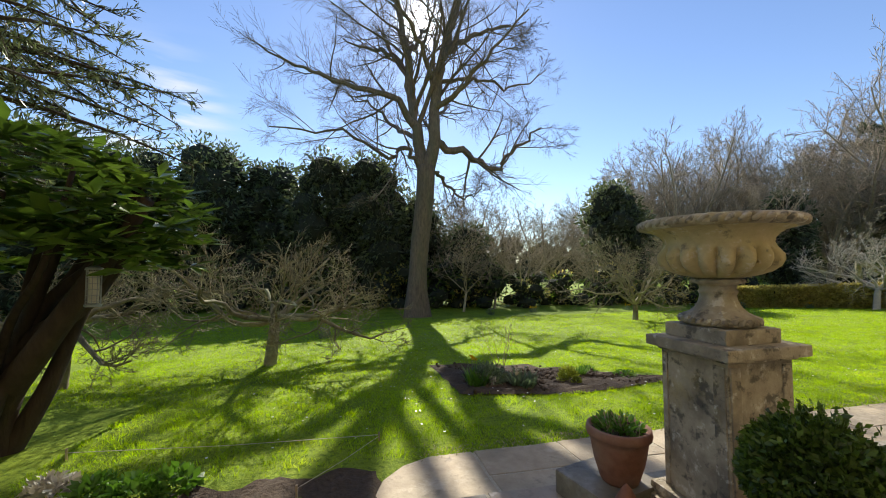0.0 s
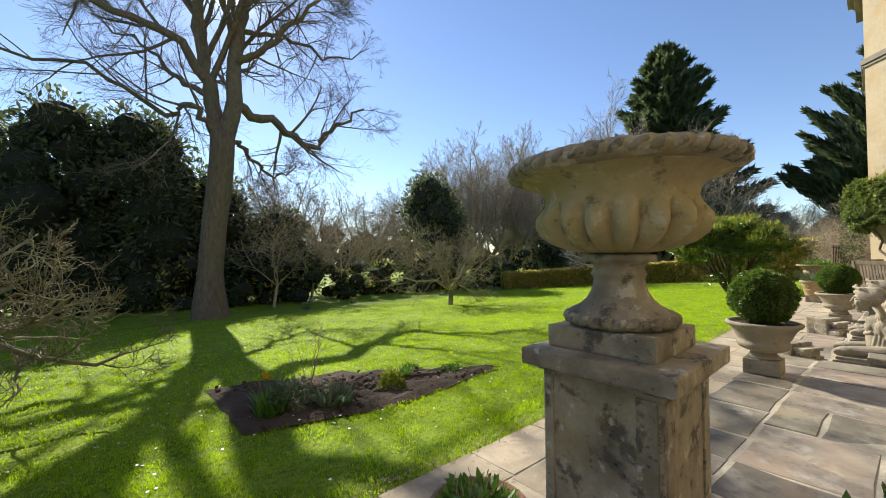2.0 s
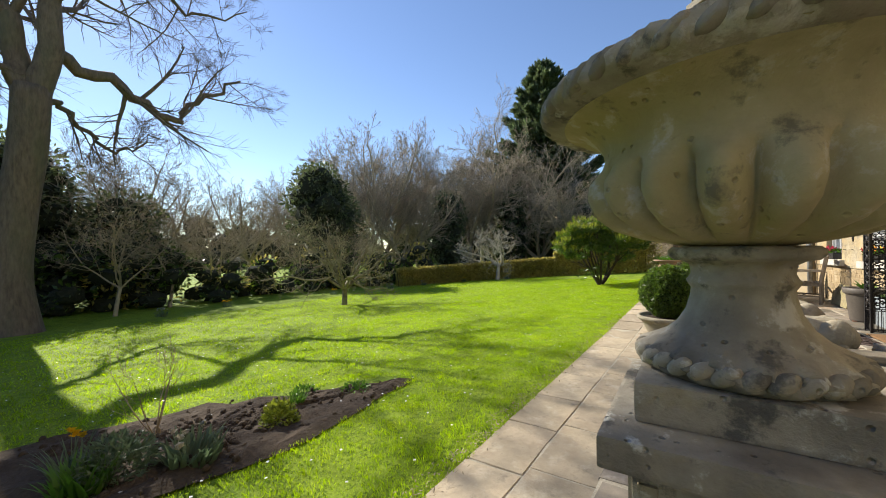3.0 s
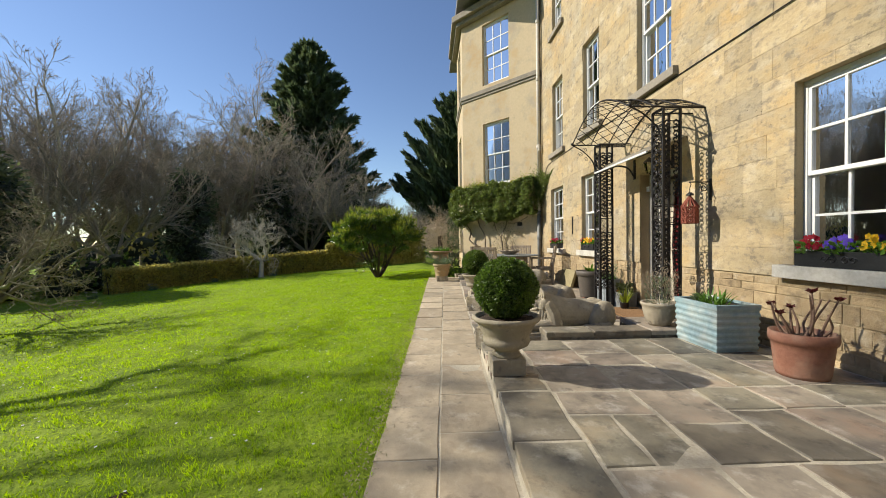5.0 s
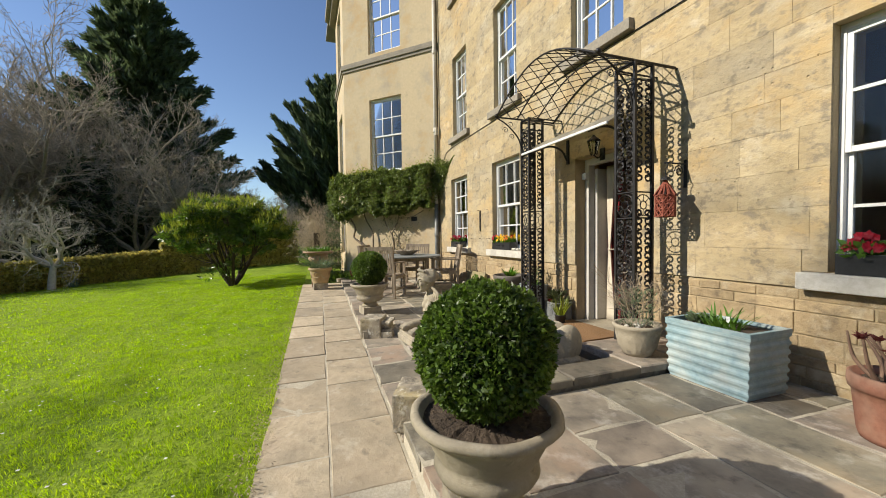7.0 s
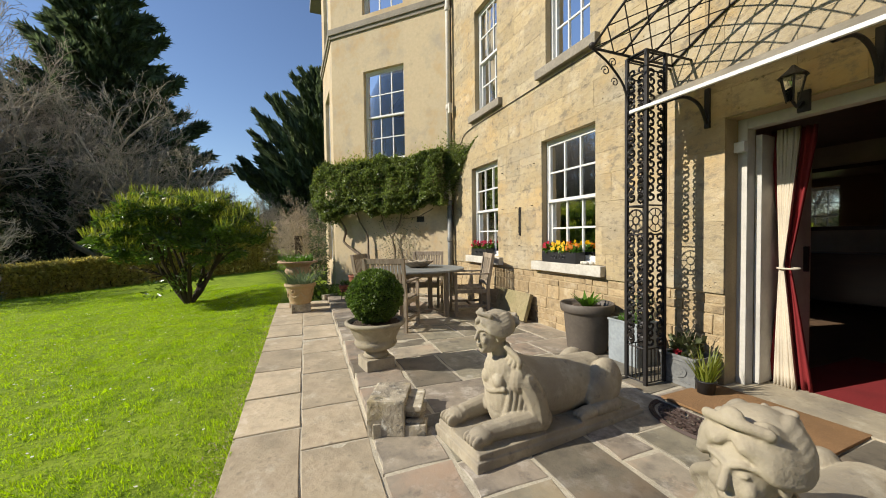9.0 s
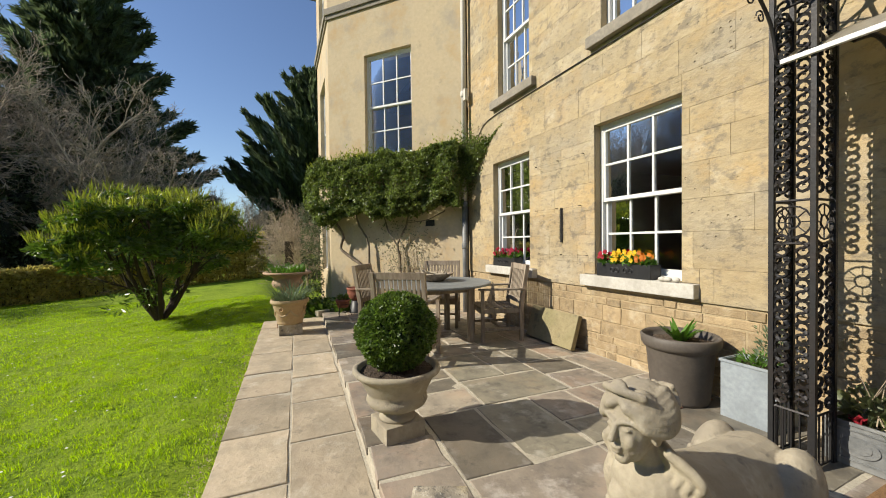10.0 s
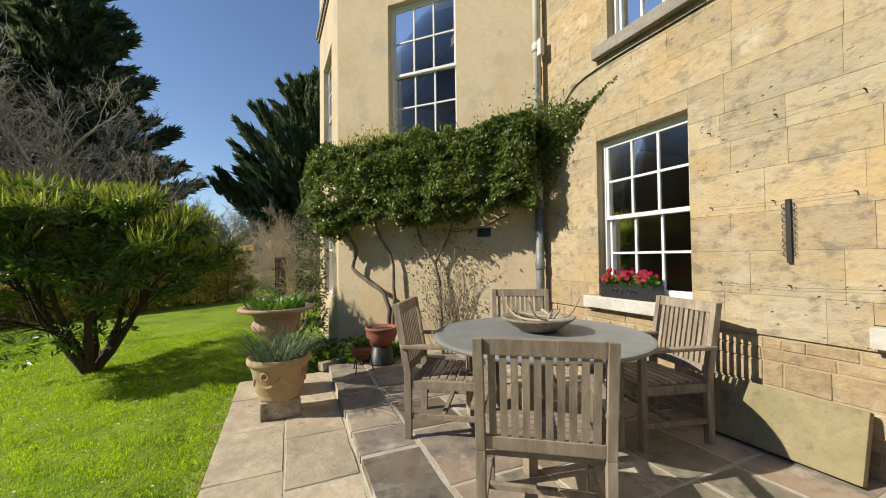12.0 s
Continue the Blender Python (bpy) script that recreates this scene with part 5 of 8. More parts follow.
    for k in range(5):
        limb([(0.03 * math.cos(k * 1.256), 0.252, 0.765 + 0.03 * math.sin(k * 1.256)), (0.05 * math.cos(k * 1.256 + 0.9), 0.262, 0.765 + 0.045 * math.sin(k * 1.256 + 0.9))], 0.014, 0.010, 3, 8)
    limb([(-0.060, 0.45, 0.815), (0.0, 0.482, 0.828), (0.060, 0.45, 0.815)], 0.013, 0.013, 6, 8)
    ball((0, 0.468, 0.836), (0.026, 0.016, 0.020), 10)
    head[0] = False
    # tail laid along the haunch
    limb([(0.04, -0.60, 0.22), (0.17, -0.60, 0.15), (0.26, -0.50, 0.14), (0.245, -0.36, 0.24), (0.20, -0.30, 0.34)], 0.024, 0.017, 8, 8)
    me = bpy.data.meshes.new("sphinx_statue")
    me.from_pydata(V, [], F)
    me.materials.append(M_statue)
    return me


def sphinx(at, rz, label, me):
    ob = new("sphinx_statue", me)
    ob.matrix_basis = pose(*at, 0, 0, rz)
    md = ob.modifiers.new("weld", "REMESH")
    md.mode, md.voxel_size, md.use_smooth_shade = "VOXEL", 0.0046, True
    sm = ob.modifiers.new("soften", "SMOOTH")
    sm.factor, sm.iterations = 0.5, 5
    return tagged(ob, label, "statue", "pair of sphinxes")


SPHINX = sphinx_mesh()
sphinx((8.12, 0.47, LANDING_Z), 5, "reclining pale stone sphinx statue on plinth by the door", SPHINX)
sphinx((6.63, 0.54, LANDING_Z), 4, "reclining pale stone sphinx statue at the landing edge", SPHINX)


# carved blocks beside the sphinxes
def carved_block(at, rz, label):
    t = thing("carved_block", at, rz, label, "stone block", "carved blocks")
    bm = boxed(-0.17, 0.17, -0.10, 0.15, -0.03, 0.21, 0.015)
    part("block", bm, M_urnstone, t, smooth=False)
    bm = boxed(-0.16, 0.16, -0.24, -0.10, -0.03, 0.05, 0.01)
    box(bm, -0.14, 0.14, -0.22, -0.10, 0.05, 0.08, 0.012)
    box(bm, -0.12, 0.12, -0.20, -0.10, 0.08, 0.135, 0.025)
    box(bm, -0.15, 0.15, -0.21, -0.10, 0.135, 0.17, 0.01)
    part("moulding", bm, M_urnstone, t, "carved scroll moulding")


carved_block((8.55, 1.40, LANDING_Z + 0.03), -25, "broken carved stone moulding block at terrace edge")
carved_block((6.22, 1.52, LANDING_Z + 0.03), -25, "low carved stone block beside the box ball urn")


# ---- teak table and chairs ----
def teak_chair():
    c = thing("teak_armchair", (0, 0, 0), label="silvered slatted teak garden armchair at round table", category="chair", group="chairs round the table")
    w, dp = 0.265, 0.25
    for s in (-1, 1):
        bm = bmesh.new()
        box(bm, s * w - 0.021, s * w + 0.021, -dp - 0.025, -dp + 0.025, 0, 0.46, 0.004)
        vs = box(bm, s * w - 0.021, s * w + 0.021, -dp - 0.025, -dp + 0.025, 0.46, 0.955, 0.004)
        for v in vs:
            v.co.y -= (v.co.z - 0.46) * 0.17
        part("leg", bm, M_teak, c)
        part("leg", boxed(s * w - 0.021, s * w + 0.021, dp - 0.021, dp + 0.021, 0, 0.64, 0.004), M_teak, c)
        bm = boxed(s * (w + 0.006) - 0.032, s * (w + 0.006) + 0.032, -dp - 0.05, dp + 0.05, 0.64, 0.664, 0.006)
        part("armrest", bm, M_teak, c)
        bm = boxed(s * w - 0.012, s * w + 0.012, -dp + 0.025, dp - 0.021, 0.14, 0.175, 0.003)
        box(bm, s * w - 0.014, s * w + 0.014, -dp + 0.025, dp - 0.021, 0.355, 0.41, 0.003)
        part("side_rail", bm, M_teak, c)
    part("front_rail", boxed(-w + 0.021, w - 0.021, dp - 0.014, dp + 0.014, 0.345, 0.41, 0.003), M_teak, c)
    part("stretcher", boxed(-w + 0.012, w - 0.012, -0.015, 0.015, 0.145, 0.172, 0.003), M_teak, c)
    for i in range(8):
        y = -dp + 0.04 + i * 0.062
        part("seat_slat", boxed(-w + 0.014, w - 0.014, y, y + 0.05, 0.412, 0.43, 0.003), M_teak, c)

    def back_y(z):
        return -dp - (z - 0.46) * 0.17
    for z0, z1 in ((0.885, 0.955), (0.465, 0.525)):
        bm = boxed(-w + 0.021, w - 0.021, -0.014, 0.014, z0, z1, 0.004)
        for v in bm.verts:
            v.co.y += back_y(v.co.z)
        part("back_rail", bm, M_teak, c)
    for i in range(10):
        x = -w + 0.055 + i * (2 * w - 0.11) / 9
        bm = boxed(x - 0.015, x + 0.015, -0.007, 0.007, 0.525, 0.885)
        for v in bm.verts:
            v.co.y += back_y(v.co.z)
        part("back_slat", bm, M_teak, c)
    return c


TABLE = (11.72, 0.19)
chair = teak_chair()


def chair_pose(x, y, dz=0.0, turn=0.0):
    a = math.degrees(math.atan2(TABLE[1] - y, TABLE[0] - x)) - 90 + turn
    return pose(x, y, EAST_Z + dz, 0, 0, a)


chair.matrix_basis = chair_pose(10.99, 0.76, turn=2)
for x, y, tn in ((12.18, 0.70, 8), (11.45, -0.60, 4), (12.45, -0.22, 0)):
    copy_thing(chair, chair_pose(x, y, turn=tn))


def round_table():
    t = thing("round_table", (*TABLE, EAST_Z), label="round grey-topped wooden garden table on flagstones", category="table")
    prof = [(0.0, 0.705), (0.73, 0.705), (0.752, 0.71), (0.757, 0.722), (0.754, 0.735), (0.737, 0.74), (0.0, 0.74)]
    part("tabletop", lathe(prof, 72), mat("grey_painted_tabletop", (0.225, 0.235, 0.225), (0.17, 0.18, 0.175), 0.55, 20, 5, 0.15, stain_col=(0.14, 0.14, 0.13)), t, "smooth grey tabletop")
    for sx in (-1, 1):
        for sy in (-1, 1):
            part("leg", boxed(sx * 0.36 - 0.032, sx * 0.36 + 0.032, sy * 0.36 - 0.032, sy * 0.36 + 0.032, 0, 0.705, 0.006), M_teak, t)
    bm = boxed(-0.33, 0.33, 0.345, 0.375, 0.62, 0.704, 0.004)
    box(bm, -0.33, 0.33, -0.375, -0.345, 0.62, 0.704, 0.004)
    box(bm, 0.345, 0.375, -0.33, 0.33, 0.62, 0.704, 0.004)
    box(bm, -0.375, -0.345, -0.33, 0.33, 0.62, 0.704, 0.004)
    part("apron", bm, M_teak, t)
    b = thing("bowl", (11.78, 0.15, EAST_Z + 0.74), label="shallow weathered bowl on the garden table", category="bowl")
    part("bowl_body", lathe([(0.0, 0.0), (0.12, 0.0), (0.15, 0.02), (0.25, 0.085), (0.27, 0.105), (0.258, 0.107), (0.22, 0.085), (0.12, 0.03), (0.0, 0.022)], 48), M_teak, b, smooth=True)
    for k, (az, r0) in enumerate(((20, 0.1), (140, 0.08), (200, 0.12))):
        a = thing("antler", (11.78, 0.15, EAST_Z + 0.835), az, "pale shed antler lying across the bowl", "antler", "antlers in the bowl")
        pts = spline([(-0.28, 0.03, 0.02), (-0.10, 0.09, 0.0), (0.10, 0.08, 0.0), (0.26, 0.0, 0.05), (0.36, -0.05, 0.18)], 5)
        tube("beam", pts, [0.014 - 0.011 * i / (len(pts) - 1) for i in range(len(pts))], M_statue, a, 7)
        tube("tine", [(0.08, 0.06, -0.02), (0.12, 0.10, 0.05), (0.13, 0.11, 0.11)], [0.009, 0.006, 0.002], M_statue, a, 6)


round_table()


# ---- wrought-iron porch ----
def scroll(cx, cz, r, turns=1.25, flip=1, n=12, start=0.0):
    out = []
    for i in range(n + 1):
        t = i / n
        a = start + flip * turns * 2 * math.pi * t
        q = r * (1 - 0.75 * t)
        out.append((cx + q * math.cos(a), 0.0, cz + q * math.sin(a)))
    return out


def iron_panel(parent, m, width, height):
    """A narrow upright panel of paired scrolls between two bars, lying in its own xz plane."""
    V, F = [], []
    for x in (0.0, width):
        tube_data([Vector((x, 0, 0)), Vector((x, 0, height))], [0.011, 0.011], 4, V, F)
    for z in (0.02, 0.30, height * 0.5 - 0.12, height * 0.5 + 0.12, height - 0.16, height - 0.02):
        tube_data([Vector((0, 0, z)), Vector((width, 0, z))], [0.007, 0.007], 4, V, F)
    for i in range(5):
        x = width * (i + 0.5) / 5
        tube_data([Vector((x, 0, 0.02)), Vector((x, 0, 0.30))], [0.005, 0.005], 4, V, F)
    z, r = 0.36, width * 0.23
    while z < height - 0.2:
        if abs(z - height * 0.5) > 0.14:
            for s, fl in ((0.27, 1), (0.73, -1)):
                tube_data([Vector(p) for p in scroll(width * s, z, r, 1.2, fl, 10, math.pi / 2)], [0.0105] * 11, 3, V, F)
                tube_data([Vector(p) for p in scroll(width * s, z + r * 1.35, r, 1.2, -fl, 10, -math.pi / 2)], [0.0105] * 11, 3, V, F)
        z += r * 2.75
    c = Vector((width / 2, 0, height * 0.5))
    for rr in (width * 0.46, width * 0.18):
        ring = [c + Vector((rr * math.cos(a), 0, rr * math.sin(a))) for a in np.linspace(0, 2 * math.pi, 17)]
        tube_data(ring, [0.006] * 17, 3, V, F)
    for k in range(8):
        a = math.pi * k / 4
        tube_data([c + Vector((math.cos(a), 0, math.sin(a))) * width * 0.18, c + Vector((math.cos(a), 0, math.sin(a))) * width * 0.46], [0.004] * 2, 3, V, F)
    return mesh_ob("lattice_panel", V, F, M_iron, parent, m=m)


def porch():
    p = thing("iron_porch", (0, 0, STEP_Z), label="black wrought-iron scrollwork porch with arched canopy over door", category="porch")
    top = 2.60
    xr0, xr1, xl0, xl1 = 6.50, 6.72, 8.23, 8.42
    yf, yb = -0.64, -0.85
    for x0, x1 in ((xr0, xr1), (xl0, xl1)):
        lo = 0.0 if x0 < 7 else landing_z(yf) - STEP_Z
        iron_panel(p, pose(x0, yf, lo), x1 - x0, top - lo)
        iron_panel(p, pose(x0, yb, lo, 0, 0, 90), yf - yb, top - lo)
        iron_panel(p, pose(x1, yb, lo, 0, 0, 90), yf - yb, top - lo)
        for x in (x0, x1):
            for y in (yf, yb):
                part("post", boxed(x - 0.013, x + 0.013, y - 0.013, y + 0.013, 0.0 if x < 7 else landing_z(yf) - STEP_Z, top, 0.002), M_iron, p)
        V, F = [], []
        for y in (yf, yb):
            tube_data([Vector((x0, y, top)), Vector((x1, y, top))], [0.012] * 2, 4, V, F)
        for x in (x0, x1):
            tube_data([Vector((x, yf, top)), Vector((x, WALL_Y, top))], [0.012] * 2, 4, V, F)
        mesh_ob("top_rail", V, F, M_iron, p)
    # arched canopy of crossed bars
    xa, xb, yo = xr0 + 0.02, xl1 - 0.02, -0.24
    z0, rise = top + 0.02, 0.36

    def arc(t, y):
        return Vector((xa + (xb - xa) * t, y, z0 + rise * math.sin(math.pi * t)))
    for y in (yo, -0.56, -0.86, WALL_Y + 0.01):
        pts = [arc(t, y) for t in np.linspace(0, 1, 17)]
        tube("arch_rib", pts, 0.010, M_iron, p, 5)
    V, F = [], []
    n = 12
    for i in range(-4, n + 1):
        for s in (1, -1):
            seg = []
            for j in range(9):
                q = j / 8
                t = (i + (q if s > 0 else 1 - q) * 4) / n
                if 0 <= t <= 1:
                    seg.append(arc(t, yo + (WALL_Y - yo) * q))
            if len(seg) > 1:
                tube_data(seg, [0.006] * len(seg), 3, V, F)
    mesh_ob("canopy_lattice", V, F, M_iron, p)
    for x in (xa, xb):
        tube("eave_rail", [(x, yo, z0), (x, WALL_Y, z0)], 0.012, M_iron, p, 5)
        bm = bmesh.new()
        bmesh.ops.create_icosphere(bm, subdivisions=2, radius=0.026, matrix=Matrix.Translation((x, yo, z0 + 0.02)))
        part("finial", bm, M_iron, p, smooth=True)
        tube("bracket", spline([(x, yo, z0), (x, yo - 0.18, z0 - 0.10), (x, yf + 0.06, z0 - 0.26), (x, yf, z0 - 0.45)], 5), 0.010, M_iron, p, 5)
        V, F = [], []
        for cy, cz, r in ((yo - 0.14, z0 - 0.16, 0.045), (yo - 0.22, z0 - 0.08, 0.04), (yo - 0.24, z0 - 0.24, 0.04)):
            tube_data([Vector((x, cy + q[0], q[2])) for q in scroll(0, cz, r, 1.3)], [0.005] * 13, 3, V, F)
        mesh_ob("bracket_scroll", V, F, M_iron, p)


porch()


def door_awning():
    a = thing("door_awning", (0, 0, STEP_Z), label="small curved clear door awning with white front edge on brackets", category="awning")
    x0, x1 = 6.82, 8.36
    V, F = [], []
    n = 8
    for i in range(n + 1):
        t = i / n
        for x in (x0, x1):
            V.append((x, WALL_Y + 0.01 + 0.53 * t, 2.36 - 0.22 * t * t))
    for i in range(n):
        F.append((2 * i, 2 * i + 1, 2 * i + 3, 2 * i + 2))
    sheet = mesh_ob("sheet", V, F, mat("cloudy_plastic_sheet", (0.55, 0.52, 0.45), (0.45, 0.42, 0.36), 0.35, 20, 3, 0.05, translucent=0.6), a, "cloudy translucent plastic sheet", True)
    sheet.modifiers.new("thick", "SOLIDIFY").thickness = 0.005
    part("front_edge", boxed(x0 - 0.01, x1 + 0.01, WALL_Y + 0.53, WALL_Y + 0.555, 2.125, 2.152, 0.005), M_white, a, "white metal edge strip")
    for x in (x0 + 0.28, x1 - 0.28):
        tube("bracket", spline([(x, WALL_Y + 0.52, 2.13), (x, WALL_Y + 0.3, 2.20), (x, WALL_Y + 0.12, 2.16), (x, WALL_Y + 0.02, 2.02)], 5), 0.014, M_iron, a, 6)
        part("bracket_plate", boxed(x - 0.02, x + 0.02, WALL_Y - 0.002, WALL_Y + 0.025, 1.98, 2.30, 0.004), M_iron, a)


door_awning()


def wall_lantern():
    t = thing("wall_lantern", (7.45, WALL_Y, 2.17), label="small black iron lantern on wall above door", category="lamp")
    part("back_plate", boxed(-0.035, 0.035, 0.0, 0.02, -0.08, 0.06, 0.004), M_iron, t)
    tube("arm", spline([(0, 0.02, -0.02), (0, 0.08, -0.06), (0, 0.14, -0.03)], 4), 0.009, M_iron, t, 6)
    V, F = [], []
    for k in range(6):
        a = math.pi * k / 3
        tube_data([Vector((0.035 * math.cos(a), 0.14 + 0.035 * math.sin(a), -0.03)), Vector((0.07 * math.cos(a), 0.14 + 0.07 * math.sin(a), 0.13))], [0.005] * 2, 4, V, F)
    mesh_ob("cage", V, F, M_iron, t)
    part("glass", lathe([(0.028, -0.025), (0.062, 0.125)], 6), M_glass, t).matrix_basis = pose(0, 0.14, 0)
    part("cap", lathe([(0.08, 0.13), (0.075, 0.14), (0.03, 0.18), (0.01, 0.205)], 12), M_iron, t).matrix_basis = pose(0, 0.14, 0)


wall_lantern()


def hanging_lantern():
    t = thing("hanging_lantern", (6.40, -0.90, 1.36), label="rust-red pierced metal lantern hanging from wall bracket", category="lantern")
    rust = mat("rust_red_metal", (0.30, 0.085, 0.05), (0.20, 0.05, 0.03), 0.8, 40, 6, 0.3)
    V, F = [], []
    k, r = 6, 0.085
    for i in range(k):
        a0, a1 = 2 * math.pi * i / k, 2 * math.pi * (i + 1) / k
        p0, p1 = Vector((r * math.cos(a0), r * math.sin(a0), 0)), Vector((r * math.cos(a1), r * math.sin(a1), 0))
        up = Vector((0, 0, 1))
        tube_data([p0, p0 + up * 0.19], [0.008] * 2, 4, V, F)
        for z in (0.0, 0.065, 0.13, 0.19):
            tube_data([p0 + up * z, p1 + up * z], [0.008] * 2, 4, V, F)
        for z in (0.0, 0.065, 0.13):
            for u0, u1 in ((0.0, 0.5), (0.5, 1.0)):
                tube_data([p0.lerp(p1, u0) + up * z, p0.lerp(p1, u1) + up * (z + 0.06)], [0.009] * 2, 4, V, F)
                tube_data([p0.lerp(p1, u1) + up * z, p0.lerp(p1, u0) + up * (z + 0.06)], [0.009] * 2, 4, V, F)
        tube_data([p0 * 1.15 + up * 0.19, Vector((0, 0, 0.33))], [0.008, 0.01], 4, V, F)
        tube_data([p0.lerp(p1, 0.5) * 1.1 + up * 0.19, Vector((0, 0, 0.33))], [0.016, 0.01], 4, V, F)
    mesh_ob("pierced_body", V, F, rust, t)
    part("cap", lathe([(0.045, 0.33), (0.04, 0.35), (0.01, 0.37)], 10), M_iron, t)
    tube("hook", spline([(0, 0, 0.36), (0.0, 0, 0.42), (-0.02, 0, 0.46), (0, 0, 0.49)], 4), 0.005, M_iron, t, 5)
    b = thing("lantern_bracket", (6.40, WALL_Y, 1.85), label="black scrolled iron wall bracket above lantern", category="bracket")
    part("plate", boxed(-0.015, 0.015, 0.0, 0.012, -0.22, 0.04), M_iron, b)
    tube("arm", [(0, 0, 0.0), (0, 0.27, 0.0)], 0.008, M_iron, b, 5)
    tube("scroll", [(0, 0.09 + q[0], q[2]) for q in scroll(0, -0.07, 0.06, 1.6)], 0.006, M_iron, b, 5)


hanging_lantern()


# ---- the open garden door ----
def garden_door():
    x0, x1, z0, z1 = 6.95, 7.95, 0.045, 2.19
    d = thing("door_1", (0, 0, 0), label="open grey-white garden door in deep stone doorway", category="door", kind="structure")
    grey = mat("grey_white_paint", (0.52, 0.50, 0.45), (0.46, 0.44, 0.40), 0.5, 30, 4, 0.08)
    yf = WALL_Y - 0.16
    bm = boxed(x0, x0 + 0.07, yf - 0.10, yf, z0, z1, 0.006)
    box(bm, x1 - 0.07, x1, yf - 0.10, yf, z0, z1, 0.006)
    box(bm, x0 + 0.07, x1 - 0.07, yf - 0.10, yf, z1 - 0.08, z1, 0.006)
    part("door_frame", bm, grey, d)
    part("threshold", boxed(x0, x1, yf - 0.30, WALL_Y + 0.03, z0 - 0.14, z0 + 0.022, 0.006), M_statue, d, "pale worn stone threshold")
    leaf = part("door_leaf", boxed(0, 0.045, -0.84, 0, 0.03, 2.02, 0.005), grey, d, "plain grey-white door leaf swung inwards", m=pose(x1 - 0.118, yf - 0.10, z0, 0, 0, 4))
    part("door_handle", boxed(-0.03, 0.0, -0.74, -0.70, 0.90, 1.12, 0.004), M_iron, leaf, "black door handle")
    part("door_pull_box", boxed(x1 - 0.075, x1 + 0.01, yf, yf + 0.05, z1 - 0.26, z1 - 0.18, 0.004), M_white, d, "small white alarm box")
    # curtain gathered to the side
    c = thing("door_curtain", (7.59, yf - 0.28, z0), label="red and cream striped curtain tied back inside the door", category="curtain")
    red = mat("red_fabric", (0.22, 0.018, 0.02), (0.15, 0.01, 0.012), 0.9, 60, 3, 0.2)
    cream = mat("cream_fabric", (0.62, 0.55, 0.44), (0.52, 0.46, 0.36), 0.9, 60, 3, 0.2)
    for k, (mt, off, nm) in enumerate(((red, -0.02, "red_panel"), (cream, 0.035, "cream_panel"))):
        V, F = [], []
        rows, cols = 22, 26
        for j in range(rows):
            t = j / (rows - 1)
            z = 0.02 + 2.03 * t
            pinch = 0.16 + 0.84 * abs(t - 0.48) ** 0.9 / 0.52
            wid = (0.30 if k == 0 else 0.16) * min(1.0, pinch)
            for i in range(cols):
                s = i / (cols - 1) - 0.5
                V.append((0.14 + s * wid + (0.04 * (1 - pinch)), off + 0.028 * math.sin(i * 1.7 + k) * min(1, pinch + 0.3), z))
        for j in range(rows - 1):
            for i in range(cols - 1):
                a = j * cols + i
                F.append((a, a + 1, a + cols + 1, a + cols))
        ob = mesh_ob(nm, V, F, mt, c, smooth=True)
        sd = ob.modifiers.new("thick", "SOLIDIFY")
        sd.thickness = 0.004
    tube("tie_back", [(0.14 + 0.07 * math.cos(a), 0.01 + 0.06 * math.sin(a), 0.96) for a in np.linspace(0, 2 * math.pi, 13)], 0.008, cream, c, 6)
    rug = thing("red_rug", (7.42, -2.3, 0.052), label="red rug just inside the door", category="rug")
    part("rug_body", boxed(-0.46, 0.46, -0.75, 0.72, 0.0, 0.014, 0.004), red, rug)
    tb = thing("sideboard", (9.3, -6.3, 0.05), label="dark brown wooden sideboard against the far wall", category="cabinet")
    wood = mat("dark_polished_wood", (0.06, 0.026, 0.014), (0.04, 0.017, 0.01), 0.35, 10, 2, 0.1, stretch=(0.2, 1, 1))
    part("body", boxed(-0.7, 0.7, -0.25, 0.25, 0.12, 0.9, 0.01), wood, tb)
    for s in (-1, 1):
        part("leg", boxed(s * 0.66 - 0.03, s * 0.66 + 0.03, -0.22, 0.22, 0, 0.12), wood, tb)
    st = thing("wooden_bench", (7.15, -3.4, 0.05), label="low brown wooden bench in the dim room", category="bench")
    part("seat", boxed(-0.4, 0.4, -0.2, 0.2, 0.38, 0.48, 0.01), mat("warm_brown_wood", (0.25, 0.11, 0.05), (0.18, 0.075, 0.035), 0.4, 12, 2, 0.1), st)
    for s in (-1, 1):
        part("leg", boxed(s * 0.35 - 0.03, s * 0.35 + 0.03, -0.18, 0.18, 0, 0.38), wood, st)
    mr = thing("wall_mirror", (9.48, -6.695, 1.84), label="framed mirror on the far wall reflecting the window", category="mirror")
    part("frame", boxed(-0.62, 0.62, 0.0, 0.05, -0.52, 0.58, 0.01), wood, mr)
    gm = mat("mirror_glass", (0.8, 0.8, 0.8), (0.8, 0.8, 0.8), 0.03, 5, 1, 0.0, metal=1.0, stain_amt=0.0)
    part("mirror_plate", boxed(-0.55, 0.55, 0.05, 0.056, -0.45, 0.51), gm, mr)


garden_door()


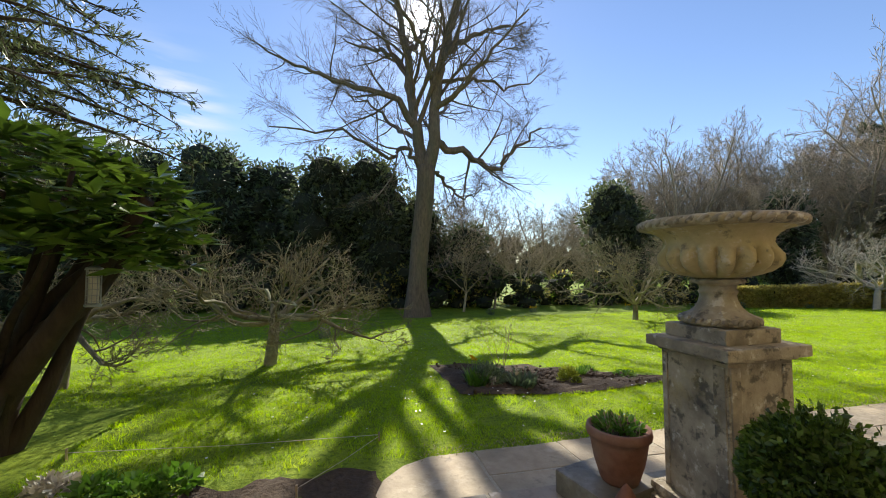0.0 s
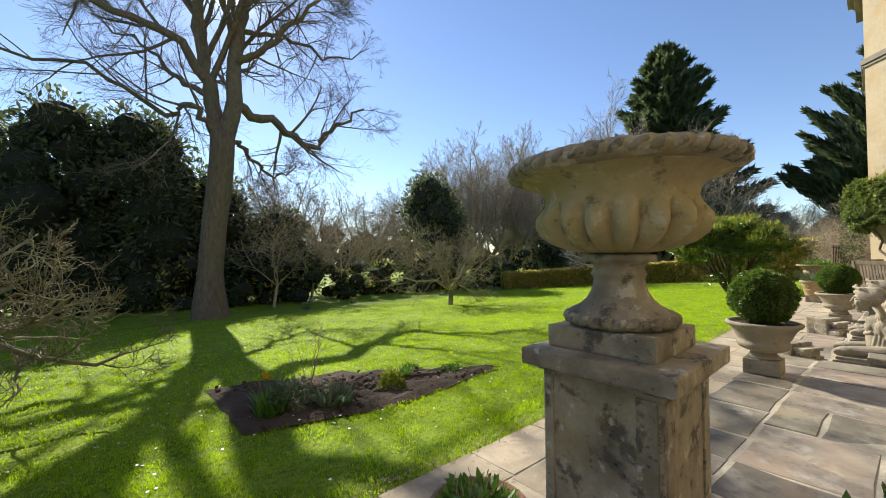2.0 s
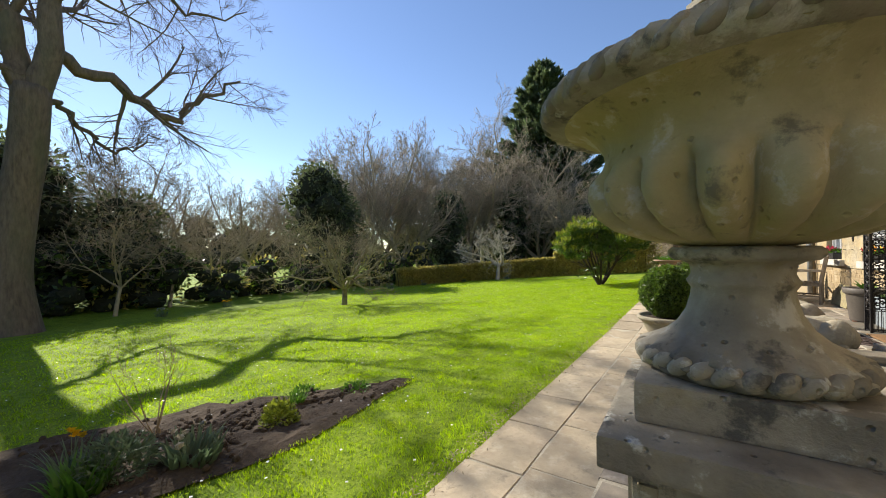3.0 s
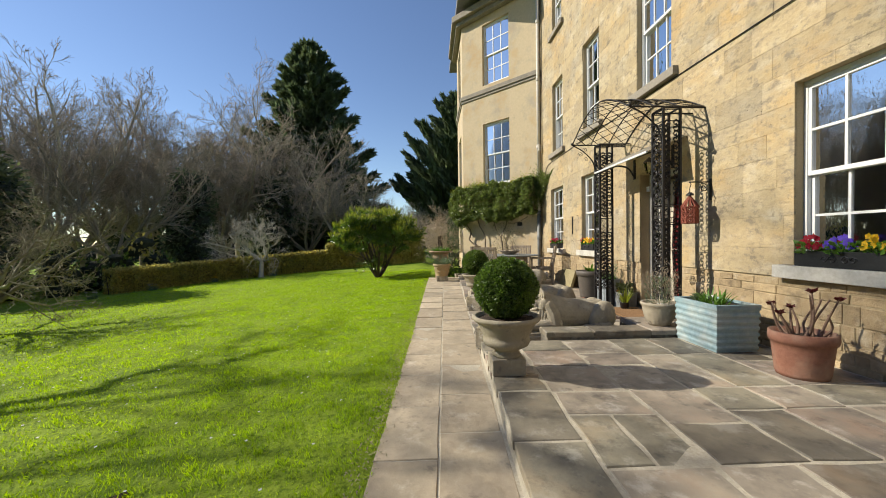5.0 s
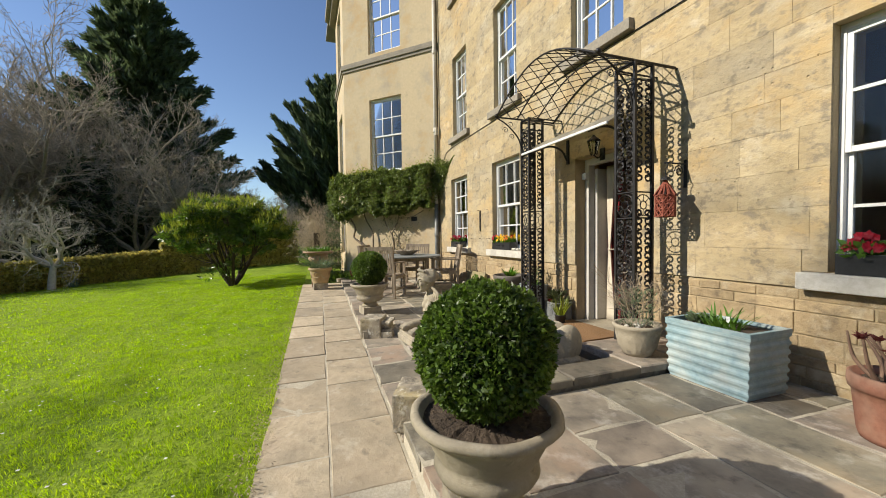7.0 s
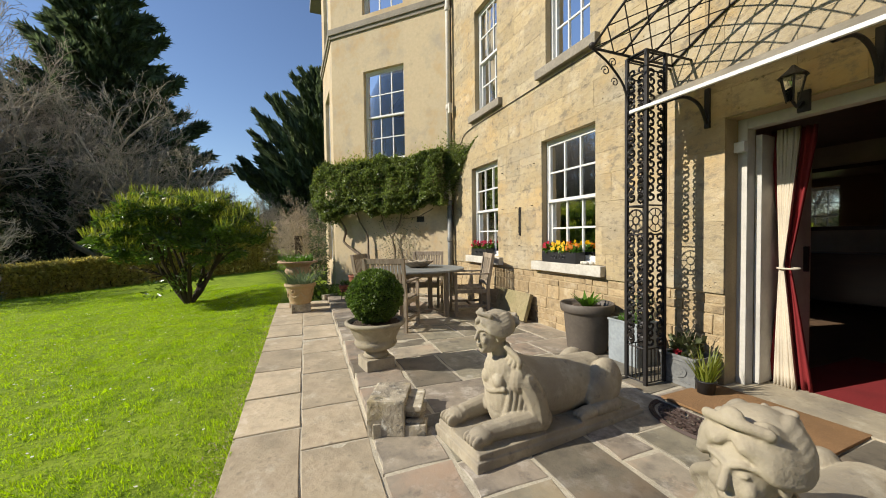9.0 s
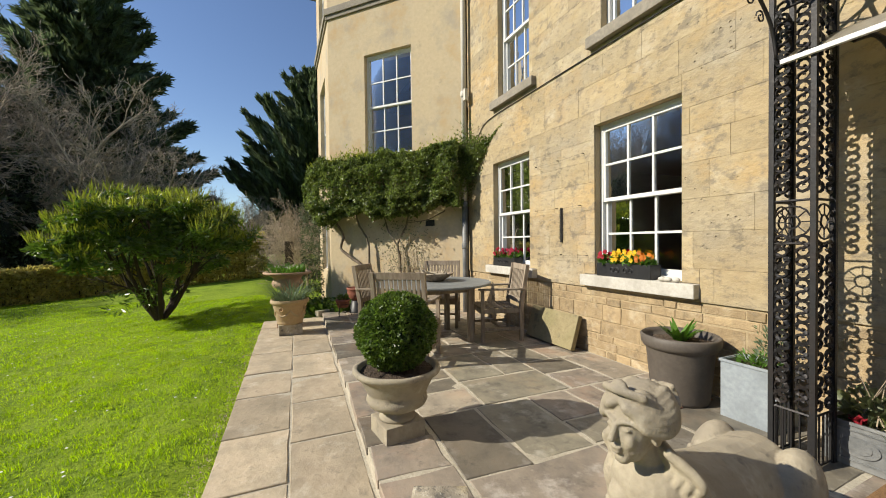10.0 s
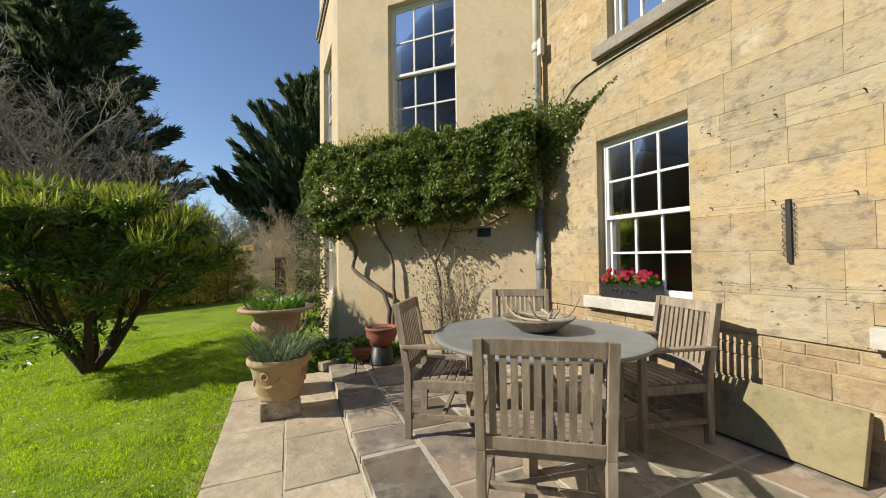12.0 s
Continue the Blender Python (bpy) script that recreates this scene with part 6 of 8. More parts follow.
def door_mats():
    m = thing("coir_mat", (7.55, -0.84, landing_z(-0.84) + 0.004), 2, "worn brown coir doormat on flagstones", "doormat")
    part("coir", boxed(-0.46, 0.46, -0.30, 0.30, 0.0, 0.018, 0.005), mat("brown_coir", (0.30, 0.17, 0.075), (0.20, 0.11, 0.05), 1.0, 120, 3, 0.8), m)
    s = thing("iron_scroll_mat", (7.62, -0.50, landing_z(-0.3)), 3, "half-round cast-iron scrollwork doormat", "doormat")
    V, F = [], []
    for rr in (0.38, 0.36):
        tube_data([Vector((rr * math.cos(a), rr * 0.78 * math.sin(a), 0.01)) for a in np.linspace(0, math.pi, 25)], [0.010] * 25, 4, V, F)
    tube_data([Vector((-0.38, 0, 0.01)), Vector((0.38, 0, 0.01))], [0.010] * 2, 4, V, F)
    for r0, n in ((0.10, 3), (0.20, 6), (0.29, 9)):
        for k in range(n):
            a = math.pi * (k + 0.5) / n
            for fl in (1, -1):
                pts = scroll(0, 0, 0.055, 1.3, fl, 10, a + fl)
                tube_data([Vector((r0 * math.cos(a) + p[0], r0 * 0.78 * math.sin(a) + p[2] * 0.9, 0.009)) for p in pts], [0.0075] * 11, 3, V, F)
    mesh_ob("scrollwork", V, F, mat("rusty_cast_iron", (0.075, 0.045, 0.035), (0.04, 0.027, 0.023), 0.7, 50, 5, 0.3), s)


door_mats()

# ---- pots and planters ----
M_leafgreen = mat("fresh_green_leaf", (0.12, 0.24, 0.035), (0.07, 0.15, 0.022), 0.5, 8, 3, 0.0, vary=0.3, translucent=0.3)
M_greyleaf = mat("blue_green_leaf", (0.15, 0.20, 0.11), (0.09, 0.13, 0.07), 0.6, 8, 3, 0.0, vary=0.25, translucent=0.25)
M_zinc = mat("grey_zinc", (0.36, 0.40, 0.42), (0.27, 0.30, 0.32), 0.55, 30, 4, 0.15, metal=0.25)
M_lead = mat("dull_lead", (0.20, 0.205, 0.20), (0.13, 0.135, 0.135), 0.6, 30, 5, 0.3, metal=0.3, stain_col=(0.36, 0.36, 0.34))
M_black = mat("black_plastic", (0.016, 0.016, 0.017), (0.026, 0.026, 0.027), 0.45, 40, 6, 0.1)


def leaf_tuft(parent, name, rng, n, r, z, leaf, slim, material, up=0.6, spread_z=0.05, cx=0.0, cy=0.0, label=""):
    a = rng.uniform(0, 2 * math.pi, n)
    q = r * rng.uniform(0, 1, n) ** 0.5
    p = np.stack([cx + q * np.cos(a), cy + q * np.sin(a), z + rng.uniform(0, spread_z, n)], axis=1)
    out = np.stack([np.cos(a), np.sin(a), np.full(n, up)], axis=1)
    u, w = leaves_on(rng, p, out, leaf, slim, 0.6)
    return quads_mesh(name, p, u, w, material, parent, label, fold=0.25)


def terracotta_start():
    rng = np.random.default_rng(81)
    t = thing("terracotta_pot", (1.335, 1.655, TERRACE_Z + 0.12), label="round terracotta pot of sprouting bulbs on stone slab", category="plant pot")
    part("pot", lathe([(0.0, 0.0), (0.085, 0.0), (0.094, 0.02), (0.118, 0.10), (0.134, 0.19), (0.139, 0.215), (0.150, 0.22), (0.154, 0.235), (0.150, 0.26), (0.136, 0.265), (0.128, 0.235), (0.0, 0.225)], 48), M_terra, t, smooth=True)
    soil_disc(t, 0.13, 0.235)
    leaf_tuft(t, "foliage", rng, 260, 0.12, 0.24, 0.022, 0.45, M_leafgreen, 0.8, 0.05)
    V, F = [], []
    for i in range(26):
        a, q = rng.uniform(0, 6.28), rng.uniform(0, 0.11)
        p = Vector((q * math.cos(a), q * math.sin(a), 0.23))
        tube_data([p, p + Vector((rng.normal(0, .02), rng.normal(0, .02), rng.uniform(.05, .10)))], [0.002, 0.001], 3, V, F)
    mesh_ob("dry_stalk", V, F, M_twig, t)
    s = thing("stone_slab", (1.30, 1.70, TERRACE_Z), 12, "small grey stone slab under the terracotta pot", "slab")
    part("slab", boxed(-0.19, 0.19, -0.17, 0.17, 0, 0.12, 0.012), M_flag, s)
    j = thing("ceramic_jar", (1.225, 1.475, TERRACE_Z), label="small white ceramic jar with brown pointed lid", category="jar")
    part("body", lathe([(0.0, 0), (0.045, 0), (0.05, 0.02), (0.05, 0.12), (0.04, 0.13), (0.0, 0.13)], 20), M_statue, j, smooth=True)
    part("lid", lathe([(0.05, 0.13), (0.046, 0.145), (0.02, 0.19), (0.004, 0.21)], 16), M_terra, j, smooth=True)
    b = thing("box_shrub_pot", (1.315, 0.81, TERRACE_Z), label="bushy green box shrub in terracotta pot by pedestal", category="potted shrub")
    part("pot", lathe([(0.0, 0.0), (0.12, 0.0), (0.16, 0.30), (0.175, 0.31), (0.175, 0.36), (0.15, 0.365), (0.14, 0.33), (0.0, 0.32)], 36), M_terra, b, smooth=True)
    ball_of_leaves(b, 0.56, 0.178, rng, 11000, 0.014, "foliage", squash=0.95)
    C, U, W = [], [], []
    for d in rand_dirs(rng, 170):
        d = (d + np.array([0, 0, 0.45])) / np.linalg.norm(d + np.array([0, 0, 0.45]))
        k = np.linspace(0.15, 0.165 + rng.uniform(0.0, 0.04), 9)[:, None]
        p = np.array([0, 0, 0.56]) + d * k + np.array([0, 0, 1.0]) * (k - 0.15) * 0.5
        u, w = leaves_on(rng, p, np.tile(d, (9, 1)), 0.013, 0.5, 0.9)
        C.append(p), U.append(u), W.append(w)
    quads_mesh("sprig", np.concatenate(C), np.concatenate(U), np.concatenate(W), M_box, b, fold=0.25)


terracotta_start()


def blue_planter():
    rng = np.random.default_rng(82)
    t = thing("ridged_planter", (5.74, -0.70, TERRACE_Z), label="weathered blue ridged metal planter with young plants", category="planter")
    blue = mat("weathered_blue_paint", (0.27, 0.37, 0.39), (0.18, 0.27, 0.29), 0.6, 25, 5, 0.2, stain_col=(0.42, 0.44, 0.40), stain_amt=0.6)
    V, F = [], []
    hw, hd, h = 0.30, 0.21, 0.44
    rings = []
    n = 29
    for i in range(n):
        z = h * i / (n - 1)
        k = 1.0 - 0.05 * (1 - i / (n - 1)) + (0.035 if (i // 2) % 2 else 0.0) * (0 if i in (0, n - 1) else 1)
        rings.append([(-hw * k, -hd * k, z), (hw * k, -hd * k, z), (hw * k, hd * k, z), (-hw * k, hd * k, z)])
    for r in rings:
        V += r
    for i in range(n - 1):
        for k in range(4):
            a = i * 4 + k
            b = i * 4 + (k + 1) % 4
            F.append((a, b, b + 4, a + 4))
    F.append((3, 2, 1, 0))
    mesh_ob("ridged_body", V, F, blue, t)
    bm = boxed(-0.31, 0.31, -0.22, -0.19, h - 0.012, h + 0.014, 0.004)
    box(bm, -0.31, 0.31, 0.19, 0.22, h - 0.012, h + 0.014, 0.004)
    box(bm, -0.31, -0.28, -0.19, 0.19, h - 0.012, h + 0.014, 0.004)
    box(bm, 0.28, 0.31, -0.19, 0.19, h - 0.012, h + 0.014, 0.004)
    part("rim", bm, blue, t)
    part("soil", boxed(-0.28, 0.28, -0.19, 0.19, h - 0.05, h - 0.02), M_soil, t)
    V, F = blades(rng, 46, 0.12, 0.17, 0.011, 0.9, h - 0.02, -0.02, 0.02)
    mesh_ob("plant", V, F, M_leafgreen, t)
    leaf_tuft(t, "seedling", rng, 120, 0.08, h - 0.01, 0.03, 0.5, M_greyleaf, 0.5, 0.05, 0.18, 0.02)
    part("plant_label", boxed(-0.1, -0.075, 0.09, 0.092, h - 0.04, h + 0.08), M_white, t, "small white plant label")


blue_planter()


def succulent_pot():
    rng = np.random.default_rng(83)
    t = thing("terracotta_pot", (4.84, -0.72, TERRACE_Z), label="faded terracotta pot with leggy bare succulent stems", category="plant pot")
    part("pot", lathe([(0.0, 0.0), (0.16, 0.0), (0.17, 0.03), (0.19, 0.22), (0.195, 0.265), (0.208, 0.27), (0.214, 0.30), (0.211, 0.345), (0.195, 0.35), (0.18, 0.30), (0.0, 0.29)], 44), M_terra, t, smooth=True)
    soil_disc(t, 0.195, 0.30)
    st = mat("grey_succulent_stem", (0.24, 0.15, 0.10), (0.15, 0.09, 0.06), 0.8, 20, 4, 0.3)
    ros = mat("dark_red_rosette", (0.16, 0.035, 0.03), (0.09, 0.02, 0.02), 0.5, 10, 4, 0, vary=0.2, translucent=0.2)
    for i in range(13):
        a = i * 2.4
        r = rng.uniform(0.04, 0.13)
        p = Vector((r * math.cos(a), r * math.sin(a), 0.29))
        q = p + Vector((math.cos(a) * rng.uniform(.03, .15), math.sin(a) * rng.uniform(.03, .15), rng.uniform(.16, .40)))
        m = (p + q) / 2 + Vector((rng.normal(0, .03), rng.normal(0, .03), -0.02))
        tube("stem", spline([p, m, q], 5), [0.013 - 0.0007 * k for k in range(11)], st, t, 6)
        if i % 3 == 0:
            leaf_tuft(t, "rosette", rng, 22, 0.02, q.z, 0.028, 0.4, ros, 0.5, 0.01, q.x, q.y)


succulent_pot()


def fluted_pot():
    rng = np.random.default_rng(84)
    t = thing("fluted_stone_pot", (6.30, -0.46, STEP_Z), label="fluted cream stone pot with dry straggling plant", category="plant pot")

    def rip(a, z, r):
        return r * (1 + (0.04 * abs(math.sin(a * 12)) if 0.03 < z < 0.11 else 0.0))
    part("pot", lathe([(0.0, 0.0), (0.11, 0.0), (0.125, 0.03), (0.15, 0.08), (0.16, 0.115), (0.165, 0.13), (0.175, 0.18), (0.18, 0.22), (0.195, 0.235), (0.2, 0.255), (0.19, 0.268), (0.165, 0.262), (0.15, 0.22), (0.0, 0.21)], 72, rip), M_statue, t, smooth=True)
    soil_disc(t, 0.155, 0.225)
    V, F = [], []
    spec = [(6, 0.5, 0.6, 0.1, 0.05, 3, 5), (5, 0.5, 0.6, 0.1, 0.02, 3, 3), (0, 0, 0, 0.1, 0, 3, 2)]
    for i in range(13):
        a = i * 2.4
        branch(rng, V, F, Vector((0.05 * math.cos(a), 0.05 * math.sin(a), 0.22)), Vector((0.35 * math.cos(a), 0.35 * math.sin(a), 1)), rng.uniform(.25, .5), 0.0028, 0, spec)
    mesh_ob("dry_stem", V, F, M_twig, t)
    leaf_tuft(t, "foliage", rng, 500, 0.15, 0.25, 0.02, 0.2, M_greyleaf, 1.0, 0.32)
    for k in range(9):
        bm = bmesh.new()
        bmesh.ops.create_icosphere(bm, subdivisions=2, radius=0.022, matrix=Matrix.Diagonal((1, 0.8, 0.5, 1)))
        part("pebble", bm, M_sill, t, smooth=True, m=pose(rng.uniform(-0.1, 0.1), rng.uniform(-0.1, 0.1), 0.24))


TWIG[0] = 0.0012
fluted_pot()


def rail_ornament():
    t = thing("wire_ball", (6.81, -0.83, 0.86), label="small round wire ball hanging at the porch post", category="ornament")
    V, F = [], []
    for k in range(6):
        m = Euler((k * 0.5, k * 0.9, 0)).to_matrix()
        tube_data([m @ Vector((0.055 * math.cos(a), 0.055 * math.sin(a), 0)) for a in np.linspace(0, 2 * math.pi, 15)], [0.003] * 15, 3, V, F)
    mesh_ob("wire", V, F, M_sillgrey, t)
    tube("string", [(0, 0, 0.05), (-0.05, 0.02, 0.32)], 0.002, M_iron, t, 4)


rail_ornament()


def grey_tub():
    rng = np.random.default_rng(85)
    t = thing("grey_tub", (9.13, -0.86, EAST_Z), label="large grey-brown plastic tub with rosette plant by wall", category="plant pot")
    grey = mat("grey_brown_plastic", (0.125, 0.105, 0.085), (0.095, 0.08, 0.066), 0.6, 30, 4, 0.1)
    part("tub", lathe([(0.0, 0.0), (0.19, 0.0), (0.20, 0.03), (0.235, 0.40), (0.24, 0.41), (0.255, 0.415), (0.27, 0.44), (0.275, 0.50), (0.262, 0.51), (0.25, 0.48), (0.235, 0.44), (0.0, 0.43)], 52), grey, t, smooth=True)
    soil_disc(t, 0.24, 0.45)
    V, F = blades(rng, 34, 0.03, 0.20, 0.022, 1.5, 0.46, 0, 0, 0.3)
    mesh_ob("rosette", V, F, M_leafgreen, t, smooth=True)
    for k in range(3):
        part("foot", boxed(-0.03, 0.03, -0.02, 0.02, -0.0, 0.012), M_terra, t, m=pose(0.2 * math.cos(k * 2.1), 0.2 * math.sin(k * 2.1), -0.0))


grey_tub()


def zinc_box(at, w, d, h, label, material, seed, kind):
    rng = np.random.default_rng(seed)
    t = thing("zinc_planter" if kind == 0 else "lead_planter", at, label=label, category="planter")
    bm = bmesh.new()
    for x0, x1, y0, y1 in ((-w, w, -d, -d + 0.012), (-w, w, d - 0.012, d), (-w, -w + 0.012, -d + 0.012, d - 0.012), (w - 0.012, w, -d + 0.012, d - 0.012)):
        box(bm, x0, x1, y0, y1, 0, h, 0.002)
    part("side_wall", bm, material, t)
    bm = bmesh.new()
    for x0, x1, y0, y1 in ((-w - 0.008, w + 0.008, -d - 0.008, -d + 0.006), (-w - 0.008, w + 0.008, d - 0.006, d + 0.008), (-w - 0.008, -w + 0.006, -d + 0.006, d - 0.006), (w - 0.006, w + 0.008, -d + 0.006, d - 0.006)):
        box(bm, x0, x1, y0, y1, h - 0.012, h + 0.006, 0.002)
    part("rim", bm, material, t)
    part("soil", boxed(-w + 0.012, w - 0.012, -d + 0.012, d - 0.012, h - 0.06, h - 0.03), M_soil, t)
    if kind == 0:
        leaf_tuft(t, "foliage", rng, 260, 0.13, h - 0.02, 0.022, 0.3, M_leafgreen, 1.0, 0.08)
        leaf_tuft(t, "low_leaf", rng, 260, 0.10, h - 0.02, 0.02, 0.4, M_greyleaf, 1.0, 0.28, -0.08, -0.02)
    else:
        bm = bmesh.new()
        for r, z in ((0.055, 0.0), (0.035, 0.004)):
            bmesh.ops.create_cone(bm, cap_ends=True, segments=24, radius1=r, radius2=r * 0.9, depth=0.008, matrix=pose(0, d + 0.004 + z, h * 0.5, 90) @ Matrix.Diagonal((1.5, 1, 1, 1)))
        box(bm, -0.11, 0.11, d, d + 0.006, h * 0.5 - 0.085, h * 0.5 - 0.078)
        box(bm, -0.11, 0.11, d, d + 0.006, h * 0.5 + 0.078, h * 0.5 + 0.085)
        part("relief", bm, material, t, "raised oval panel")
        leaf_tuft(t, "foliage", rng, 130, 0.12, h - 0.01, 0.042, 0.6, M_yew, 0.6, 0.16)
        V, F = [], []
        for i in range(7):
            tube_data([Vector((rng.uniform(-.08, .08), rng.uniform(-.06, .06), h - .03)), Vector((rng.uniform(-.12, .12), rng.uniform(-.1, .1), h + rng.uniform(.12, .32)))], [0.004, 0.002], 4, V, F)
        mesh_ob("stem", V, F, M_twig, t)
        leaf_tuft(t, "red_flower", rng, 14, 0.025, h + 0.01, 0.028, 0.7, mat("dark_red_petal", (0.30, 0.02, 0.03), (0.2, 0.012, 0.02), 0.5, 8, 3, 0), 0.5, 0.02, 0.02, 0.1)


zinc_box((8.66, -0.98, EAST_Z), 0.165, 0.13, 0.40, "square grey-blue zinc planter with sparse plants by wall", M_zinc, 86, 0)
zinc_box((8.13, -1.00, landing_z(-1.0)), 0.15, 0.125, 0.24, "lead planter with raised oval panel and leafy plant", M_lead, 87, 1)


def daffodil_clump():
    rng = np.random.default_rng(88)
    t = thing("plant_pot", (7.90, -0.88, landing_z(-0.88)), label="small dark pot of green strap-leaved bulbs by door", category="plant pot")
    part("pot", lathe([(0.0, 0), (0.055, 0), (0.07, 0.11), (0.075, 0.115), (0.07, 0.12), (0.0, 0.11)], 20), M_black, t, smooth=True)
    V, F = blades(rng, 60, 0.05, 0.26, 0.007, 0.55, 0.1, 0, 0, 0.35)
    mesh_ob("foliage", V, F, M_bright, t)
    f = thing("pink_flowers", (7.80, -0.77, LANDING_Z), label="small bunch of fallen pink flowers on flagstone", category="flowers")
    leaf_tuft(f, "petal", rng, 70, 0.055, 0.006, 0.014, 0.7, mat("pink_petal", (0.62, 0.10, 0.22), (0.5, 0.06, 0.15), 0.6, 8, 3, 0), 0.7, 0.03)


daffodil_clump()


# ---- leaning slab, pots by the bay ----
def leaning_slab():
    t = thing("leaning_slab", (10.87, -1.0, EAST_Z + 0.004), label="mossy sandstone slab leaning against the house wall", category="slab")
    part("slab", boxed(-0.42, 0.42, -0.03, 0.03, 0.0, 0.40, 0.012), mat("mossy_sandstone", (0.33, 0.275, 0.15), (0.22, 0.18, 0.095), 0.9, 12, 3, 0.8, stain_col=(0.17, 0.165, 0.07), dist=0.02, blotches=(((0.12, 0.105, 0.07), 6.0, 0.54, 0.64, 0.7),)), t, m=pose(0, 0.02, 0.012, 17.5, 0, 0))


leaning_slab()


def swag_pot():
    rng = np.random.default_rng(90)
    s = thing("stone_block", (13.18, 1.885, path_z(13.18)), 2, "square stone block under the swag pot", "stone block")
    part("block", boxed(-0.15, 0.15, -0.16, 0.16, 0, 0.15, 0.012), M_urnstone, s)
    t = thing("swag_pot", (13.18, 1.885, path_z(13.18) + 0.15), label="pale terracotta pot with swags and handles, grassy plant", category="plant pot")
    part("pot", lathe([(0.0, 0.0), (0.165, 0.0), (0.18, 0.015), (0.175, 0.03), (0.19, 0.06), (0.235, 0.28), (0.245, 0.30), (0.262, 0.305), (0.27, 0.325), (0.265, 0.355), (0.25, 0.362), (0.23, 0.33), (0.0, 0.32)], 56), M_terra_pale, t, smooth=True)
    for k in range(6):
        a0 = 2 * math.pi * k / 6
        pts = [((0.222 - 0.05 * 0.5 * (1 - (2 * q - 1) ** 2)) * math.cos(a0 + q * 1.05), (0.222 - 0.025 * (1 - (2 * q - 1) ** 2)) * math.sin(a0 + q * 1.05), 0.22 - 0.09 * (1 - (2 * q - 1) ** 2)) for q in np.linspace(0, 1, 9)]
        tube("swag", pts, [0.010 + 0.012 * math.sin(math.pi * i / 8) for i in range(9)], M_terra_pale, t, 6)
    for k in range(4):
        a = math.pi * k / 2 + 2.6
        ring = [(0.232 * math.cos(a) + 0.03 * math.cos(b) * -math.sin(a), 0.232 * math.sin(a) + 0.03 * math.cos(b) * math.cos(a), 0.235 + 0.03 * math.sin(b)) for b in np.linspace(0, 2 * math.pi, 13)]
        tube("ring_handle", ring, 0.009, M_terra_pale, t, 6)
    V, F = blades(rng, 240, 0.20, 0.42, 0.006, 1.2, 0.31, 0, 0, 0.9)
    mesh_ob("grassy_foliage", V, F, M_greyleaf, t)
    soil_disc(t, 0.235, 0.325)


swag_pot()


def far_urn():
    rng = np.random.default_rng(91)
    t = thing("terracotta_urn", (13.78, 1.90, path_z(13.78)), label="tall terracotta urn with broad rope rim and spring greenery", category="urn")
    pk = mat("pinkish_terracotta", (0.40, 0.26, 0.17), (0.31, 0.19, 0.12), 0.85, 30, 4, 0.3, stain_col=(0.46, 0.38, 0.28))
    part("plinth", boxed(-0.17, 0.17, -0.17, 0.17, 0, 0.30, 0.012), pk, t)
    part("stem", lathe([(0.0, 0.30), (0.15, 0.30), (0.155, 0.33), (0.12, 0.37), (0.085, 0.42), (0.08, 0.52), (0.10, 0.56), (0.12, 0.58)], 40), pk, t, smooth=True)
    part("bowl", lathe([(0.05, 0.57), (0.14, 0.59), (0.21, 0.63), (0.235, 0.69), (0.22, 0.74), (0.21, 0.77), (0.25, 0.81), (0.33, 0.835)], 72, lambda a, z, r: r * (1 + (0.05 * abs(math.sin(a * 10)) if 0.6 < z < 0.74 else 0))), pk, t, smooth=True)
    part("rim", lathe([(0.31, 0.83), (0.355, 0.838), (0.365, 0.855), (0.355, 0.875), (0.31, 0.872), (0.27, 0.84), (0.05, 0.82)], 120, lambda a, z, r: r + 0.007 * math.sin(a * 36 + z * 120)), pk, t, "rope-moulded rim", smooth=True)
    V, F = blades(rng, 150, 0.26, 0.20, 0.016, 1.0, 0.84, 0, 0, 0.6)
    mesh_ob("foliage", V, F, M_leafgreen, t)
    leaf_tuft(t, "white_flower", rng, 40, 0.22, 0.93, 0.02, 0.6, M_sill, 0.8, 0.05)


far_urn()


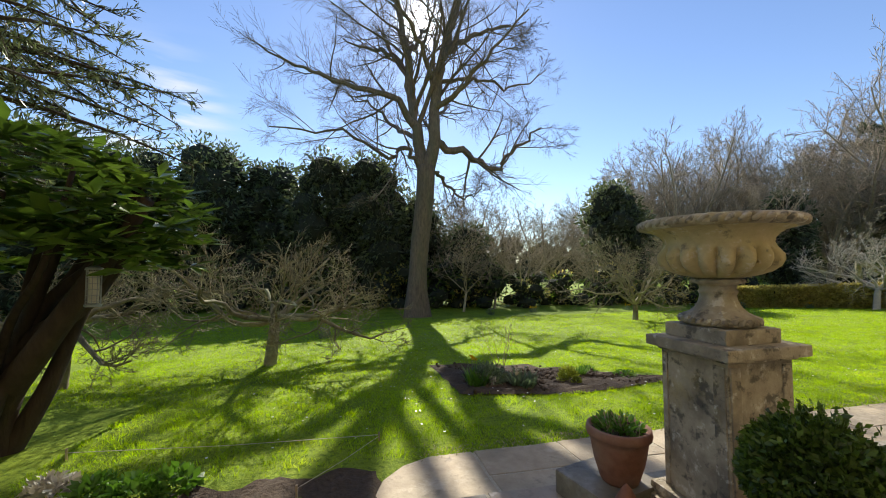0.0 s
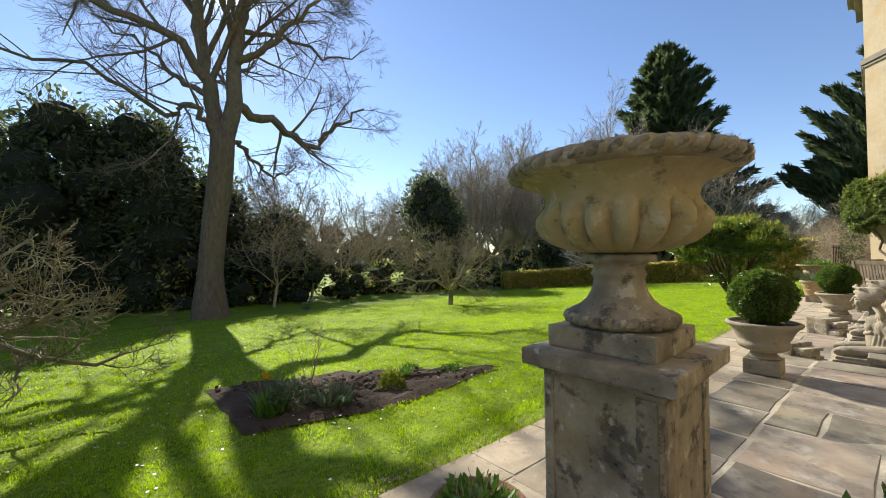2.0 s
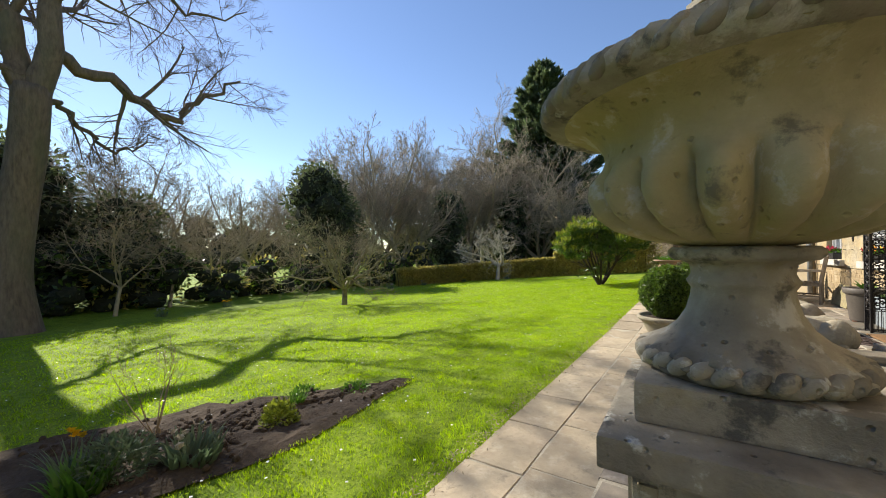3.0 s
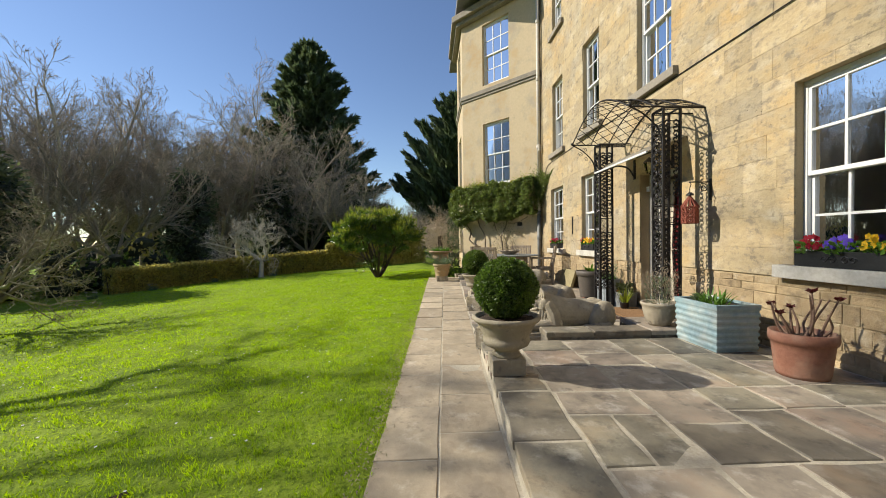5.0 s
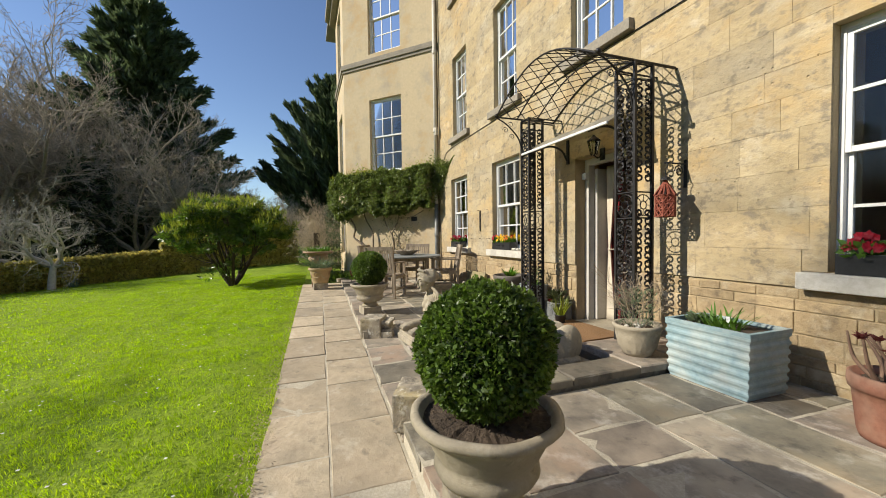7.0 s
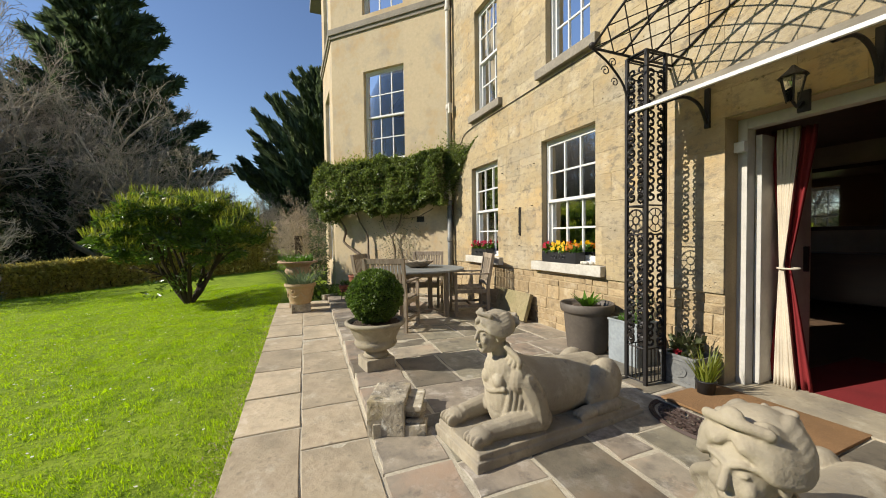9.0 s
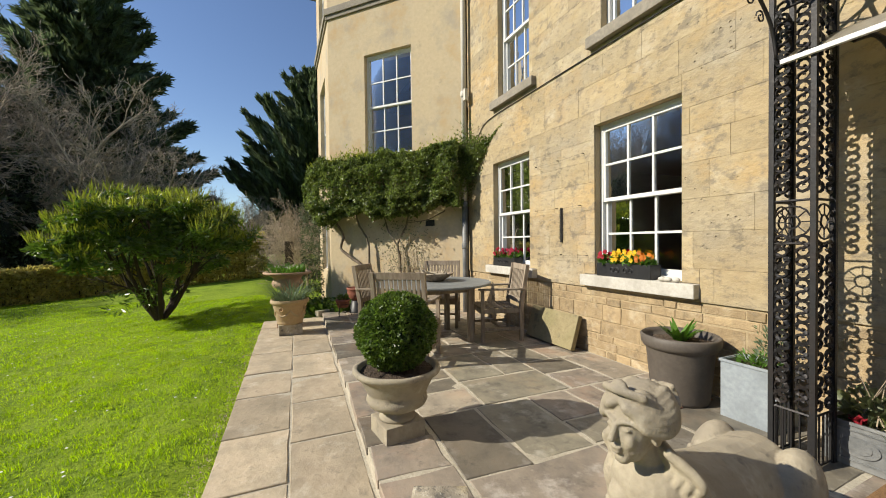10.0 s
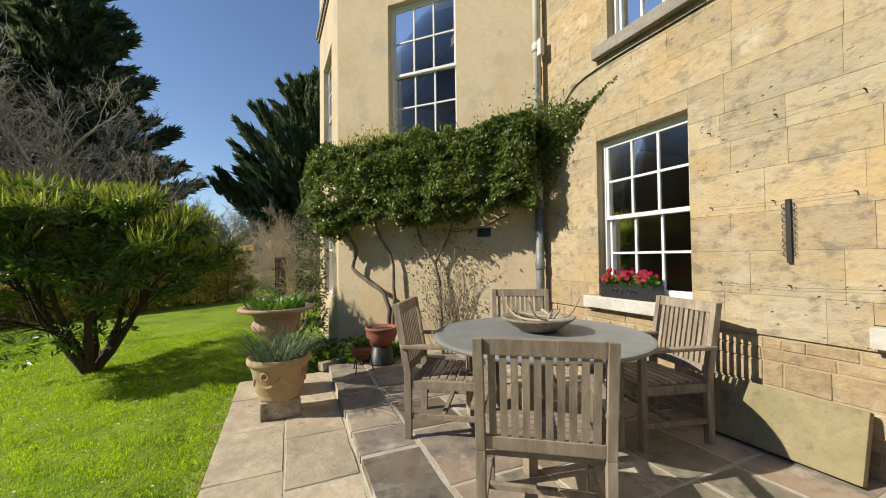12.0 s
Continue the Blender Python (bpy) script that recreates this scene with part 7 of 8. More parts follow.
def terracotta_pots_by_bay():
    rng = np.random.default_rng(92)
    red = mat("red_terracotta", (0.30, 0.11, 0.065), (0.22, 0.075, 0.045), 0.8, 30, 4, 0.25)
    t = thing("terracotta_bowl", (14.08, 0.72, EAST_Z + 0.22), label="round red terracotta bowl pot on upturned pot", category="plant pot")
    part("bowl", lathe([(0.0, 0.0), (0.10, 0.0), (0.16, 0.06), (0.19, 0.14), (0.185, 0.19), (0.2, 0.20), (0.2, 0.225), (0.18, 0.23), (0.17, 0.19), (0.0, 0.18)], 40), red, t, smooth=True)
    soil_disc(t, 0.17, 0.195)
    u = thing("upturned_pot", (14.08, 0.72, EAST_Z), label="dark upturned pot under the terracotta bowl", category="plant pot")
    part("pot", lathe([(0.16, 0), (0.15, 0.02), (0.12, 0.21), (0.10, 0.22)], 28), M_black, u, smooth=True)
    k = thing("pot_on_stand", (13.86, 1.02, EAST_Z), label="small red terracotta pot in black iron stand", category="plant pot")
    part("pot", lathe([(0.0, 0.14), (0.08, 0.14), (0.11, 0.20), (0.115, 0.25), (0.125, 0.255), (0.125, 0.275), (0.11, 0.28), (0.0, 0.25)], 32), red, k, smooth=True)
    for i in range(3):
        a = 2.1 * i + 0.4
        tube("leg", [(0.10 * math.cos(a), 0.10 * math.sin(a), 0.2), (0.14 * math.cos(a), 0.14 * math.sin(a), 0.0)], 0.007, M_iron, k, 5)
    tube("ring", [(0.108 * math.cos(a), 0.108 * math.sin(a), 0.2) for a in np.linspace(0, 2 * math.pi, 17)], 0.007, M_iron, k, 5)
    leaf_tuft(k, "foliage", rng, 90, 0.1, 0.28, 0.03, 0.5, M_laurel, 0.6, 0.08)
    kb = thing("bed_kerb", (0, 0, 0), label="low dark stone kerb edging the planting bed", category="kerb")
    part("kerb_stone", boxed(0, 0.95, -0.05, 0.05, 0, 0.10, 0.01), M_flag, kb, m=pose(14.28, 1.42, EAST_Z - 0.06, 0, 0, -62))
    part("kerb_stone", boxed(0, 0.80, -0.05, 0.05, 0, 0.10, 0.01), M_flag, kb, m=pose(13.55, -0.35, EAST_Z - 0.06, 0, 0, 48))
    for i, (x, y, r) in enumerate(((14.55, 1.25, 0.28), (14.75, 0.85, 0.25), (14.35, 0.55, 0.2), (14.9, 1.4, 0.28), (14.3, 0.95, 0.18))):
        p = thing("ground_cover", (x, y, PATH_Z + 0.02), label="low glossy green leaves in the bed below the bay", category="plant")
        leaf_tuft(p, "foliage", rng, 420, r, 0.02, 0.045, 0.5, M_laurel, 0.9, 0.26)


terracotta_pots_by_bay()


# ---- window boxes ----
def window_box(x0, x1, sill_z, label, cols, seed, extras=False):
    rng = np.random.default_rng(seed)
    t = thing("window_box", ((x0 + x1) / 2, WALL_Y + 0.0, sill_z), label=label, category="window box", group="window boxes")
    w, h = (x1 - x0) / 2, 0.135
    bm = bmesh.new()
    box(bm, -w, w, -0.095, -0.085, 0, h, 0.002)
    box(bm, -w, w, 0.045, 0.055, 0, h, 0.003)
    box(bm, -w, -w + 0.01, -0.085, 0.045, 0, h, 0.002)
    box(bm, w - 0.01, w, -0.085, 0.045, 0, h, 0.002)
    part("trough", bm, M_black, t)
    V, F = [], []
    for s in (1, -1):
        tube_data([Vector((s * 0.05 + q[0] * s, 0.057, q[2])) for q in scroll(0, h * 0.5, 0.035, 1.4)], [0.005] * 13, 4, V, F)
        tube_data([Vector((s * 0.11 + q[0] * s, 0.057, q[2])) for q in scroll(0, h * 0.5, 0.028, 1.4)], [0.005] * 13, 4, V, F)
    mesh_ob("relief", V, F, M_black, t)
    part("soil", boxed(-w + 0.01, w - 0.01, -0.085, 0.045, 0.08, 0.115), M_soil, t)
    k = len(cols)
    for i, c in enumerate(cols):
        cx = -w + 2 * w * (i + 0.5) / k
        pts, U, W2 = [], [], []
        leaf_tuft(t, "leaf_clump", rng, 90, w / k * 0.95, h - 0.01, 0.032, 0.5, M_leafgreen, 0.6, 0.09, cx, 0.0)
        m = PETALS[c]
        for j in range(20):
            q1 = rng.uniform(-1, 1)
            fx, fy, fz = cx + q1 * w / k * 0.72, rng.uniform(-0.05, 0.085), h + 0.03 + rng.uniform(0, 0.105) * (1 - q1 * q1) ** 0.5
            for q in range(5):
                a = q * 1.2566 + j
                d = np.array([math.cos(a), 0.25 + 0.2 * math.sin(j), math.sin(a)])
                d /= np.linalg.norm(d)
                s = np.cross(d, np.array([0, 1.0, 0.3]))
                s /= np.linalg.norm(s)
                pts.append(np.array([fx, fy, fz]) + d * 0.014)
                U.append(d * 0.0155), W2.append(s * 0.0145)
            quads_mesh("flower_head", np.array(pts), np.array(U), np.array(W2), m, t)
            pts, U, W2 = [], [], []
    return t


PETALS = {k: mat(k + "_petal", c, tuple(q * 0.8 for q in c), 0.6, 10, 3, 0.0, translucent=0.3) for k, c in
          (("red", (0.40, 0.012, 0.03)), ("purple", (0.13, 0.07, 0.50)), ("yellow", (0.80, 0.52, 0.02)), ("orange", (0.62, 0.20, 0.02)), ("crimson", (0.32, 0.008, 0.04)))}
window_box(4.55, 5.30, 0.918, "black window box with red, purple and yellow primroses", ("yellow", "purple", "red"), 95)
window_box(9.58, 10.22, 0.948, "black window box with yellow and orange pansies", ("orange", "yellow", "yellow", "red"), 96)
window_box(11.78, 12.36, 0.948, "black window box with crimson flowers", ("crimson", "crimson", "red"), 97)
for k, (x, y) in enumerate(((9.47, -1.12), (9.41, -1.11), (9.36, -1.14))):
    s = thing("sill_stone", (x, y, 0.946), label="small pale rounded stone on window sill", category="stone", group="stones on sill")
    bm = bmesh.new()
    bmesh.ops.create_icosphere(bm, subdivisions=2, radius=0.035, matrix=Matrix.Translation((0, 0, 0.022)) @ Matrix.Diagonal((1.1, 0.9, 0.65, 1)))
    part("stone", bm, M_sill, s, smooth=True)


# ---- climbing shrub on the bay ----
def creeper():
    rng = np.random.default_rng(99)
    t = thing("wall_climber", (13.32, -1.10, 0), BAY_U, "clipped evergreen wall shrub with bare twisting stems on bay", "climbing shrub")
    for g, r in (([(2.05, 0.20, 0.0), (2.12, 0.14, 0.75), (2.45, 0.12, 1.02), (2.72, 0.12, 1.22), (2.66, 0.12, 1.5), (2.92, 0.16, 1.9), (3.0, 0.2, 2.2)], 0.036),
                 ([(2.0, 0.20, 0.0), (2.02, 0.12, 0.8), (2.06, 0.1, 1.35), (2.28, 0.12, 1.75), (2.35, 0.16, 2.2)], 0.028),
                 ([(1.25, 0.15, 0.0), (1.32, 0.1, 0.9), (1.36, 0.1, 1.3), (1.15, 0.12, 1.7), (1.1, 0.16, 2.2)], 0.026),
                 ([(1.36, 0.1, 1.25), (1.6, 0.1, 1.6), (1.7, 0.14, 2.15)], 0.02),
                 ([(0.35, 0.12, 1.9), (0.7, 0.1, 1.75), (1.15, 0.1, 1.7)], 0.012)):
        pts = spline(g, 5)
        n = len(pts)
        tube("stem", [p + Vector((rng.normal(0, .008), 0, 0)) for p in pts], [r * (1 - 0.45 * i / (n - 1)) for i in range(n)], M_bark, t, 8)
    n = 58000
    u = rng.uniform(-0.05, 3.55, n)
    z0, z1 = 1.93 - 0.045 * u + 0.07 * np.sin(u * 3.7), 2.99 + 0.05 * np.sin(u * 4.1 + 1)
    ang = rng.uniform(-0.5 * math.pi, 0.62 * math.pi, n)
    rad = rng.uniform(0.72, 1.06, n) ** 0.6
    endf = np.clip((3.6 - u) / 0.5, 0.25, 1.0) ** 0.5
    lump = np.array([noise.noise((a * 3.2, b * 2.4, 0.0)) + 0.5 * noise.noise((a * 8.0, b * 6.0, 3.0)) for a, b in zip(u, ang)]) * 0.30 + 1
    zc, hz = (z0 + z1) / 2, (z1 - z0) / 2
    y = 0.05 + np.maximum(np.cos(ang), 0.0) ** 0.45 * 0.44 * rad * endf * lump + rng.uniform(0, 0.05, n)
    z = zc + np.sign(np.sin(ang)) * np.abs(np.sin(ang)) ** 0.7 * hz * rad * endf * lump
    p = np.stack([u, y, z], axis=1)
    out = np.stack([np.where(u > 3.3, 0.7, 0.0), np.cos(ang), np.sin(ang)], axis=1)
    a, b = leaves_on(rng, p, out, 0.030, 0.5, 1.2)
    quads_mesh("foliage", p, a, b, M_climber, t, fold=0.25)
    n = 2600
    u = rng.uniform(0.0, 3.4, n)
    p = np.stack([u, rng.uniform(0.05, 0.4, n), 2.95 + 0.07 * np.sin(u * 3.1 + 1) + rng.exponential(0.05, n)], axis=1)
    a, b = leaves_on(rng, p, np.tile([0, 0.1, 1.2], (n, 1)), 0.026, 0.4, 0.7)
    quads_mesh("young_shoot", p, a, b, M_bright, t, fold=0.25)
    n = 900
    p = np.stack([rng.normal(1.25, 0.3, n), rng.uniform(0.04, 0.22, n), rng.uniform(0.5, 1.75, n)], axis=1)
    a, b = leaves_on(rng, p, np.tile([0, 0.6, -0.3], (n, 1)), 0.02, 0.5, 0.9)
    quads_mesh("rose_leaf", p, a, b, M_yew, t, fold=0.2)
    V, F = [], []
    for i in range(26):
        q = Vector((1.25 + rng.normal(0, 0.12), 0.12, 0.0 + rng.uniform(0, 0.6)))
        branch(rng, V, F, q, Vector((rng.normal(0, .35), 0.05, 1)), rng.uniform(0.5, 1.2), 0.006, 0, [(4, .5, .7, .08, 0, 3, 5), (0, 0, 0, .1, 0, 3, 3)])
    mesh_ob("rose_stem", V, F, M_twig, t)
    s = thing("wall_climber", (0, 0, 0), label="loose evergreen shoots of the climber on the front wall", category="climbing shrub")
    n = 5200
    x = 13.30 - np.abs(rng.normal(0, 0.34, n))
    hz = np.clip(1 - (13.3 - x) / 0.85, 0.05, 1)
    p = np.stack([x, WALL_Y + rng.uniform(0.02, 0.30, n) * hz, 2.62 + rng.normal(0, 0.30, n) * hz + (13.3 - x) * 0.45], axis=1)
    a, b = leaves_on(rng, p, np.tile([-0.5, 0.4, 0.5], (n, 1)), 0.025, 0.45, 0.9)
    quads_mesh("foliage", p, a, b, M_climber, s, fold=0.2)


creeper()


# ---- drainpipe, cable, wall fittings ----
def fittings():
    d = thing("drainpipe", (13.24, -1.05, 0), label="round white drainpipe with grey lower section in corner", category="drainpipe")
    pipe_w = mat("off_white_pipe_paint", (0.62, 0.58, 0.50), (0.52, 0.48, 0.41), 0.6, 30, 4, 0.1)
    part("upper_pipe", lathe([(0.045, 2.0), (0.045, 9.0)], 18), pipe_w, d, smooth=True)
    part("lower_pipe", lathe([(0.05, 0.06), (0.05, 1.99)], 18), M_lead, d, "grey painted lower pipe", smooth=True)
    for z in (1.2, 1.95, 3.9, 5.9, 7.6):
        part("collar", lathe([(0.055, z), (0.06, z + 0.01), (0.06, z + 0.09), (0.055, z + 0.10)], 18), pipe_w if z > 2 else M_lead, d, smooth=True)
    part("junction_box", boxed(-0.11, -0.04, -0.03, 0.03, 3.82, 4.02, 0.006), pipe_w, d, "small white box")
    c = thing("wall_cable", (0, 0, 0), label="thin black cable running along the wall under sills", category="cable")
    pts = []
    for x, z in ((4.0, 3.34), (6.95, 3.37), (8.2, 3.36), (9.2, 3.35), (10.45, 3.34), (11.3, 3.33), (12.55, 3.30), (12.9, 3.12), (13.18, 2.98)):
        pts.append((x, WALL_Y + 0.012, z))
    tube("cable", spline(pts, 4), 0.007, M_iron, c, 5)
    w = thing("wall_wires", (0, 0, 0), label="thin plant wires on vine eyes along the wall", category="plant wire")
    for z, xa, xb in ((1.15, 10.4, 11.25), (1.72, 10.5, 11.3), (2.3, 10.45, 11.3)):
        tube("wire", [(xa, WALL_Y + 0.03, z), ((xa + xb) / 2, WALL_Y + 0.03, z - 0.012), (xb, WALL_Y + 0.03, z)], 0.0010, M_iron, w, 3)
        for x in (xa, (xa + xb) / 2, xb):
            part("vine_eye", boxed(x - 0.003, x + 0.003, WALL_Y - 0.005, WALL_Y + 0.033, z - 0.004, z + 0.004), M_iron, w)
    h = thing("iron_hanger", (10.82, WALL_Y, 1.30), label="rusty black iron hanger fixed to the stone wall", category="hanger")
    part("bar", boxed(-0.014, 0.014, 0.0, 0.02, 0, 0.42, 0.003), M_iron, h)
    V, F = [], []
    for i in range(8):
        for s in (-1, 1):
            tube_data([Vector((s * 0.02 + 0.016 * math.cos(a), 0.015, 0.06 + i * 0.045 + 0.016 * math.sin(a))) for a in np.linspace(0, 2 * math.pi, 9)], [0.003] * 9, 3, V, F)
    mesh_ob("loop", V, F, M_iron, h)
    g = thing("air_vent", (0, 0, 0), label="small dark iron air vent in the bay wall", category="vent")
    g.matrix_basis = BAY_A
    bm = boxed(0.62, 0.80, 0.0, 0.012, 1.63, 1.75, 0.003)
    part("grille", bm, M_iron, g)


fittings()


# ---- rotary of small things on the lawn side at the start ----
def bird_feeder():
    t = thing("bird_feeder", (-1.62, 3.05, 1.02), label="tubular wire bird feeder hanging from rhododendron branch", category="bird feeder")
    V, F = [], []
    for k in range(10):
        a = 2 * math.pi * k / 10
        tube_data([Vector((0.04 * math.cos(a), 0.04 * math.sin(a), 0)), Vector((0.04 * math.cos(a), 0.04 * math.sin(a), 0.24))], [0.0025] * 2, 3, V, F)
    for z in np.linspace(0.02, 0.22, 6):
        tube_data([Vector((0.04 * math.cos(a), 0.04 * math.sin(a), z)) for a in np.linspace(0, 2 * math.pi, 11)], [0.002] * 11, 3, V, F)
    mesh_ob("wire_cage", V, F, M_zinc, t)
    part("seed_tube", lathe([(0.03, 0.01), (0.03, 0.22)], 14), mat("pale_seed", (0.62, 0.60, 0.52), (0.5, 0.48, 0.4), 0.6, 80, 10, 0.2), t)
    part("base", lathe([(0.045, -0.015), (0.048, 0.0), (0.03, 0.005)], 14), M_zinc, t)
    part("lid", lathe([(0.05, 0.23), (0.045, 0.245), (0.01, 0.26)], 14), M_zinc, t)
    tube("hook", [(0, 0, 0.25), (0.01, 0, 0.34), (-0.05, 0.02, 0.46)], 0.003, M_iron, t, 4)


bird_feeder()


# ---- planting bed in the lawn ----
def flower_bed():
    rng = np.random.default_rng(111)
    b = thing("planting_bed", (0, 0, 0), label="kite-shaped bed of dark soil cut into the lawn", category="flower bed", kind="structure")
    outline = [Vector((x, y, 0)) for x, y in ((1.27, 5.75), (1.27, 4.05), (2.38, 3.66), (3.98, 3.83), (2.6, 5.14))]
    edge = []
    for i, p in enumerate(outline):
        q = outline[(i + 1) % len(outline)]
        for k in range(8):
            w = p.lerp(q, k / 8)
            edge.append(w + Vector((rng.normal(0, 0.018), rng.normal(0, 0.018), 0)))
    c = sum(edge, Vector()) / len(edge)
    V, F = [], []
    rings = 9
    for r in range(rings):
        for e in edge:
            p = c.lerp(e, 1 - r / rings)
            z = lawn_z(p.x, p.y) + (0.045 if r else 0.012) + 0.03 * noise.noise((p.x * 6, p.y * 6, 0)) * (1 if r else 0) + rng.normal(0, 0.008) * (1 if r else 0)
            V.append((p.x, p.y, z))
    n = len(edge)
    for r in range(rings - 1):
        for i in range(n):
            F.append((r * n + i, r * n + (i + 1) % n, (r + 1) * n + (i + 1) % n, (r + 1) * n + i))
    F.append(tuple((rings - 1) * n + i for i in range(n)))
    mesh_ob("soil", V, F, M_soil, b)
    pts, faces = sphere_template(8)
    V, F = [], []
    while len(V) < 700 * len(pts):
        q = edge[int(rng.integers(0, n))].lerp(c, rng.uniform(0, 1) ** 0.6)
        r = 0.008 + 0.018 * rng.uniform(0, 1) ** 2
        o = len(V)
        sx, sy, sz = rng.uniform(0.7, 1.4, 3)
        V.extend((q.x + p.x * r * sx, q.y + p.y * r * sy, lawn_z(q.x, q.y) + 0.045 + p.z * r * sz) for p in pts)
        F.extend(tuple(i + o for i in f) for f in faces)
    tagged(mesh_ob("clods", V, F, M_soil, b), kind="stuff")

    def clump(name, label, x, y, kindf, *args, **kw):
        t = thing(name, (x, y, lawn_z(x, y) + 0.02), label=label, category="plant")
        kindf(t, *args, **kw)
        return t

    def strap(t, n, r, ln, w, m, flowers=None, fn=0):
        V, F = blades(rng, n, r, ln, w, 0.6, 0, 0, 0, 0.5)
        mesh_ob("foliage", V, F, m, t)
        for k in range(fn):
            x, y, z = rng.uniform(-r, r), rng.uniform(-r, r), ln * rng.uniform(0.9, 1.2)
            tube("stalk", [(x * 0.6, y * 0.6, 0), (x, y, z)], 0.003, m, t, 4)
            leaf_tuft(t, "flower_head", rng, 16, 0.012, z, 0.02, 0.6, flowers, 0.5, 0.015, x, y)

    def dome(t, n, r, h, leaf, slim, m):
        d = rand_dirs(rng, n)
        d[:, 2] = np.abs(d[:, 2])
        p = d * np.array([r, r, h]) * rng.uniform(0.6, 1.05, (n, 1))
        u, w = leaves_on(rng, p, d, leaf, slim, 0.8)
        quads_mesh("foliage", p, u, w, m, t, fold=0.2)

    clump("daffodils", "clump of yellow daffodils in the bed", 1.55, 4.55, strap, 60, 0.08, 0.26, 0.006, M_greyleaf, PETALS["yellow"], 3)
    clump("lavender", "grey-green leafy clump in the bed", 1.70, 4.35, dome, 1400, 0.24, 0.26, 0.028, 0.25, M_greyleaf)
    clump("hellebore", "pale-leaved low clump in the bed", 2.02, 4.10, strap, 120, 0.14, 0.18, 0.016, M_greyleaf, M_sill, 6)
    clump("strap_leaf_plant", "green strap-leaved clump in the bed", 1.52, 4.25, strap, 90, 0.1, 0.22, 0.012, M_leafgreen)
    clump("golden_shrub", "small golden yellow-green shrub in the bed", 2.62, 4.10, dome, 700, 0.14, 0.20, 0.024, 0.4, M_bright)
    clump("grassy_clump", "grassy tuft in the bed", 2.95, 4.35, strap, 70, 0.06, 0.16, 0.005, M_leafgreen)
    clump("low_plant", "low green plant in the bed", 3.45, 4.12, dome, 150, 0.15, 0.08, 0.03, 0.35, M_leafgreen)
    clump("low_plant", "low green plant at the bed's corner", 3.2, 4.55, dome, 120, 0.14, 0.07, 0.03, 0.35, M_leafgreen)
    r = bare_tree("rose_bush", (2.05, 4.75, lawn_z(2.05, 4.75)), 0.75, 0.35, 131, "thin bare rose bush in the bed", M_twig, [(4, .5, .6, .1, .06, 4, 5), (4, .5, .6, .12, .05, 3, 4), (0, 0, 0, .1, .05, 3, 3)], 0.012, 0.12, 5, (0, 0), 1.6)
    for k, (x, y) in enumerate(((-0.45, 9.9), (20.5, 12.6), (21.9, 10.4), (23.0, 9.6), (16.2, 14.6), (13.2, 15.6), (6.2, 15.6), (8.6, 16.3), (18.2, 13.9))):
        t = clump("daffodils", "clump of pale daffodils on the lawn", x, y, strap, 60, 0.16, 0.22, 0.008, M_greyleaf, M_sill if k % 2 == 0 else PETALS["yellow"], 9)
    # soil strip and young plants at the start of the path
    s = thing("soil_strip", (0, 0, 0), label="strip of bare dark soil at the lawn corner", category="soil", kind="structure")
    V, F = [], []
    for j in range(9):
        for i in range(25):
            x, y = -1.4 + 1.65 * i / 24, 2.02 + 0.62 * j / 8 + 0.05 * math.sin(i)
            e = min(i, 24 - i, j, 8 - j)
            V.append((x, y, -0.05 + (0.012 + 0.02 * noise.noise((x * 7, y * 7, 1)) + rng.normal(0, 0.006) if e else -0.03)))
    for j in range(8):
        for i in range(24):
            a = j * 25 + i
            F.append((a, a + 1, a + 26, a + 25))
    mesh_ob("soil", V, F, M_soil, s)
    for x, y in ((-1.35, 2.62), (-1.15, 2.55), (-1.6, 2.7), (-0.95, 2.6)):
        clump("variegated_plant", "white-edged green leafy plant at soil edge", x, y, dome, 220, 0.14, 0.13, 0.035, 0.5, M_sill if x < -1.4 else M_leafgreen)


flower_bed()


def garden_twine():
    t = thing("garden_twine", (0, 0, 0), label="thin pale twine stretched low over the new grass", category="twine")
    for a, b in (((-1.9, 3.35), (0.27, 3.0)), ((0.27, 3.0), (-0.25, 2.35))):
        tube("string", [(a[0], a[1], lawn_z(*a) + 0.05), ((a[0] + b[0]) / 2, (a[1] + b[1]) / 2, lawn_z(*b) + 0.03), (b[0], b[1], lawn_z(*b) + 0.06)], 0.0025, M_sill, t, 4)
    for x, y in ((0.27, 3.0), (-0.25, 2.35), (-1.9, 3.35)):
        part("peg", boxed(x - 0.006, x + 0.006, y - 0.006, y + 0.006, lawn_z(x, y) - 0.05, lawn_z(x, y) + 0.08), M_twig, t)


garden_twine()

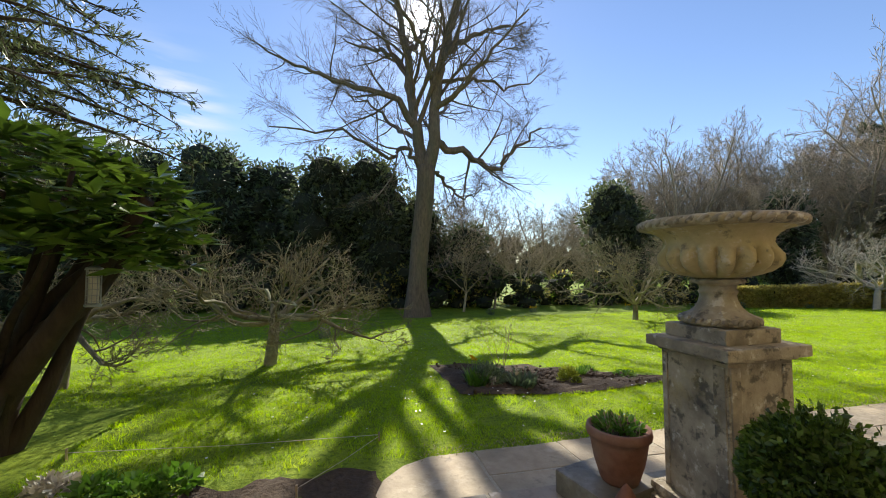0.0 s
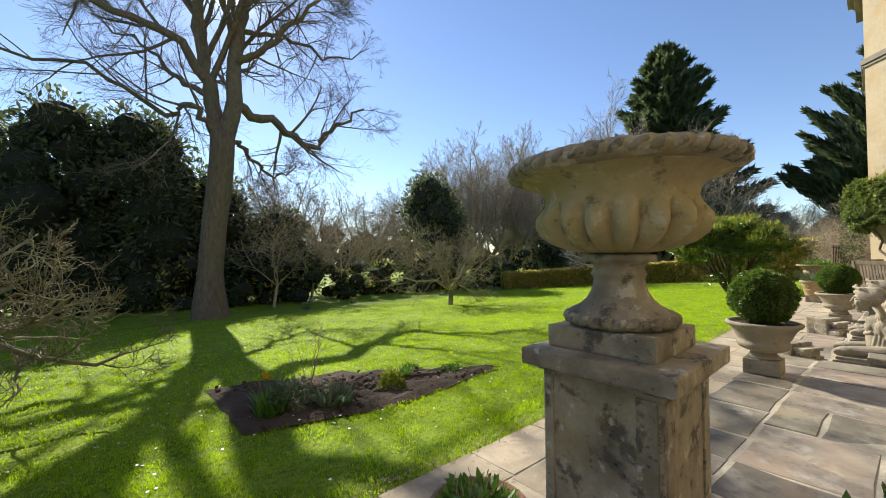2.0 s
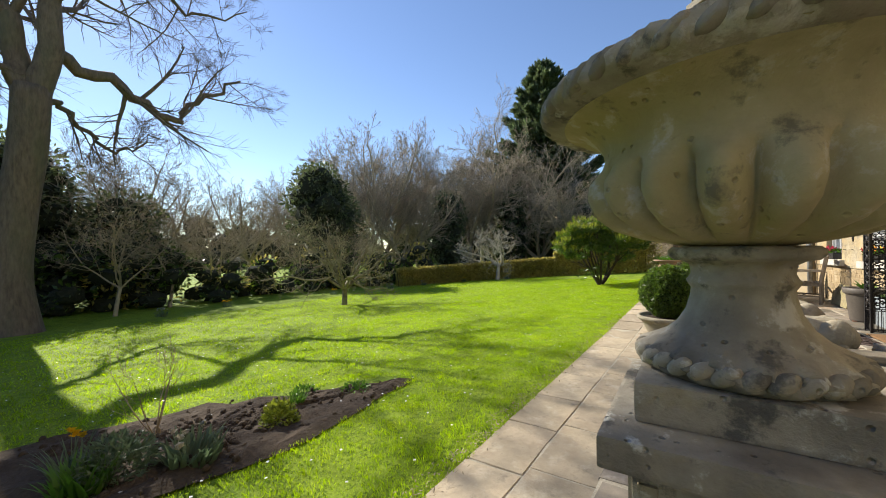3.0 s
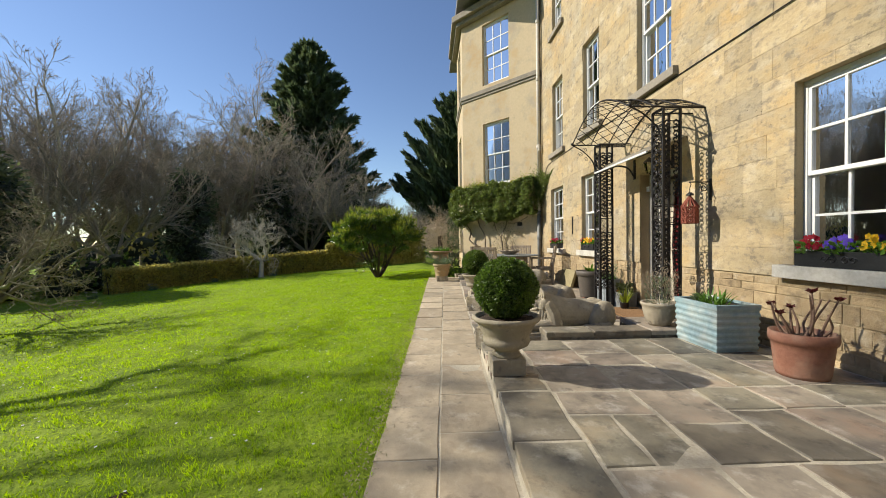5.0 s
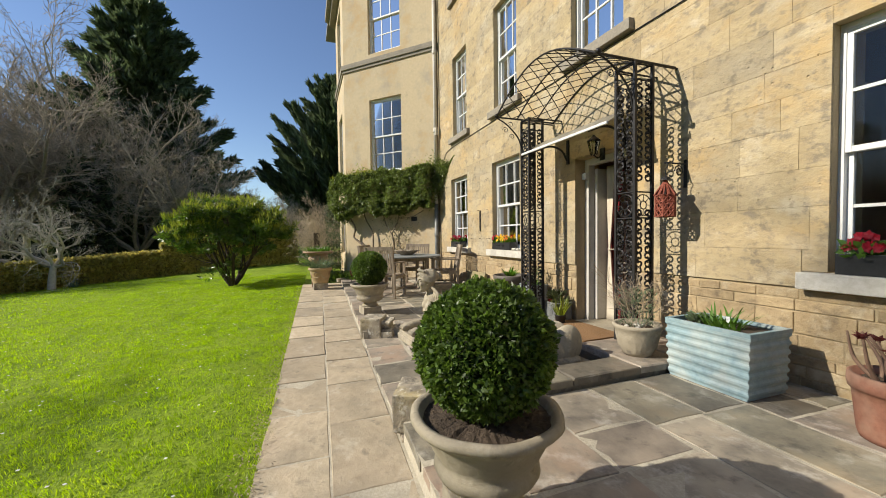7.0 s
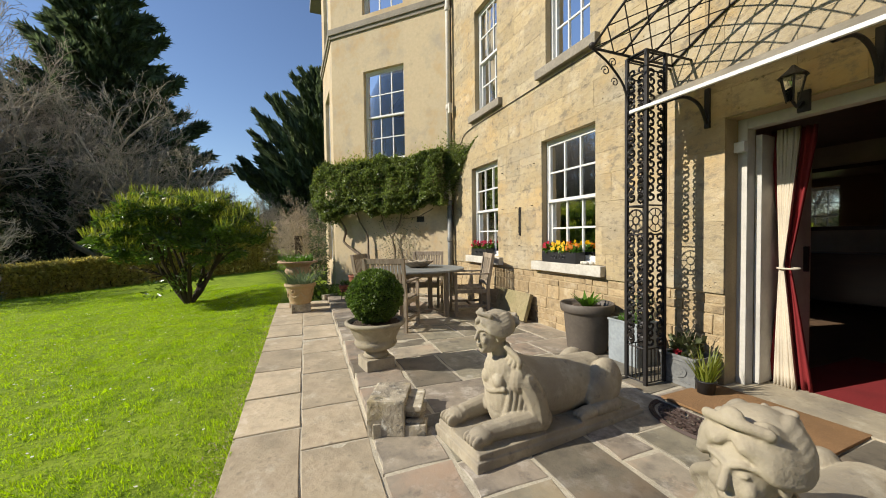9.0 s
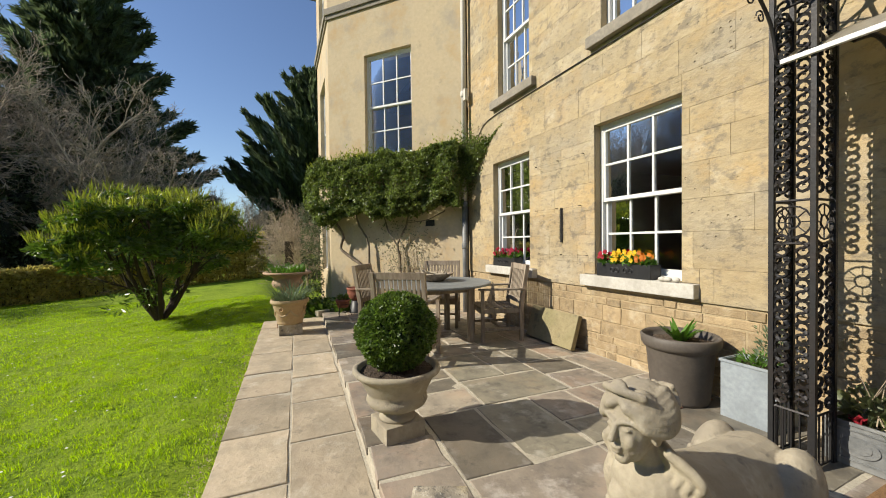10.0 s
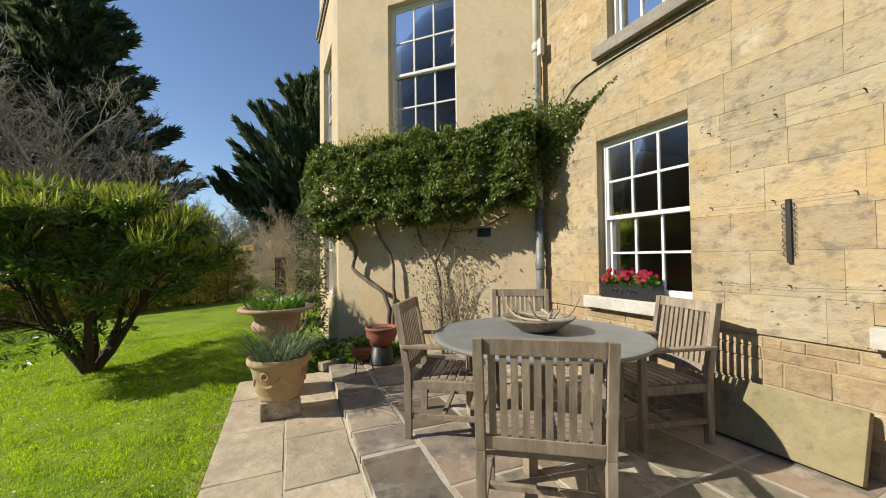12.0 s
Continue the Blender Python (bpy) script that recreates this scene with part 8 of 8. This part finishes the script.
# ---- grass ----
def grass():
    rng = np.random.default_rng(200)
    C, U, W = [], [], []
    for (ylo, yhi, xlo, xhi, dens, h, wd) in ((0.0, 2.0, -2.0, 18.5, 4800, 0.0165, 0.0030), (2.0, 5.0, -4.0, 20.0, 1900, 0.017, 0.0046), (5.0, 12.0, -6.0, 23.0, 430, 0.018, 0.0090)):
        n = int(dens * (yhi - ylo) * (xhi - xlo))
        x = rng.uniform(xlo, xhi, n)
        d = rng.uniform(ylo, yhi, n)
        y = 2.66 - 0.026 * x + d - 0.02
        patch = np.array([noise.noise((a * 0.9, b * 0.9, 5.0)) for a, b in zip(x, y)])
        tuft = np.array([noise.noise((a * 4.5, b * 4.5, 9.0)) + 0.7 * noise.noise((a * 12.0, b * 12.0, 2.0)) for a, b in zip(x, y)])
        keep = (rng.uniform(-0.9, 0.6, n) < patch * 0.8 + tuft * 0.9 + 0.30) & ~((x > 1.25) & (x < 3.95) & (y > 4.05 - 0.34 * np.clip((x - 1.27) / 1.1, 0, 1) + 0.1 * np.clip(x - 2.4, 0, 9)) & (y < 5.75 - 0.46 * (x - 1.27) - 0.25 * np.clip(x - 2.6, 0, 9)))
        keep &= ~((x < 0.35) & (y < 2.72) & (rng.uniform(0, 1, n) > 0.22 + 0.5 * tuft))
        x, y, d, tuft = x[keep], y[keep], d[keep], tuft[keep]
        n = len(x)
        z = -0.05 - 0.06 * np.clip(y - 2.5, 0, 14)
        z += np.array([0.025 * noise.noise((a * 0.5, b * 0.5, 0)) + 0.012 * noise.noise((a * 1.7, b * 1.7, 3)) if b > 2.9 else 0.0 for a, b in zip(x, y)])
        k = h * rng.uniform(0.5, 1.3, (n, 1)) * np.clip(0.9 + 0.9 * tuft, 0.5, 1.6)[:, None]
        sway = 2.5 * tuft
        up = np.stack([rng.normal(0, 0.42, n) + 0.5 * np.cos(sway * 3), rng.normal(0, 0.42, n) + 0.5 * np.sin(sway * 3), np.ones(n)], axis=1)
        up = up / np.linalg.norm(up, axis=1, keepdims=True) * k
        a = rng.uniform(0, 2 * math.pi, n)
        side = np.stack([np.cos(a), np.sin(a), np.zeros(n)], axis=1) * wd
        C.append(np.stack([x, y, z], axis=1) + up * 0.9), U.append(up), W.append(side)
    tagged(quads_mesh("grass", np.concatenate(C), np.concatenate(U), np.concatenate(W), M_blade, fold=0.1), "short bright green blades of mown lawn grass", "grass", kind="stuff")
    n = 900
    x, d = rng.uniform(-1, 17, n), rng.uniform(0.2, 7, n)
    y = 2.66 - 0.026 * x + d
    p = np.stack([x, y, [lawn_z(a, b) + 0.045 for a, b in zip(x, y)]], axis=1)
    a = rng.uniform(0, 6.28, n)
    u = np.stack([np.cos(a), np.sin(a), 0.1 * np.ones(n)], axis=1) * 0.011
    w = np.stack([-np.sin(a), np.cos(a), 0.1 * np.ones(n)], axis=1) * 0.011
    tagged(quads_mesh("lawn_daisies", p, u, w, M_white), "tiny white daisies scattered in the lawn", "daisy", kind="stuff")
    n = 2200
    x = rng.uniform(0.5, 13.9, n)
    y = 2.66 - 0.026 * x + rng.normal(0.03, 0.05, n)
    p = np.stack([x, y, np.full(n, -0.038)], axis=1)
    a = rng.uniform(0, 6.28, n)
    u = np.stack([np.cos(a), np.sin(a), rng.normal(0, 0.5, n)], axis=1) * 0.011
    w = np.stack([-np.sin(a), np.cos(a), 0.1 * np.ones(n)], axis=1) * 0.004
    tagged(quads_mesh("dry_clippings", p, u, w, M_twig_pale), "dry grass clippings along the path's edge", "clippings", kind="stuff")


grass()


# ---- paving ----
def slab_mesh(name, corners, z, thick, rng, chamfer=0.008):
    """One riven slab: its outline, a worn edge and a slightly uneven top."""
    n = len(corners)
    c = sum((Vector((x, y, 0)) for x, y in corners), Vector()) / n
    V = [Vector((x, y, z - thick)) for x, y in corners]
    V += [Vector((x, y, z - chamfer)) for x, y in corners]
    tilt = Vector((rng.normal(0, 0.002), rng.normal(0, 0.002), 0))
    top = []
    for x, y in corners:
        d = Vector((x, y, 0)) - c
        q = c + d * (1 - chamfer * 1.3 / max(d.length, 0.05))
        top.append(Vector((q.x, q.y, z + d.dot(tilt) + rng.normal(0, 0.0012))))
    V += top
    F = [tuple(range(2 * n, 3 * n))]
    for i in range(n):
        j = (i + 1) % n
        F += [(i, j, n + j, n + i), (n + i, n + j, 2 * n + j, 2 * n + i)]
    return V, F


def wobble_quad(x0, x1, fy0, fy1, rng, gap, j=0.012):
    """Corners of a slab between two lines, with small irregularities along its sides."""
    g = gap / 2
    pts = []
    for t in (0.0, 0.33, 0.66):
        x = x0 + g + (x1 - x0 - gap) * t
        pts.append((x + rng.normal(0, j * 0.4), fy0(x) + g + abs(rng.normal(0, j * 0.4))))
    for t in (0.0, 0.5):
        y = fy0(x1) + g + (fy1(x1) - fy0(x1) - gap) * t
        pts.append((x1 - g - abs(rng.normal(0, j * 0.4)), y))
    for t in (1.0, 0.66, 0.33):
        x = x0 + g + (x1 - x0 - gap) * t
        pts.append((x + rng.normal(0, j * 0.4), fy1(x) - g - abs(rng.normal(0, j * 0.4))))
    for t in (1.0, 0.5):
        y = fy0(x0) + g + (fy1(x0) - fy0(x0) - gap) * t
        pts.append((x0 + g + abs(rng.normal(0, j * 0.4)), y))
    return pts


def paving():
    rng = np.random.default_rng(301)
    path = thing("garden_path", (0, 0, 0), label="pale sandstone slab path beside the lawn", category="path", kind="structure")
    # bedding under the path, following its edges
    def bed(name, xs, f0, f1, z0, z1, parent, material):
        V, F = [], []
        for x in xs:
            zt = z1(x) if callable(z1) else z1
            V += [(x, f0(x), z0), (x, f1(x), z0), (x, f1(x), zt), (x, f0(x), zt)]
        for i in range(len(xs) - 1):
            a = 4 * i
            for k in range(4):
                F.append((a + k, a + (k + 1) % 4, a + 4 + (k + 1) % 4, a + 4 + k))
        F += [(0, 1, 2, 3), tuple(4 * (len(xs) - 1) + k for k in (3, 2, 1, 0))]
        return mesh_ob(name, V, F, material, parent)
    bed("bedding", [0.85, 4, 7, 12, 14.3], lambda x: terrace_edge(x) - 0.05, lambda x: lawn_edge(x) - 0.02, -0.3, lambda x: path_z(x) - 0.0045, path, M_pjoint)
    for f0, f1, ln0, ln1 in ((path_joint, lawn_edge, 0.58, 0.78), (terrace_edge, path_joint, 0.55, 0.80)):
        x = 0.9
        while x < 14.2:
            w = rng.uniform(ln0, ln1)
            x1 = min(x + w, 14.25)
            V, F = slab_mesh("slab", wobble_quad(x, x1, f0, f1, rng, 0.010, 0.008), path_z((x + x1) / 2) + rng.normal(0, 0.0015), 0.06, rng, 0.0035)
            mesh_ob("slab", V, F, M_pave, path)
            x = x1
    rounded = [(0.16, 1.98), (0.16, 2.22), (0.24, 2.42), (0.38, 2.56), (0.58, 2.645), (0.89, 2.635), (0.89, 2.30), (0.89, 1.98)]
    V, F = slab_mesh("slab", rounded, PATH_Z, 0.2, rng)
    mesh_ob("slab", V, F, M_pave, path)

    terr = thing("terrace", (0, 0, 0), label="terrace of large irregular grey-brown flagstones with pale joints", category="terrace", kind="structure")
    for x0, x1, z in ((-3.0, 6.04, TERRACE_Z), (6.04, 8.42, LANDING_Z), (8.42, 14.3, EAST_Z)):
        bedding = bed("bedding", [x0, (x0 + x1) / 2, x1], lambda x: WALL_Y - 0.02, lambda x: terrace_edge(x) - 0.015, -0.3, z - 0.0045, terr, M_pjoint)
        slope = z == LANDING_Z
        if slope:
            for v in bedding.data.vertices:
                v.co.z += (landing_z(v.co.y) - z) if v.co.z > -0.2 else 0.0
        total = terrace_edge((x0 + x1) / 2) - WALL_Y

        def line(d):
            return lambda x: WALL_Y + d * (terrace_edge(x) - WALL_Y) / total

        def lay(xa, xb, a, b):
            """Splits a patch of terrace into stones of mixed sizes and lays them."""
            w, h = xb - xa, b - a
            if w * h > rng.uniform(0.20, 0.55) or max(w / h, h / w) > 2.3:
                q = rng.uniform(0.36, 0.64)
                if (w > h * rng.uniform(0.8, 1.3) and w > 0.5) or h < 0.5:
                    if w > 0.5:
                        lay(xa, xa + w * q, a, b)
                        lay(xa + w * q, xb, a, b)
                        return
                elif h > 0.5:
                    lay(xa, xb, a, a + h * q)
                    lay(xa, xb, a + h * q, b)
                    return
            V, F = slab_mesh("flagstone", wobble_quad(xa, xb, line(a), line(b), rng, 0.016, 0.022), z + rng.normal(0, 0.0018), 0.05, rng, 0.004)
            if slope:
                V = [Vector((v.x, v.y, v.z + landing_z(v.y) - z)) for v in V]
            mesh_ob("flagstone", V, F, M_flag, terr)
        lay(x0, x1, 0.0, total - 0.42)
        x = x0
        while x < x1 - 0.02:
            xe = x + rng.uniform(0.45, 1.0)
            xe = x1 if x1 - xe < 0.35 else xe
            lay(x, xe, total - 0.42, total)
            x = xe


paving()


def raised_step():
    rng = np.random.default_rng(303)
    s = thing("step", (0, 0, 0), label="raised stone step along the end of the landing", category="step", kind="structure")
    for y, y1, xe in ((WALL_Y + 0.02, -0.70, 6.80), (-0.70, -0.22, 6.78), (-0.22, 0.42, 6.33), (0.42, 0.96, 6.33)):
        V, F = slab_mesh("step_slab", wobble_quad(6.03, xe, lambda x: y, lambda x: y1, rng, 0.012, 0.012), STEP_Z, 0.055, rng, 0.009)
        mesh_ob("step_slab", V, F, M_flag, s)
    part("riser", boxed(6.055, 6.31, -0.22, 0.94, -0.1, STEP_Z - 0.056, 0.004), M_flag, s)
    part("riser", boxed(6.055, 6.76, WALL_Y + 0.01, -0.222, -0.1, STEP_Z - 0.056, 0.004), M_flag, s)


raised_step()


# ---- stonework of the garden front ----
def ashlar():
    rng = np.random.default_rng(302)
    full = MAIN_OPEN
    sills = [(o[0] - 0.15, o[1] + 0.15, o[2] - 0.125, o[2]) for i, o in enumerate(full) if i != 1]
    blocked = full + sills
    far_V, far_F = [], []
    near = 0

    def block(u0, u1, z0, z1, proud, rough):
        nonlocal near
        g = 0.0004 if not rough else 0.002
        y1 = proud - (0.012 if rough else 0.0) + rng.normal(0, 0.0005 if not rough else 0.003)
        ch = 0.0009 if not rough else 0.004
        jt = 0.0004 if not rough else 0.0045
        a, b, c, d = u0 + g, u1 - g, z0 + g, z1 - g
        if b - a < 0.02 or d - c < 0.02:
            return
        q = [(a + abs(rng.normal(0, jt)), c + abs(rng.normal(0, jt))), (b - abs(rng.normal(0, jt)), c + abs(rng.normal(0, jt))),
             (b - abs(rng.normal(0, jt)), d - abs(rng.normal(0, jt))), (a + abs(rng.normal(0, jt)), d - abs(rng.normal(0, jt)))]
        cu, cz = (a + b) / 2, (c + d) / 2
        V = [(x, -0.021, z) for x, z in q] + [(x, y1 - ch, z) for x, z in q]
        V += [(x + math.copysign(ch, cu - x), y1, z + math.copysign(ch, cz - z)) for x, z in q]
        F = [(8, 11, 10, 9)]
        for i in range(4):
            j = (i + 1) % 4
            F += [(i, i + 4, j + 4, j), (i + 4, i + 8, j + 8, j + 4)]
        if u0 > 9.4 and z0 < 2.9 and near < 300:
            near += 1
            mesh_ob("stone" if rough else "ashlar_block", V, F, M_rubble if rough else M_ashlar, wall_main)
        else:
            k = len(far_V)
            far_V.extend(V)
            far_F.extend([tuple(i + k for i in f) for f in F])

    def course(z0, z1, lo, hi, rough):
        u = 3.0 - rng.uniform(0, 0.5)
        spans = []
        while u < 19.28:
            w = rng.uniform(lo, hi)
            spans.append((max(u, 3.0), min(u + w, 19.3)))
            u += w
        for s0, s1 in spans:
            parts = [(s0, s1, z0, z1)]
            for o in blocked:
                nxt = []
                for a, b, c, d in parts:
                    if b <= o[0] or a >= o[1] or d <= o[2] + 1e-6 or c >= o[3] - 1e-6:
                        nxt.append((a, b, c, d))
                        continue
                    if a < o[0]:
                        nxt.append((a, o[0], c, d))
                    if b > o[1]:
                        nxt.append((o[1], b, c, d))
                    m0, m1 = max(a, o[0]), min(b, o[1])
                    if c < o[2]:
                        nxt.append((m0, m1, c, o[2]))
                    if d > o[3]:
                        nxt.append((m0, m1, o[3], d))
                parts = nxt
            for p in parts:
                block(*p, 0.0, rough)
    z = -0.02
    while z < 0.78:
        h = rng.uniform(0.07, 0.19)
        course(z, min(z + h, 0.80), 0.10, 0.50, True)
        z += h
    z = 0.80
    while z < 9.15:
        h = rng.uniform(0.22, 0.31)
        h = min(h, 9.18 - z)
        course(z, z + h, 0.32, 0.80, False)
        z += h
    ob = mesh_ob("upper_ashlar", far_V, far_F, M_ashlar, wall_main, "upper courses of honey ashlar blocks")
    ob["kind"] = "stuff"


ashlar()
